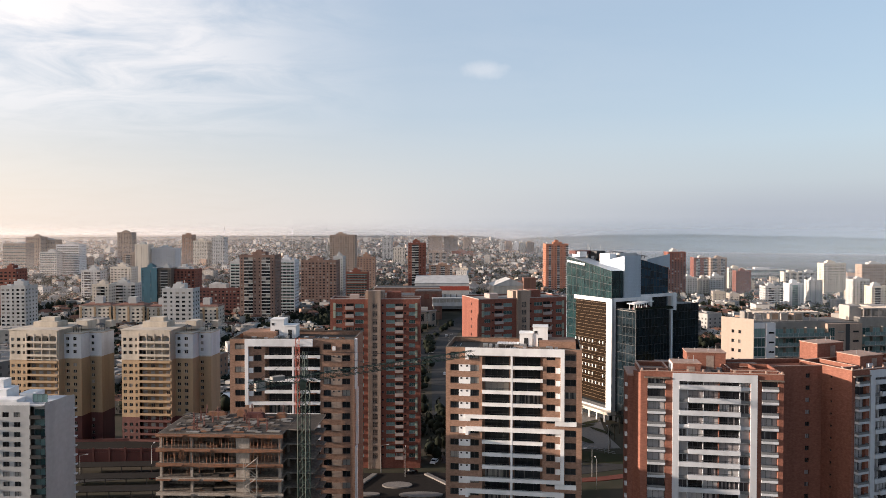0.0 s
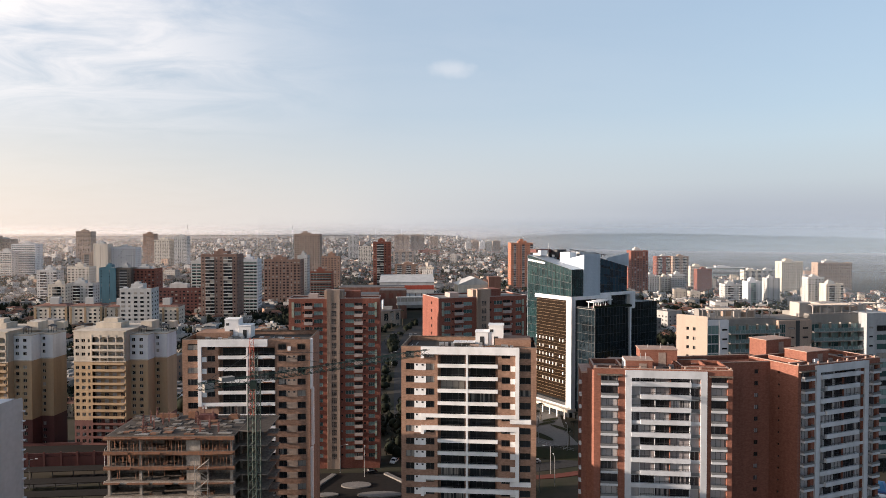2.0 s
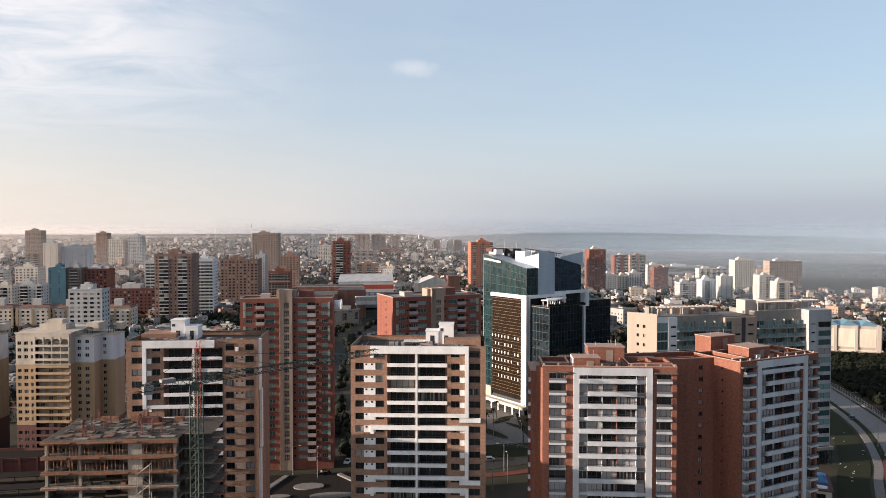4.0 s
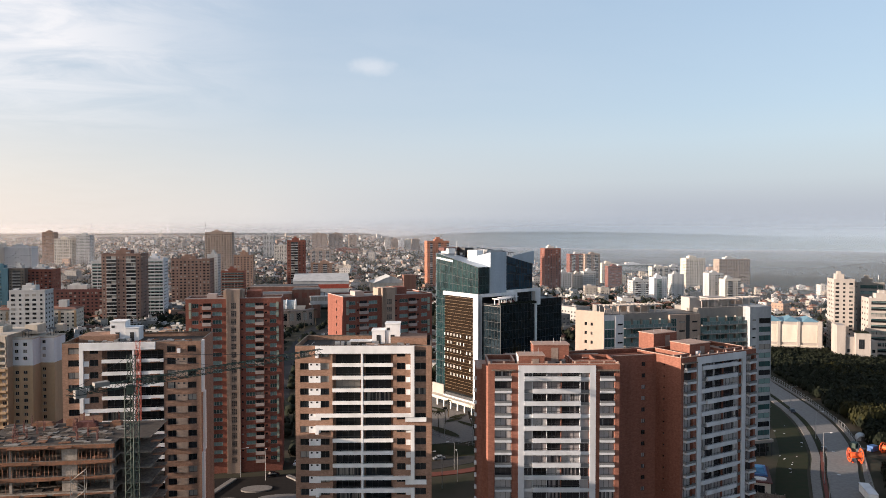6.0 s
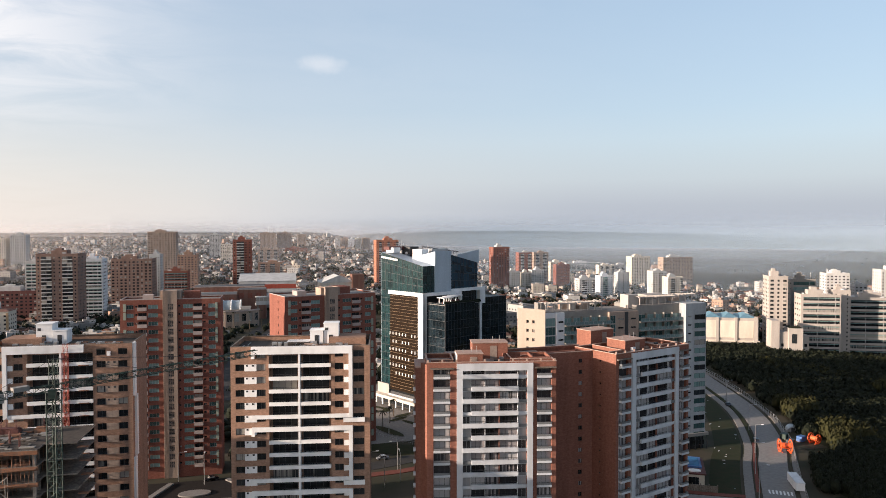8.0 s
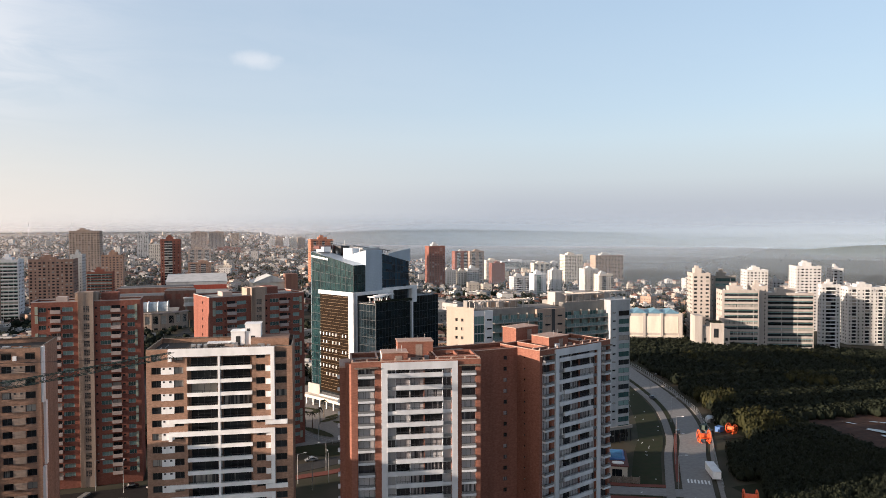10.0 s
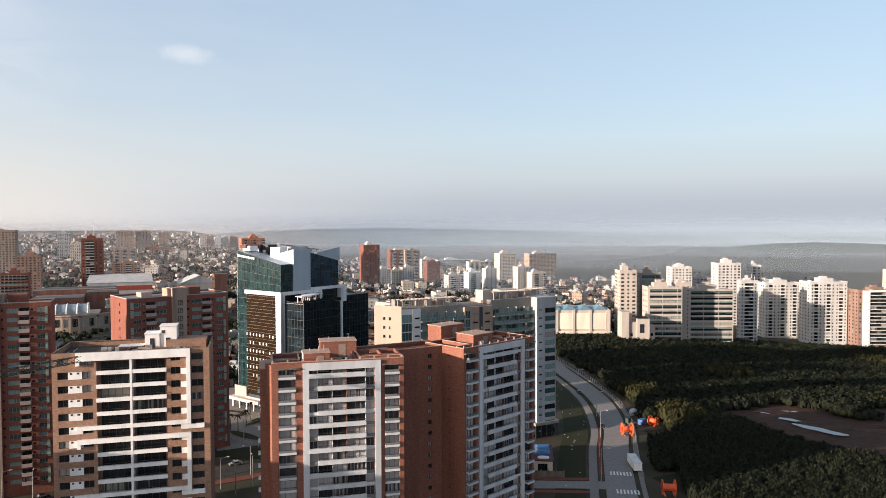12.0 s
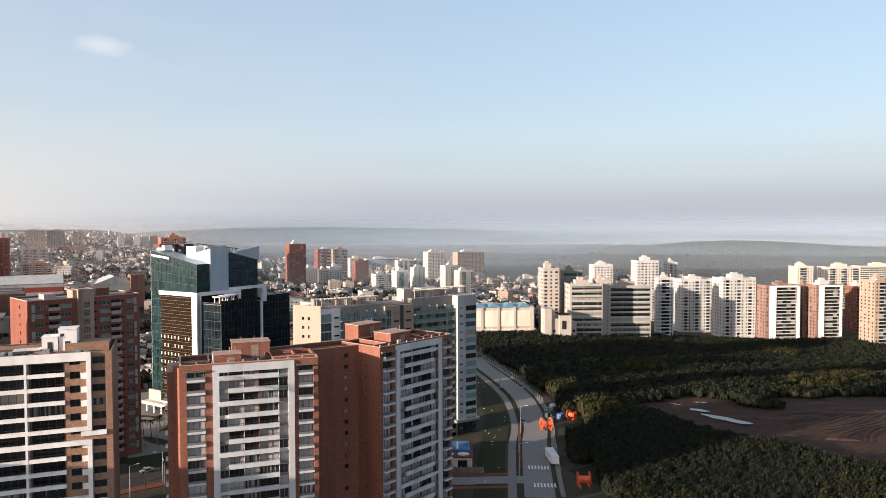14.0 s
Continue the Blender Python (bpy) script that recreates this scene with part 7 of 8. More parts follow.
# ---------------------------------------------------------------- glazed mid-rise slab
def slab_block():
    t = thing("apartment_slab", 95, 215, 6, "pale apartment slab with green glass balconies and roof terraces", "apartment building")
    H, P, N = 50.0, 2.95, 16
    rows = [H - 3.6 - P * k for k in range(N)]
    # sunlit end wall, turned a little
    end = pose(-6.0, 8.6, 0, 0, 0, -55)
    wins = [(a, b, z, z + 1.0) for z in rows for a, b in ((3.4, 4.3), (5.6, 6.5))]
    g = Geo()
    g.wall(0, 10.4, 0, H + 1.2, wins, 0, 0.35)
    ob = part("end_wall", g, ENDSTONE, t, "cream stone end wall", end)
    windows(t, wins, GLASS, 0.3, DARK, 0, end)

    def strip(x0, x1, kind, y=0.0):
        for k, z in enumerate(rows):
            if kind == "balcony":
                g = Geo()
                g.box(x0, x1, y - 1.2, y + 1.2, z - 0.85, z - 0.6)
                bal = part("balcony", g, GREYSTONE, t)
                n = max(1, int((x1 - x0) / 3.0))
                s = (x1 - x0) / n
                for q in range(n):
                    part("glass_balustrade", window_mesh(s - 0.05, 1.15, BALGLASS, STEEL, 1), None, bal, "", at(x0 + q * s, y - 1.2, z - 0.6))
                    part("sliding_door", window_mesh(s - 0.3, 2.2, GLASS_TEAL, STEEL, 1), None, t, "", at(x0 + 0.15 + q * s, y + 1.1, z - 0.6))
                    part("balcony_fin", boxed((x0 + q * s - 0.07, x0 + q * s + 0.07, y + 0.1, y + 1.2, z - 0.6, z + 2.1)), GREYSTONE, t)
            elif kind == "glass":
                part("window", window_mesh(x1 - x0 - 0.2, P - 0.25, GLASS_TEAL, STEEL, 2), None, t, "", at(x0 + 0.1, y - 0.02, z - 0.8))
            elif kind == "slots":
                part("window", window_mesh((x1 - x0) * 0.6, 0.55, GLASS, DARK, 0), None, t, "", at(x0 + (x1 - x0) * 0.25, y - 0.12, z + 0.3))
            elif kind == "punched":
                part("window", window_mesh((x1 - x0) * 0.54, 1.75, GLASS_TEAL if k % 3 else GLASS, DARK, 1), None, t, "", at(x0 + (x1 - x0) * 0.42, y - 0.12, z - 0.5))
                part("window", window_mesh(1.3, 0.5, GLASS, DARK, 0), None, t, "", at(x0 + 0.9, y - 0.12, z + 0.4))

    part("slab_wall", boxed((0, 24, 1.2, 14, 0, H)), GREYSTONE, t)
    part("slab_wall", boxed((4.0, 7.0, -0.003, 1.2, 0, H)), PALE, t)
    part("slab_wall", boxed((24, 35.5, 0.0, 14, 0, H - 0.5)), CORE, t)
    part("slab_wall", boxed((35.5, 53, 1.2, 15, 0, H + 1)), GREYSTONE, t)
    strip(0.2, 4.0, "glass", 0.4)
    part("slab_wall", boxed((0, 4.0, 0.5, 1.2, 0, H)), PALE, t)
    strip(4.0, 7.0, "slots", -0.003)
    strip(7.0, 24.0, "balcony")
    strip(24.2, 26.4, "glass", -0.15)
    strip(26.5, 30, "slots", 0.0)
    strip(31.5, 34.8, "slots", 0.0)
    # Flat dark strip on the wall, painting the shade of a gap.
    part("shadow_gap", boxed((30.0, 31.4, -0.02, -0.004, 0, H - 0.6)), DARK, t)
    strip(35.6, 53, "balcony")
    tower = part("end_tower", boxed((53, 61.5, -2.5, 12, 6, H + 1.6)), ENDGREY, t, "pale grey rendered end bay")
    strip(53, 61.5, "punched", -2.5)
    part("end_tower_base", boxed((52, 62.5, -3.2, 12, 5.0, 6.0)), GREYSTONE, t)
    for q in range(5):
        part("base_column", boxed((52.5 + q * 2.4, 52.8 + q * 2.4, -2.6, -2.3, 0, 5.0)), DARK, t)
    part("base_glazing", boxed((53, 61.5, -1.5, 11, 0, 5.0)), GLASS, t)
    # roof terraces with pergolas
    for x0, x1, z in ((0, 24, H), (24, 35.5, H - 0.5), (35.5, 53, H + 1)):
        part("roof_deck", boxed((x0 + 0.1, x1 - 0.1, 1.4, 13.8, z, z + 0.25)), PAVING, t)
    rnd = random.Random(11)
    for x0, x1, z in ((1, 22, H + 0.25), (37, 52, H + 1.25), (53.3, 61, H + 1.6)):
        g = Geo()
        for a in np.arange(x0, x1, 2.6):
            g.box(a, a + 0.22, 1.6, 1.85, z, z + 2.5)
            g.box(a, a + 0.22, 5.2, 5.45, z, z + 2.5)
        g.box(x0 - 0.4, x1 + 0.4, 1.3, 2.1, z + 2.5, z + 2.75)
        g.box(x0 - 0.4, x1 + 0.4, 4.9, 5.6, z + 2.5, z + 2.75)
        for a in np.arange(x0, x1, 1.3):
            g.box(a, a + 0.1, 1.3, 5.6, z + 2.75, z + 2.87)
        part("pergola", g, SAND, t)
        for k in range(7):
            a, c = rnd.uniform(x0, x1 - 3), rnd.uniform(4.5, 9)
            part("roof_room", boxed((a, a + rnd.uniform(1.5, 3.5), c, c + 3, z, z + rnd.uniform(1.2, 2.6))), rnd.choice((SAND, GREYSTONE, CORE)), t)
    part("stair_house", boxed((34, 38, 4, 9, H, H + 4.6)), SAND, t)
    part("round_room", boxed((44, 52, 8, 13, H + 1, H + 4.0)), SAND, t)
    return t


# ---------------------------------------------------------------- concrete frame under construction, with its crane
def concrete_frame():
    t = thing("building_shell", -55, 135, -2, "unfinished concrete building frame with timber formwork", "construction site")
    rnd = random.Random(5)
    P, TOP, W, D = 2.85, 39.2, 24.2, 15.0
    for k in range(12):
        z = TOP - P * k
        ob = part("floor_slab", boxed((0, W, 0, D, z - 0.22, z), (W, W + 5.5, 3.5, D, z - 0.22, z)), CONC, t)
        if k < 6:
            part("edge_beam", boxed((-0.3, W + 0.2, -0.25, 0.2, z - 0.55 - (0.2 if k < 3 else 0), z - 0.1)), FORM if k < 3 else PALECONC, ob)
        a = 0.0
        while a < W - 3:
            l = rnd.uniform(2.5, 7)
            if rnd.random() < 0.75:
                part("edge_plank", boxed((a, min(a + l, W), -1.0, -0.26, z - 0.34, z - 0.24)), FORM if k < 4 else PALECONC, ob)
            a += l + rnd.uniform(0, 1.5)
        for a in (0.3, 6.3, 15.2, 23.4):
            wide = 2.6 if 12 < a < 16 else 0.5
            if k == 0:
                continue
            part("column", boxed((a, a + wide, 0.25, 0.75, z, z + P - 0.22)), PALECONC, t)
            part("column", boxed((a, a + 0.5, 7, 7.5, z, z + P - 0.22)), CONC, t)
            part("column", boxed((a, a + 0.5, D - 0.8, D - 0.3, z, z + P - 0.22)), CONC, t)
        if k >= 1:
            # Back wall added so the open storeys stay dark inside.
            part("rear_wall", boxed((0, W, D - 0.25, D - 0.05, z, z + P - 0.22)), CONC, t)
        if 1 <= k <= 3:
            for q in range(34):
                a = 0.5 + q * 0.7 + rnd.uniform(-0.15, 0.15)
                if k < 3 and not 15 < a < 18:
                    g = Geo()
                    g.tube((a, 0.1, z), (a + rnd.uniform(-0.06, 0.06), 0.1, z + P - 0.24), 0.045, 0, 4)
                    part("prop", g, FORM, t)
            for q in range(24 if k == 3 else 46):
                a = rnd.uniform(0.6, W - 0.6)
                g = Geo()
                c = rnd.uniform(0.4, 6)
                g.tube((a, c, z), (a + rnd.uniform(-0.1, 0.1), c, z + P - 0.24), 0.05, 0, 4)
                part("prop", g, FORM, t)
        if k >= 1:
            # Unseen end wall, added to stop the low sun entering the storeys.
            part("side_wall", boxed((0.05, 0.25, 1.6, D - 0.3, z, z + P - 0.22)), CONC, t)
            # Inner blockwork, also added, to make the voids behind it dark.
            part("block_wall", boxed((0.3, 9.5, 4.4, 4.6, z, z + P - 0.22), (12.5, W - 1, 4.4, 4.6, z, z + P - 0.6)), CONC, t)
            for q in range(5):
                a = rnd.uniform(1, W - 3)
                part("rubble_pile", boxed((a, a + rnd.uniform(0.6, 2.4), 0.5, 1.6, z, z + rnd.uniform(0.15, 0.6))), rnd.choice((CONC, FORM, ROOF)), t)
        if k >= 3:
            part("shaft_wall", boxed((11, 19, 8.5, 9, z, z + P - 0.22)), CONC, t)
    part("deck_sheet", boxed((0.15, W - 0.1, 0.15, D - 0.1, TOP + 0.002, TOP + 0.004), (W, W + 5.4, 3.6, D - 0.1, TOP + 0.002, TOP + 0.004)), ROOF, t, "stained dark plywood deck")
    # deck formwork, stacks and starter bars on top
    for q in range(120):
        a, c = rnd.uniform(0.3, W - 2), rnd.uniform(0.5, D - 2)
        g = Geo()
        g.box(0, rnd.uniform(0.8, 2.6), 0, rnd.uniform(0.4, 1.3), 0, rnd.uniform(0.05, 0.28))
        part("deck_panel", g, rnd.choice((CONC, GREYSTONE, ROOF, CONC, ROOF, FORM)), t, "", at(a, c, TOP + 0.006 * (q % 12 + 1), rnd.choice((0, 0, 90, 4, -3))))
    for q in range(18):
        a, c = rnd.uniform(1, W - 1), rnd.uniform(1, D - 1)
        g = Geo()
        for i in range(9):
            x0 = a + 0.12 * (i % 3)
            y0 = c + 0.12 * (i // 3)
            g.tube((x0, y0, TOP), (x0 + rnd.uniform(-0.05, 0.05), y0, TOP + rnd.uniform(1.4, 2.8)), 0.025, 0, 4)
        part("starter_bar_cage", g, MAROON, t)
    for a, c, w, d, h, m in ((14, 10.5, 3.5, 1.6, 1.0, MAROON), (11.5, 12, 1.8, 1.2, 1.3, FORM), (20, 11, 2, 1.5, 0.8, FORM), (5, 12.4, 4, 1.2, 0.7, FORM)):
        part("timber_load", boxed((a, a + w, c, c + d, TOP, TOP + h), (a + 0.2, a + w - 0.3, c + 0.1, c + d - 0.1, TOP + h - 0.05, TOP + h + 0.2)), m, t)
    # scaffold stair against the front
    g = Geo()
    for q in ((17.2, -1.3), (19.6, -1.3), (17.2, -0.3), (19.6, -0.3)):
        g.tube((q[0], q[1], 20), (q[0], q[1], 34.8), 0.05, 0, 4)
    for k in range(8):
        z = 20 + k * 1.85
        for y in (-1.3, -0.3):
            g.tube((17.2, y, z), (19.6, y, z), 0.04, 0, 4)
            g.tube((17.2 if k % 2 else 19.6, y, z), (19.6 if k % 2 else 17.2, y, z + 1.85), 0.06, 0, 4)
    part("scaffold_stair", g, GREYSTONE, t)
    for q in range(12):
        z = TOP - 1 - 2.85 * q
        part("bracket", boxed((W + 5.4, W + 7.2, 4 + q % 3, 5 + q % 3, z - 0.15, z)), FORM, t)


def lattice(g, a, b, side, step, r):
    """A square lattice boom from a to b."""
    a, b = Vector(a), Vector(b)
    d = (b - a).normalized()
    u = d.cross(Vector((0.31, 0.95, 0.02) if abs(d.z) > 0.7 else (0, 0, 1))).normalized()
    v = d.cross(u)
    cs = [(u * i + v * j) * side / 2 for i, j in ((1, 1), (-1, 1), (-1, -1), (1, -1))]
    for c in cs:
        g.tube(a + c, b + c, r, 0, 4)
    n = int((b - a).length / step)
    for k in range(n):
        p, q = a + (b - a) * (k / n), a + (b - a) * ((k + 1) / n)
        for i in range(4):
            g.tube(p + cs[i], q + cs[(i + 1) % 4], r * 0.6, 0, 4)
            g.tube(p + cs[i], p + cs[(i + 1) % 4], r * 0.6, 0, 4)


def tower_crane():
    t = thing("tower_crane", CRANE[0], CRANE[1], 0, "green lattice tower crane beside the concrete frame", "crane")
    g = Geo()
    lattice(g, (0, 0, 0), (0, 0, 52.4), 1.5, 1.5, 0.09)
    part("mast", g, GREENSTEEL, t, "green lattice mast")
    g = Geo()
    tip, tail = Vector(CRANE_TIP) - Vector((CRANE[0], CRANE[1], 0)), Vector(CRANE_TAIL) - Vector((CRANE[0], CRANE[1], 0))
    hub = Vector((0, 0, 53.0))
    lattice(g, hub, tip, 1.0, 1.3, 0.06)
    part("jib", g, GREENSTEEL, t, "green lattice jib")
    g = Geo()
    lattice(g, hub, tail, 1.0, 1.3, 0.06)
    part("counter_jib", g, GREENSTEEL, t)
    d = (tail - hub).normalized()
    m = Matrix.Translation(hub + d * ((tail - hub).length - 2)) @ d.to_track_quat("X", "Z").to_matrix().to_4x4()
    part("counterweight", boxed((-0.6, 1.0, -0.5, 0.5, -1.0, 0.3)), GREYSTONE, t, "", m)
    part("machinery_deck", boxed((-4.0, -1.8, -0.6, 0.6, 0.3, 1.0)), GREYSTONE, t, "", m)
    part("cab", boxed((-0.4, 0.7, -1.6, -0.8, 51.6, 53.0)), GREENSTEEL, t)
    g = Geo()
    lattice(g, hub, hub + Vector((0, 0, 4.6)), 0.9, 1.1, 0.06)
    part("apex", g, GREENSTEEL, t)
    g = Geo()
    for u in (0.4, 0.8):
        g.tube(hub + Vector((0, 0, 4.6)), hub + (tip - hub) * u + Vector((0, 0, 0.5)), 0.035, 0, 4)
    g.tube(hub + Vector((0, 0, 4.6)), hub + (tail - hub) * 0.9 + Vector((0, 0, 0.5)), 0.035, 0, 4)
    part("tie_bar", g, DARK, t)


CRANE = (-23.7, 119.5)
CRANE_TIP, CRANE_TAIL = (6.2, 142.4, 53.4), (-31.4, 113.7, 53.0)
rose_tower(-37.0, 231, 0, 29.5, 9.5, 55.8, 2.6, "tall rose brick apartment tower with ribbed tan core")
rose_tower(12.3, 244, 18, 34, 17, 54.4, 2.7, "rose brick apartment tower with ribbed tan core and pale roof")
yellow_tower(-112, 245, -5)
yellow_tower(-151, 245, -5)
white_tower(-123.5, 184)
glass_tower()
slab_block()
concrete_frame()
tower_crane()

# ---------------------------------------------------------------- shopping halls and low buildings
def sand_mall():
    t = thing("shopping_hall", 268, 452, -24, "long cream stone shopping hall with blue sheet roof", "shopping hall", z=-6)
    t.matrix_world = t.matrix_world @ Matrix.Diagonal((1.36, 1, 0.79, 1))
    part("hall_wall", boxed((0, 52, 0, 40, 0, 26)), SAND, t, "cream stone wall")
    for k in range(5):
        part("wall_panel", boxed((6 + k * 9.0, 13.4 + k * 9.0, -0.5, -0.003, 9.5, 24.6)), CREAM, t)
        part("pier", boxed((4.3 + k * 9.0, 5.6 + k * 9.0, -1.1, -0.003, 6, 27.4)), SAND, t)
    part("pier", boxed((49.6, 51.4, -1.1, -0.003, 2, 27.8)), SAND, t)
    for k in range(6):
        part("shopfront", window_mesh(6.5, 3.6, GLASS, DARK, 2), None, t, "", at(1.5 + k * 8.2, -0.1, 1.6))
    part("string_course", boxed((-0.3, 52.3, -0.9, -0.003, 6.2, 7.4)), CREAM, t)
    for k in range(5):
        g = Geo()
        x = 10 + k * 8.4
        g.face(((x, 6, 26.2), (x + 8.2, 6, 26.2), (x + 4.1, 14, 29.6)))
        g.face(((x + 8.2, 6, 26.2), (x + 8.2, 30, 26.2), (x + 4.1, 22, 29.6), (x + 4.1, 14, 29.6)))
        g.face(((x, 30, 26.2), (x, 6, 26.2), (x + 4.1, 14, 29.6), (x + 4.1, 22, 29.6)))
        g.face(((x + 8.2, 30, 26.2), (x, 30, 26.2), (x + 4.1, 22, 29.6)))
        part("roof_hip", g, BLUEROOF, t, "blue sheet metal hipped roof")
    part("parapet", boxed((0, 52, 0, 0.5, 26, 27), (0, 0.5, 0.5, 40, 26, 27), (51.5, 52, 0.5, 40, 26, 27)), SAND, t)
    e = thing("entrance_block", 326, 402, -24, "cream stone stepped entrance block", "building", z=-7)
    e.matrix_world = e.matrix_world @ Matrix.Diagonal((0.72, 0.8, 0.82, 1))
    for a, b, c, d, h in ((0, 7, 0, 16, 29), (7, 15, 2, 14, 20), (15, 27, 0, 16, 23), (27, 33, 3, 14, 17)):
        part("stone_block", boxed((a, b, c, d, 0, h)), SAND, e)
    part("window", window_mesh(4.5, 7.5, GLASS, DARK, 2), None, e, "", at(17.5, -0.12, 11))
    part("terrace_garden", boxed((16, 26, 2, 12, 23, 23.8)), LEAF, e)
    for a in (9, 29):
        part("window", window_mesh(2.4, 2.4, GLASS, DARK, 1), None, e, "", at(a, 1.88 if a == 9 else 2.88, 8))


def brick_mall():
    t = thing("shopping_hall", -49, 573, 0, "brick shopping hall with curved cream front and glazed barrel vault", "shopping hall", z=-5)
    # curved cream front: a row of flat bays round an arc, with deep windows
    n, r, c = 9, 34.0, (18.0, 32.0)
    for k in range(n):
        a0 = radians(-128 + 86 * k / n)
        a1 = radians(-128 + 86 * (k + 1) / n)
        p, q = [(c[0] + r * math.cos(v), c[1] + r * math.sin(v)) for v in (a0, a1)]
        w = math.hypot(q[0] - p[0], q[1] - p[1])
        m = at(p[0], p[1], 0, math.degrees(math.atan2(q[1] - p[1], q[0] - p[0])))
        g, holes = Geo(), [(w * 0.18, w * 0.82, 9.5, 15.5), (w * 0.25, w * 0.75, 2.5, 6.5)]
        g.wall(0, w, 0, 17.5, holes, 0, 0.5)
        bay = part("front_bay", g, CORE, t, "cream stone bay", m)
        for h in holes:
            part("window", window_mesh(h[1] - h[0], h[3] - h[2], GLASS, CREAM, 3), None, bay, "", at(h[0], 0.4, h[2]))
        part("cornice", boxed((-0.2, w + 0.2, -0.8, 0.3, 17.5, 18.4)), ROSEGREY, bay)
    part("front_roof", boxed((0, 36, 12, 40, 16.8, 17.6)), GREYSTONE, t)
    part("hall_wall", boxed((0.5, 35, 12.5, 40, 0, 16.7)), CORE, t)
    g = Geo()
    for i in range(4):
        x0, x1 = 1 + i * 7.0, 7.6 + i * 7.0
        for k in range(10):
            u0, u1 = math.pi * k / 10, math.pi * (k + 1) / 10
            y0, y1 = 15 - 8.5 * math.cos(u0), 15 - 8.5 * math.cos(u1)
            z0, z1 = 18.4 + 6.5 * math.sin(u0), 18.4 + 6.5 * math.sin(u1)
            g.face(((x0, y0, z0), (x1, y0, z0), (x1, y1, z1), (x0, y1, z1)))
    part("glass_vault", g, VAULTGLASS, t, "pale glazed barrel vault")
    for i in range(5):
        g = Geo()
        x = 0.8 + i * 7.0
        for k in range(12):
            u0, u1 = math.pi * k / 12, math.pi * (k + 1) / 12
            g.tube((x, 15 - 8.8 * math.cos(u0), 18.4 + 6.8 * math.sin(u0)), (x, 15 - 8.8 * math.cos(u1), 18.4 + 6.8 * math.sin(u1)), 0.45, 0, 6)
        part("vault_rib", g, WHITE, t)
    # brick halls behind
    for x0, x1, y0, y1, h, roof in ((-12, 24, 44, 70, 27, GREYSTONE), (24, 48, 52, 74, 30, PAVING), (-14, 46, 74, 100, 31, PAVING)):
        hall = part("brick_hall", boxed((x0, x1, y0, y1, 0, h)), HALLBRICK, t, "terracotta brick hall")
        part("roof_deck", boxed((x0 + 0.6, x1 - 0.6, y0 + 0.6, y1 - 0.6, h, h + 0.3)), roof, hall)
        part("coping", boxed((x0 - 0.2, x1 + 0.2, y0 - 0.2, y0 + 0.4, h, h + 0.7)), ROSEGREY, hall)
        for k in range(int((x1 - x0) / 7)):
            part("recess", boxed((x0 + 1.5 + k * 7, x0 + 5.5 + k * 7, y0 - 0.06, y0 - 0.003, h - 7, h - 2.5)), ROSE, hall)
    s = thing("shopping_hall", -27, 690, 0, "white roofed hall with a red fascia stripe", "shopping hall", z=2)
    part("hall_wall", boxed((0, 52, 0, 40, 0, 24)), GREYSTONE, s)
    part("fascia", boxed((-0.5, 52.5, -0.6, -0.003, 15, 18.4)), FARWHITE, s)
    part("red_stripe", boxed((-0.5, 52.5, -0.7, -0.003, 18.404, 22.5)), REDSTEEL, s)
    part("fascia", boxed((-0.5, 52.5, -0.6, -0.003, 22.504, 25.5)), FARWHITE, s)
    g = Geo()
    g.face(((-1, -1, 25.6), (53, -1, 25.6), (53, 42, 30.5), (-1, 42, 30.5)))
    g.face(((-1, 42, 30.5), (53, 42, 30.5), (53, 42, 24), (-1, 42, 24)))
    part("sheet_roof", g, FARWHITE, s)
    for k in range(9):
        part("louvre_panel", boxed((1 + k * 5.7, 5.6 + k * 5.7, -0.4, -0.003, 6, 14.5)), PALE, s)
    w = thing("shopping_hall", 50, 700, 4, "low hall with a pale pitched sheet roof", "shopping hall", z=2)
    part("hall_wall", boxed((0, 34, 0, 30, 0, 22)), CREAM, w)
    g = Geo()
    g.face(((-1, -1, 22), (17, -1, 29), (17, 31, 29), (-1, 31, 22)))
    g.face(((17, -1, 29), (35, -1, 22), (35, 31, 22), (17, 31, 29)))
    g.face(((-1, -0.9, 22), (35, -0.9, 22), (17, -0.9, 29)))
    part("sheet_roof", g, FARWHITE, w)
    part("brick_block", boxed((30, 42, -4, 8, 0, 30)), HALLBRICK, w)
    f = thing("footbridge", -9, 600, 6, "white covered footbridge over the boulevard", "footbridge", z=0)
    part("deck", boxed((0, 40, 0, 4.0, 14.4, 15.6)), FARWHITE, f)
    part("roof", boxed((0, 40, -0.3, 4.3, 20.4, 21.4)), FARWHITE, f)
    part("glazing", boxed((0.5, 39.5, 0.2, 3.8, 17.2, 20.4)), GLASS, f)
    part("side_panel", boxed((0, 40, -0.1, 0.1, 15.6, 17.4)), FARWHITE, f)
    for k in range(14):
        part("mullion", boxed((k * 3.0, k * 3.0 + 0.25, -0.15, 0.05, 17.4, 20.4)), FARWHITE, f)
    for k in range(2):
        part("pier", boxed((1 + k * 36, 2.6 + k * 36, 1, 3, 0, 14.4)), CONC, f)


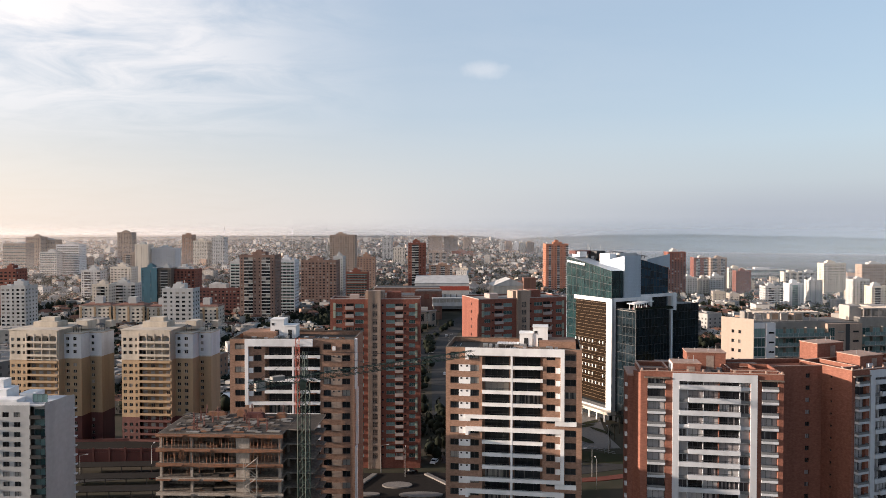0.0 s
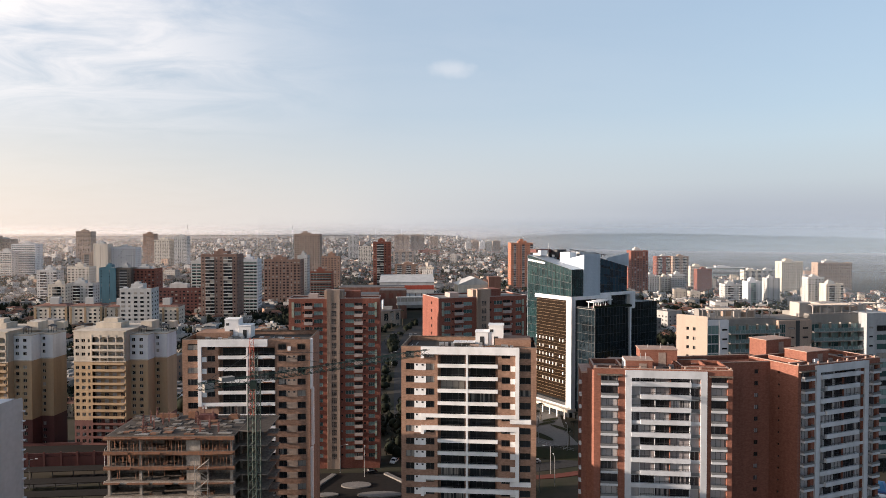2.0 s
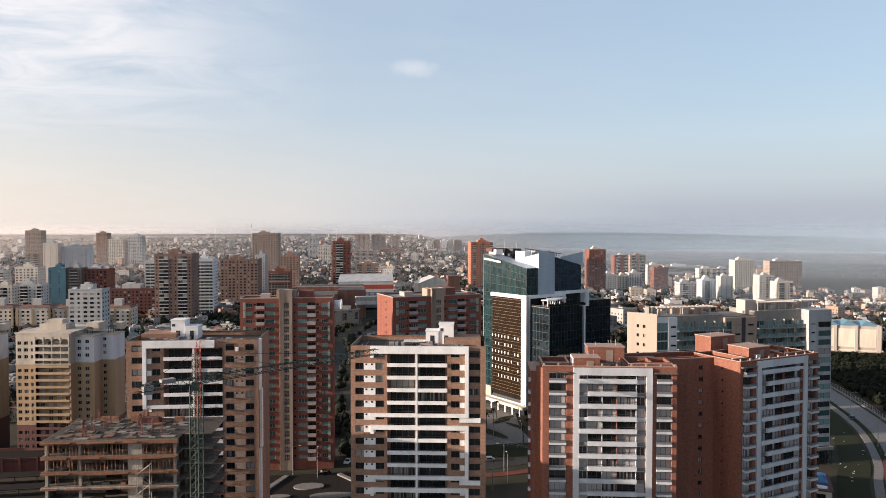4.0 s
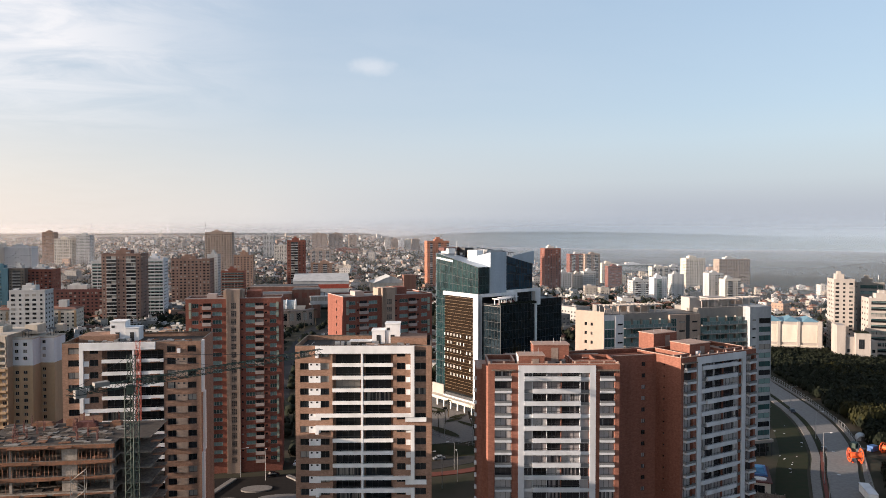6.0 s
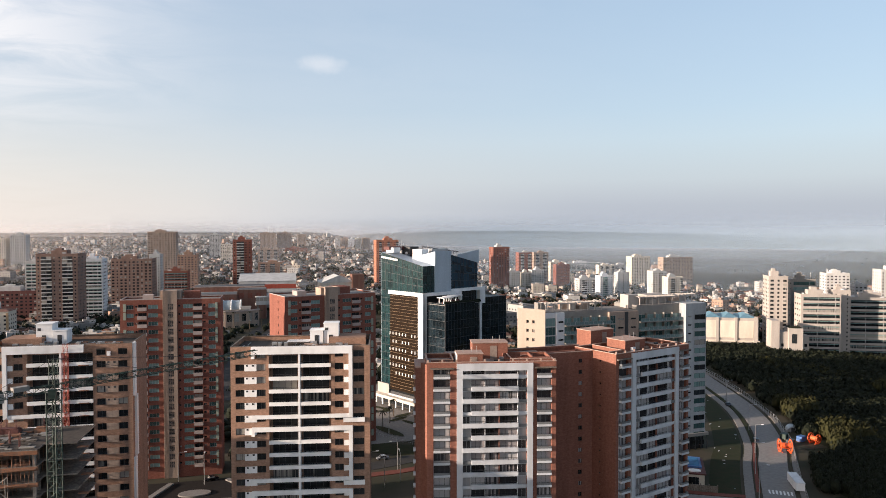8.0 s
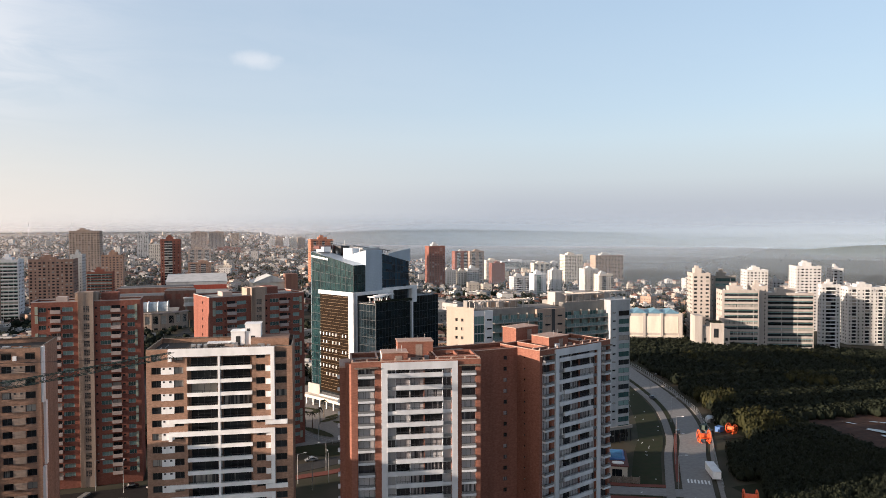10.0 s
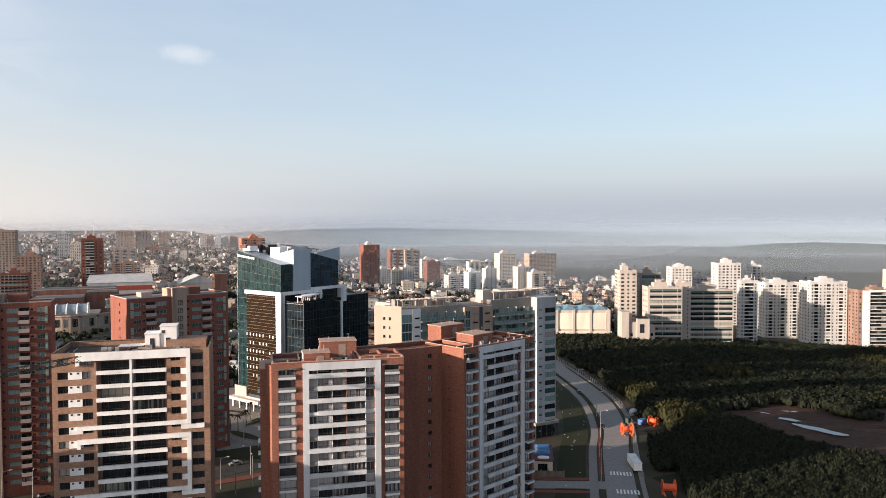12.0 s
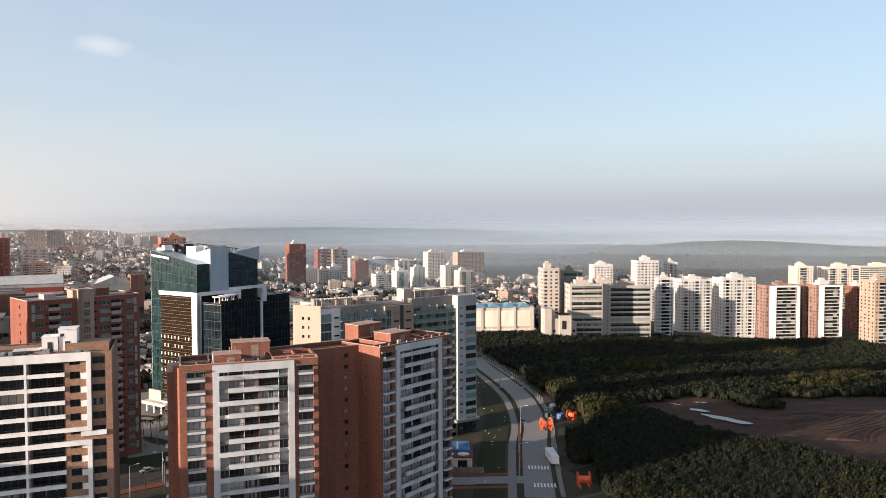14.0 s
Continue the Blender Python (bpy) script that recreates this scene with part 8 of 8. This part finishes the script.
def podium():
    t = thing("parking_podium", -132, 232, 3, "low maroon parking podium with a parapet wall", "podium")
    part("podium_wall", boxed((0, 60, 0, 12, 0, 4.6)), MAROON, t)
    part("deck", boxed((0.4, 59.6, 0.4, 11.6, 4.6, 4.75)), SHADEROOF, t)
    part("parapet", boxed((0, 60, 0, 0.35, 4.75, 5.7), (0, 60, 11.6, 12, 4.75, 5.7)), MAROON, t)
    for k in range(12):
        part("pilaster", boxed((k * 5.2, k * 5.2 + 0.6, -0.3, -0.003, 0, 6.2)), MAROON, t)
    for k in range(3):
        s = thing("parking_shed", -128, 222 - k * 11, 3, "long low grey parking shed in shade", "shed", "parking sheds")
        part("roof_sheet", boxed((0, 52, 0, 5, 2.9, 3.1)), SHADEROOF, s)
        for q in range(9):
            part("post", boxed((q * 6.2 + 0.5, q * 6.2 + 0.7, 0.3, 0.5, 0, 2.9)), DARK, s)
    for x, y, w, d, h, ang in ((-66, 268, 22, 16, 9, 10), (-72, 310, 30, 18, 7, 5), (-96, 300, 16, 14, 6, 12)):
        b = thing("warehouse", x, y, ang, "low warehouse with pale blue sheet roof", "warehouse", "low warehouses")
        part("warehouse_wall", boxed((0, w, 0, d, 0, h)), PALE, b)
        g = Geo()
        g.face(((-0.6, -0.6, h), (w + 0.6, -0.6, h), (w + 0.6, d / 2, h + 1.8), (-0.6, d / 2, h + 1.8)))
        g.face(((-0.6, d / 2, h + 1.8), (w + 0.6, d / 2, h + 1.8), (w + 0.6, d + 0.6, h), (-0.6, d + 0.6, h)))
        part("sheet_roof", g, SILVER, b)
        for k in range(int(w / 5)):
            part("window", window_mesh(2.6, 2.4, GLASS, DARK, 1), None, b, "", at(1 + k * 5, -0.12, 2))


def pool_house():
    t = thing("pool_house", 120.2, 193, -29, "white clubhouse with a blue rooftop pool", "clubhouse")
    t.matrix_world = t.matrix_world @ Matrix.Diagonal((1, 1.3, 1, 1))
    part("house_wall", boxed((0, 16, 0, 11, 0, 4.0)), CREAM, t)
    part("terrace", boxed((-0.4, 16.4, -0.5, 11.4, 4.0, 4.4)), MAROON, t)
    part("pool_rim", boxed((4, 15.5, 3.4, 10.8, 4.4, 4.9)), BLUE, t)
    part("pool_water", boxed((4.6, 14.9, 4.0, 10.2, 4.9, 4.93)), POOL, t, "still blue pool water")
    for a, r in ((3.0, 1.4), (8.2, 1.9), (13.2, 1.8)):
        g = Geo()
        pts = [(a + r * math.cos(6.283 * k / 18), 1.2 + 0.8 * math.sin(6.283 * k / 18)) for k in range(18)]
        for k in range(18):
            p, q = pts[k], pts[(k + 1) % 18]
            g.face(((*p, 4.4), (*q, 4.4), (*q, 4.8), (*p, 4.8)))
        g.face([(*p, 4.8) for p in pts])
        part("round_planter", g, WHITE, t)
    for k in range(3):
        part("window", window_mesh(3.0, 2.3, GLASS, DARK, 2), None, t, "", at(1.4 + k * 5.0, -0.12, 0.8))
    w = thing("garden_wall", 119, 190, -29, "low concrete garden wall with pillars", "wall")
    w.matrix_world = w.matrix_world @ Matrix.Diagonal((0.56, 1, 1, 1))
    part("wall_run", boxed((0, 34, 0, 0.3, 0, 1.9)), CONC, w)
    for k in range(9):
        part("pillar", boxed((k * 4.2, k * 4.2 + 0.5, -0.1, 0.4, 0, 2.3)), CONC, w)


def plaza():
    t = thing("sunken_plaza", -30, 200, 0, "dark paved plaza with pale oval garden beds", "plaza")
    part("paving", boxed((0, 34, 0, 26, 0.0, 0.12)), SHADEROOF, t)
    for x, y, a, b in ((16, 14.5, 4.6, 2.6), (23.5, 6.5, 6.5, 2.2), (8, 7, 3.4, 1.4)):
        g = Geo()
        pts = [(x + a * math.cos(6.283 * k / 28), y + b * math.sin(6.283 * k / 28)) for k in range(28)]
        for k in range(28):
            p, q = pts[k], pts[(k + 1) % 28]
            g.face(((*p, 0.1), (*q, 0.1), (*q, 0.5), (*p, 0.5)))
        g.face([(*p, 0.5) for p in pts])
        part("oval_bed", g, PAVING, t)
    for pts in (((0, 2), (9, 24), (7.5, 24.5), (-1.5, 3)), ((24, 24), (33, 12), (34, 13), (25, 25))):
        g = Geo()
        g.face([(*p, 0.6) for p in pts])
        for k in range(4):
            p, q = pts[k], pts[(k + 1) % 4]
            g.face(((*p, 0), (*q, 0), (*q, 0.6), (*p, 0.6)))
        part("ramp_wall", g, PAVING, t)


# ---------------------------------------------------------------- street things
def cable_reel(x, y, ang, r, tilt=0):
    t = thing("cable_reel", x, y, ang, "bright orange steel cable reel on the verge", "cable reel", "orange reels", land(x, y))
    for s in (0, 1.6 * r):
        g = Geo()
        n = 20
        for k in range(n):
            a, b = 6.283 * k / n, 6.283 * (k + 1) / n
            for r0, r1 in ((0.35 * r, 0.42 * r), (0.82 * r, r)):
                p = [(q * math.cos(c), q * math.sin(c) + r) for q, c in ((r0, a), (r1, a), (r1, b), (r0, b))]
                g.face([(u, s, v) for u, v in p])
                g.face([(u, s + 0.16, v) for u, v in reversed(p)])
            g.face(((r * math.cos(a), s, r * math.sin(a) + r), (r * math.cos(a), s + 0.16, r * math.sin(a) + r), (r * math.cos(b), s + 0.16, r * math.sin(b) + r), (r * math.cos(b), s, r * math.sin(b) + r)))
        for k in range(6):
            a = 6.283 * k / 6
            g.tube((0.4 * r * math.cos(a), s + 0.08, 0.4 * r * math.sin(a) + r), (0.9 * r * math.cos(a), s + 0.08, 0.9 * r * math.sin(a) + r), 0.1, 0, 5)
        part("flange", g, ORANGE, t)
    g = Geo()
    g.tube((0, 0.1, r), (0, 1.6 * r, r), 0.45 * r, 0, 16)
    part("drum", g, ORANGE, t)
    part("cradle", boxed((-r * 0.8, r * 0.8, 0.2, 0.5, 0, 0.35), (-r * 0.8, r * 0.8, 1.3 * r, 1.3 * r + 0.3, 0, 0.35)), ORANGE, t)


def street_lamp(x, y, ang, h=10.0):
    t = thing("street_lamp", x, y, ang, "grey steel street lamp beside the road", "street lamp", "street lamps", land(x, y))
    g = Geo()
    g.tube((0, 0, 0), (0, 0, h * 0.6), 0.11, 0, 6)
    g.tube((0, 0, h * 0.6), (0, 0, h), 0.08, 0, 6)
    part("pole", g, STEEL, t)
    g = Geo()
    g.tube((0, 0, h), (1.9, 0, h + 0.35), 0.05, 0, 5)
    part("arm", g, STEEL, t)
    part("lamp_head", boxed((1.8, 2.6, -0.16, 0.16, h + 0.28, h + 0.42)), PALE, t)


def car_parts(x, y, ang, paint, label):
    t = thing("car", x, y, ang, label, "car", "parked cars", land(x, y) + 0.08)
    g = Geo()
    side = ((0, 0.35), (0.05, 0.75), (0.9, 0.86), (1.5, 1.38), (2.9, 1.42), (3.6, 0.92), (4.2, 0.8), (4.25, 0.35))
    for k in range(len(side)):
        p, q = side[k], side[(k + 1) % len(side)]
        g.face(((p[0], 0, p[1]), (q[0], 0, q[1]), (q[0], 1.75, q[1]), (p[0], 1.75, p[1])))
    g.face([(p[0], 0, p[1]) for p in reversed(side)])
    g.face([(p[0], 1.75, p[1]) for p in side])
    part("body", g, paint, t)
    g = Geo()
    for y0 in (-0.01, 1.76):
        g.face(((1.15, y0, 0.92), (3.4, y0, 0.95), (2.8, y0, 1.34), (1.55, y0, 1.32)))
    g.face(((0.98, 0.12, 0.95), (0.98, 1.63, 0.95), (1.46, 1.6, 1.37), (1.46, 0.15, 1.37)))
    part("car_windows", g, GLASS, t)
    for a in (0.8, 3.4):
        for b in (0.0, 1.6):
            g = Geo()
            g.tube((a, b - 0.03, 0.32), (a, b + 0.18, 0.32), 0.32, 0, 12)
            for s in (b - 0.03, b + 0.18):
                g.face([(a + 0.32 * math.cos(6.283 * k / 12), s, 0.32 + 0.32 * math.sin(6.283 * k / 12)) for k in range(12)])
            part("wheel", g, DARK, t)


def palm(x, y, h):
    t = thing("palm_tree", x, y, 0, "slender palm tree in the paved forecourt", "palm", "palms", land(x, y))
    g = Geo()
    for k in range(5):
        g.tube((0.1 * math.sin(k), 0, h * k / 5), (0.1 * math.sin(k + 1), 0, h * (k + 1) / 5), 0.2 - 0.02 * k, 0, 6)
    part("trunk", g, BARK, t)
    g = Geo()
    rnd = random.Random(int(x * 10))
    for k in range(15):
        a = 6.283 * k / 15 + rnd.uniform(-0.2, 0.2)
        up = rnd.uniform(0.2, 1.2)
        prev = None
        for s in range(6):
            u = s / 5
            r, z = 1.9 * u, h + up * u * 1.2 - 1.7 * u * u
            w = 0.3 * (1 - u) + 0.05
            c = Vector((r * math.cos(a), r * math.sin(a), z))
            sd = Vector((-math.sin(a), math.cos(a), 0)) * w
            if prev:
                g.face((prev[0], prev[1], c + sd, c - sd))
            prev = (c - sd, c + sd)
    part("crown", g, LEAF, t)


def mast(x, y, base, top):
    t = thing("radio_mast", x, y, 0, "thin lattice radio mast above the town", "radio mast", "radio masts", base)
    g = Geo()
    h = top - base
    for k in range(3):
        a = 6.283 * k / 3
        g.tube((1.6 * math.cos(a), 1.6 * math.sin(a), 0), (0.3 * math.cos(a), 0.3 * math.sin(a), h), 0.28, 0, 4)
    for k in range(int(h / 5)):
        f = 1.6 - 1.3 * k * 5 / h
        for q in range(3):
            a, b = 6.283 * q / 3, 6.283 * (q + 1) / 3
            g.tube((f * math.cos(a), f * math.sin(a), k * 5), (f * math.cos(b), f * math.sin(b), k * 5 + 4), 0.12, 0, 3)
    part("lattice", g, STEEL, t)


sand_mall()
brick_mall()
podium()
pool_house()
plaza()
for x, y, ang, r in ((183.0, 208.5, 70, 2.3), (199.0, 214.0, 15, 1.8), (157.2, 156.2, 60, 2.2)):
    cable_reel(x, y, ang, r)
for k in range(6, 56, 7):
    a, b = avenue[k], avenue[k + 1]
    d = (b - a).normalized()
    street_lamp(a.x - d.y * 5.6, a.y + d.x * 5.6, math.degrees(math.atan2(-d.x, d.y)))
for x, y, ang in ((49.5, 255.2, 90), (47.3, 222.2, 180), (40.9, 207, 90), (37.4, 213.4, 0), (46.4, 211.4, 90), (58, 246, 90), (-20, 226, 0), (-34, 205, 0), (-12, 222, 90), (-94, 226, 90), (-112, 216, 0), (-80, 242, 90), (2, 330, 0), (-8, 400, 0), (4, 470, 0)):
    street_lamp(x, y, ang, 9.0)
BLACKPAINT, GREYPAINT = material("black_car_paint", (0.015, 0.015, 0.017), 0.25), material("grey_car_paint", (0.25, 0.26, 0.27), 0.3)
WHITEPAINT, REDPAINT = material("white_car_paint", (0.75, 0.75, 0.74), 0.3), material("red_car_paint", (0.35, 0.03, 0.02), 0.3)
for x, y, ang, paint, label in (
    (217.5, 320, 78, BLACKPAINT, "black parked car beside the avenue"), (201.5, 268, 68, BLACKPAINT, "black parked car beside the avenue"),
    (178.5, 219, 58, BLACKPAINT, "black parked car beside the avenue"),
    (120, 184, -10, GREYPAINT, "grey car on the cross street"),
    (-2.8, 233.5, 70, WHITEPAINT, "white car in the tower's yard"), (-12, 224, 20, BLACKPAINT, "black car in the tower's yard"),
    (42, 232, 5, GREYPAINT, "grey car on the street between towers"), (70, 240, 30, WHITEPAINT, "white car on the street between towers"),
    (2, 380, 90, WHITEPAINT, "white car on the boulevard"), (5, 450, 90, REDPAINT, "red car on the boulevard"), (3, 520, 80, GREYPAINT, "grey car on the boulevard"),
    (18, 600, 62, WHITEPAINT, "white car on the boulevard"), (-18, 430, 92, BLACKPAINT, "black car on the boulevard"), (-92, 219, 12, REDPAINT, "red car below the ochre towers")):
    car_parts(x, y, ang, paint, label)
for k, (x, y, h) in enumerate(((44, 262, 6), (49, 268, 7), (53, 276, 6.5), (47, 274, 6), (56, 286, 7), (60, 252, 6), (36, 250, 6.5), (64, 262, 6), (68, 270, 7), (-24, 556, 14), (-12, 548, 15), (-4, 566, 14))):
    palm(x, y, h)
for x, y, top in ((-106, 2210, 90), (-362, 2200, 96), (-480, 2250, 92), (-690, 2230, 95), (-30, 2600, 86)):
    mast(x, y, land(x, y), top)
tr = thing("site_trailer", 160.4, 174.8, 65, "long white site trailer at the wood's edge", "trailer")
part("trailer_body", boxed((0, 9.5, 0, 2.5, 0.6, 2.9)), WHITE, tr)
part("trailer_roof", boxed((-0.1, 9.6, -0.1, 2.6, 2.9, 3.0)), PALE, tr)
for a in (1.2, 7.4):
    for b in (0.1, 2.1):
        g = Geo()
        g.tube((a, b, 0.4), (a, b + 0.3, 0.4), 0.4, 0, 12)
        part("wheel", g, DARK, tr)
for k in range(3):
    part("window", window_mesh(1.2, 0.8, GLASS, DARK, 1), None, tr, "", at(1.4 + k * 2.8, -0.09, 1.5))
hut = thing("site_hut", 199, 230, -30, "grey arched site hut at the wood's edge", "hut")
g = Geo()
for k in range(10):
    a0, a1 = math.pi * k / 10, math.pi * (k + 1) / 10
    g.face(((2 - 2 * math.cos(a0), 0, 2 * math.sin(a0)), (2 - 2 * math.cos(a1), 0, 2 * math.sin(a1)), (2 - 2 * math.cos(a1), 5, 2 * math.sin(a1)), (2 - 2 * math.cos(a0), 5, 2 * math.sin(a0))))
g.face([(2 - 2 * math.cos(math.pi * k / 10), 0, 2 * math.sin(math.pi * k / 10)) for k in range(11)])
part("arched_shell", g, STEEL, hut)
part("door", boxed((1.4, 2.6, -0.06, -0.004, 0, 1.6)), DARK, hut)
for x, y, ang, m, label in ((191, 221, 28, GREENSTEEL, "dark green steel crate beside the cable reels"), (188, 214, 30, DARK, "dark steel crate beside the cable reels"), (194.5, 217, 20, BLUE, "blue steel crate beside the cable reels")):
    c = thing("crate", x, y, ang, label, "crate", "site crates", land(x, y))
    part("crate_box", boxed((0, 3.0, 0, 2.0, 0.15, 1.9)), m, c)
    part("lid", boxed((-0.06, 3.06, -0.06, 2.06, 1.9, 2.02)), m, c)
    for q in (0.2, 2.6):
        part("skid", boxed((q, q + 0.2, 0, 2.0, 0, 0.15)), FORM, c)


def fence(pts, label, high=2.0):
    """A run of thin posts with two rails."""
    t = thing("site_fence", 0, 0, 0, label, "fence", "wire fences")
    for (x0, y0), (x1, y1) in zip(pts, pts[1:]):
        n = max(1, int(math.hypot(x1 - x0, y1 - y0) / 3.0))
        for k in range(n):
            x, y = x0 + (x1 - x0) * k / n, y0 + (y1 - y0) * k / n
            part("post", boxed((-0.06, 0.06, -0.06, 0.06, 0, high)), STEEL, t, "", at(x, y, land(x, y)))
        g = Geo()
        for z in (high * 0.5, high - 0.1):
            g.tube((x0, y0, land(x0, y0) + z), (x1, y1, land(x1, y1) + z), 0.04, 0, 4)
        part("rail", g, STEEL, t)


fence([(a.x + 6.6, a.y - 3.0) for a in avenue[6:50:6]], "thin wire fence along the wood's edge")
fence([(43.4, 266.7), (48, 258), (53.8, 249.6), (60, 244)], "low dark railing below the forecourt", 1.3)
rnd = random.Random(77)
scrap = Geo()
for k in range(26):
    i = rnd.randrange(4, 44)
    a = avenue[i]
    x, y = a.x - 13.5 + rnd.uniform(-3.5, 3.5), a.y + 6 + rnd.uniform(-3, 3)
    scrap.m = at(x, y, land(x, y) + 0.1, rnd.uniform(0, 180))
    scrap.box(0, rnd.uniform(0.2, 0.8), 0, rnd.uniform(0.15, 0.4), 0, 0.1)
tagged(new("verge_litter", scrap.mesh("verge_litter", PALE)), "pale litter and rubble scattered on the grass verge", "litter", kind="stuff")
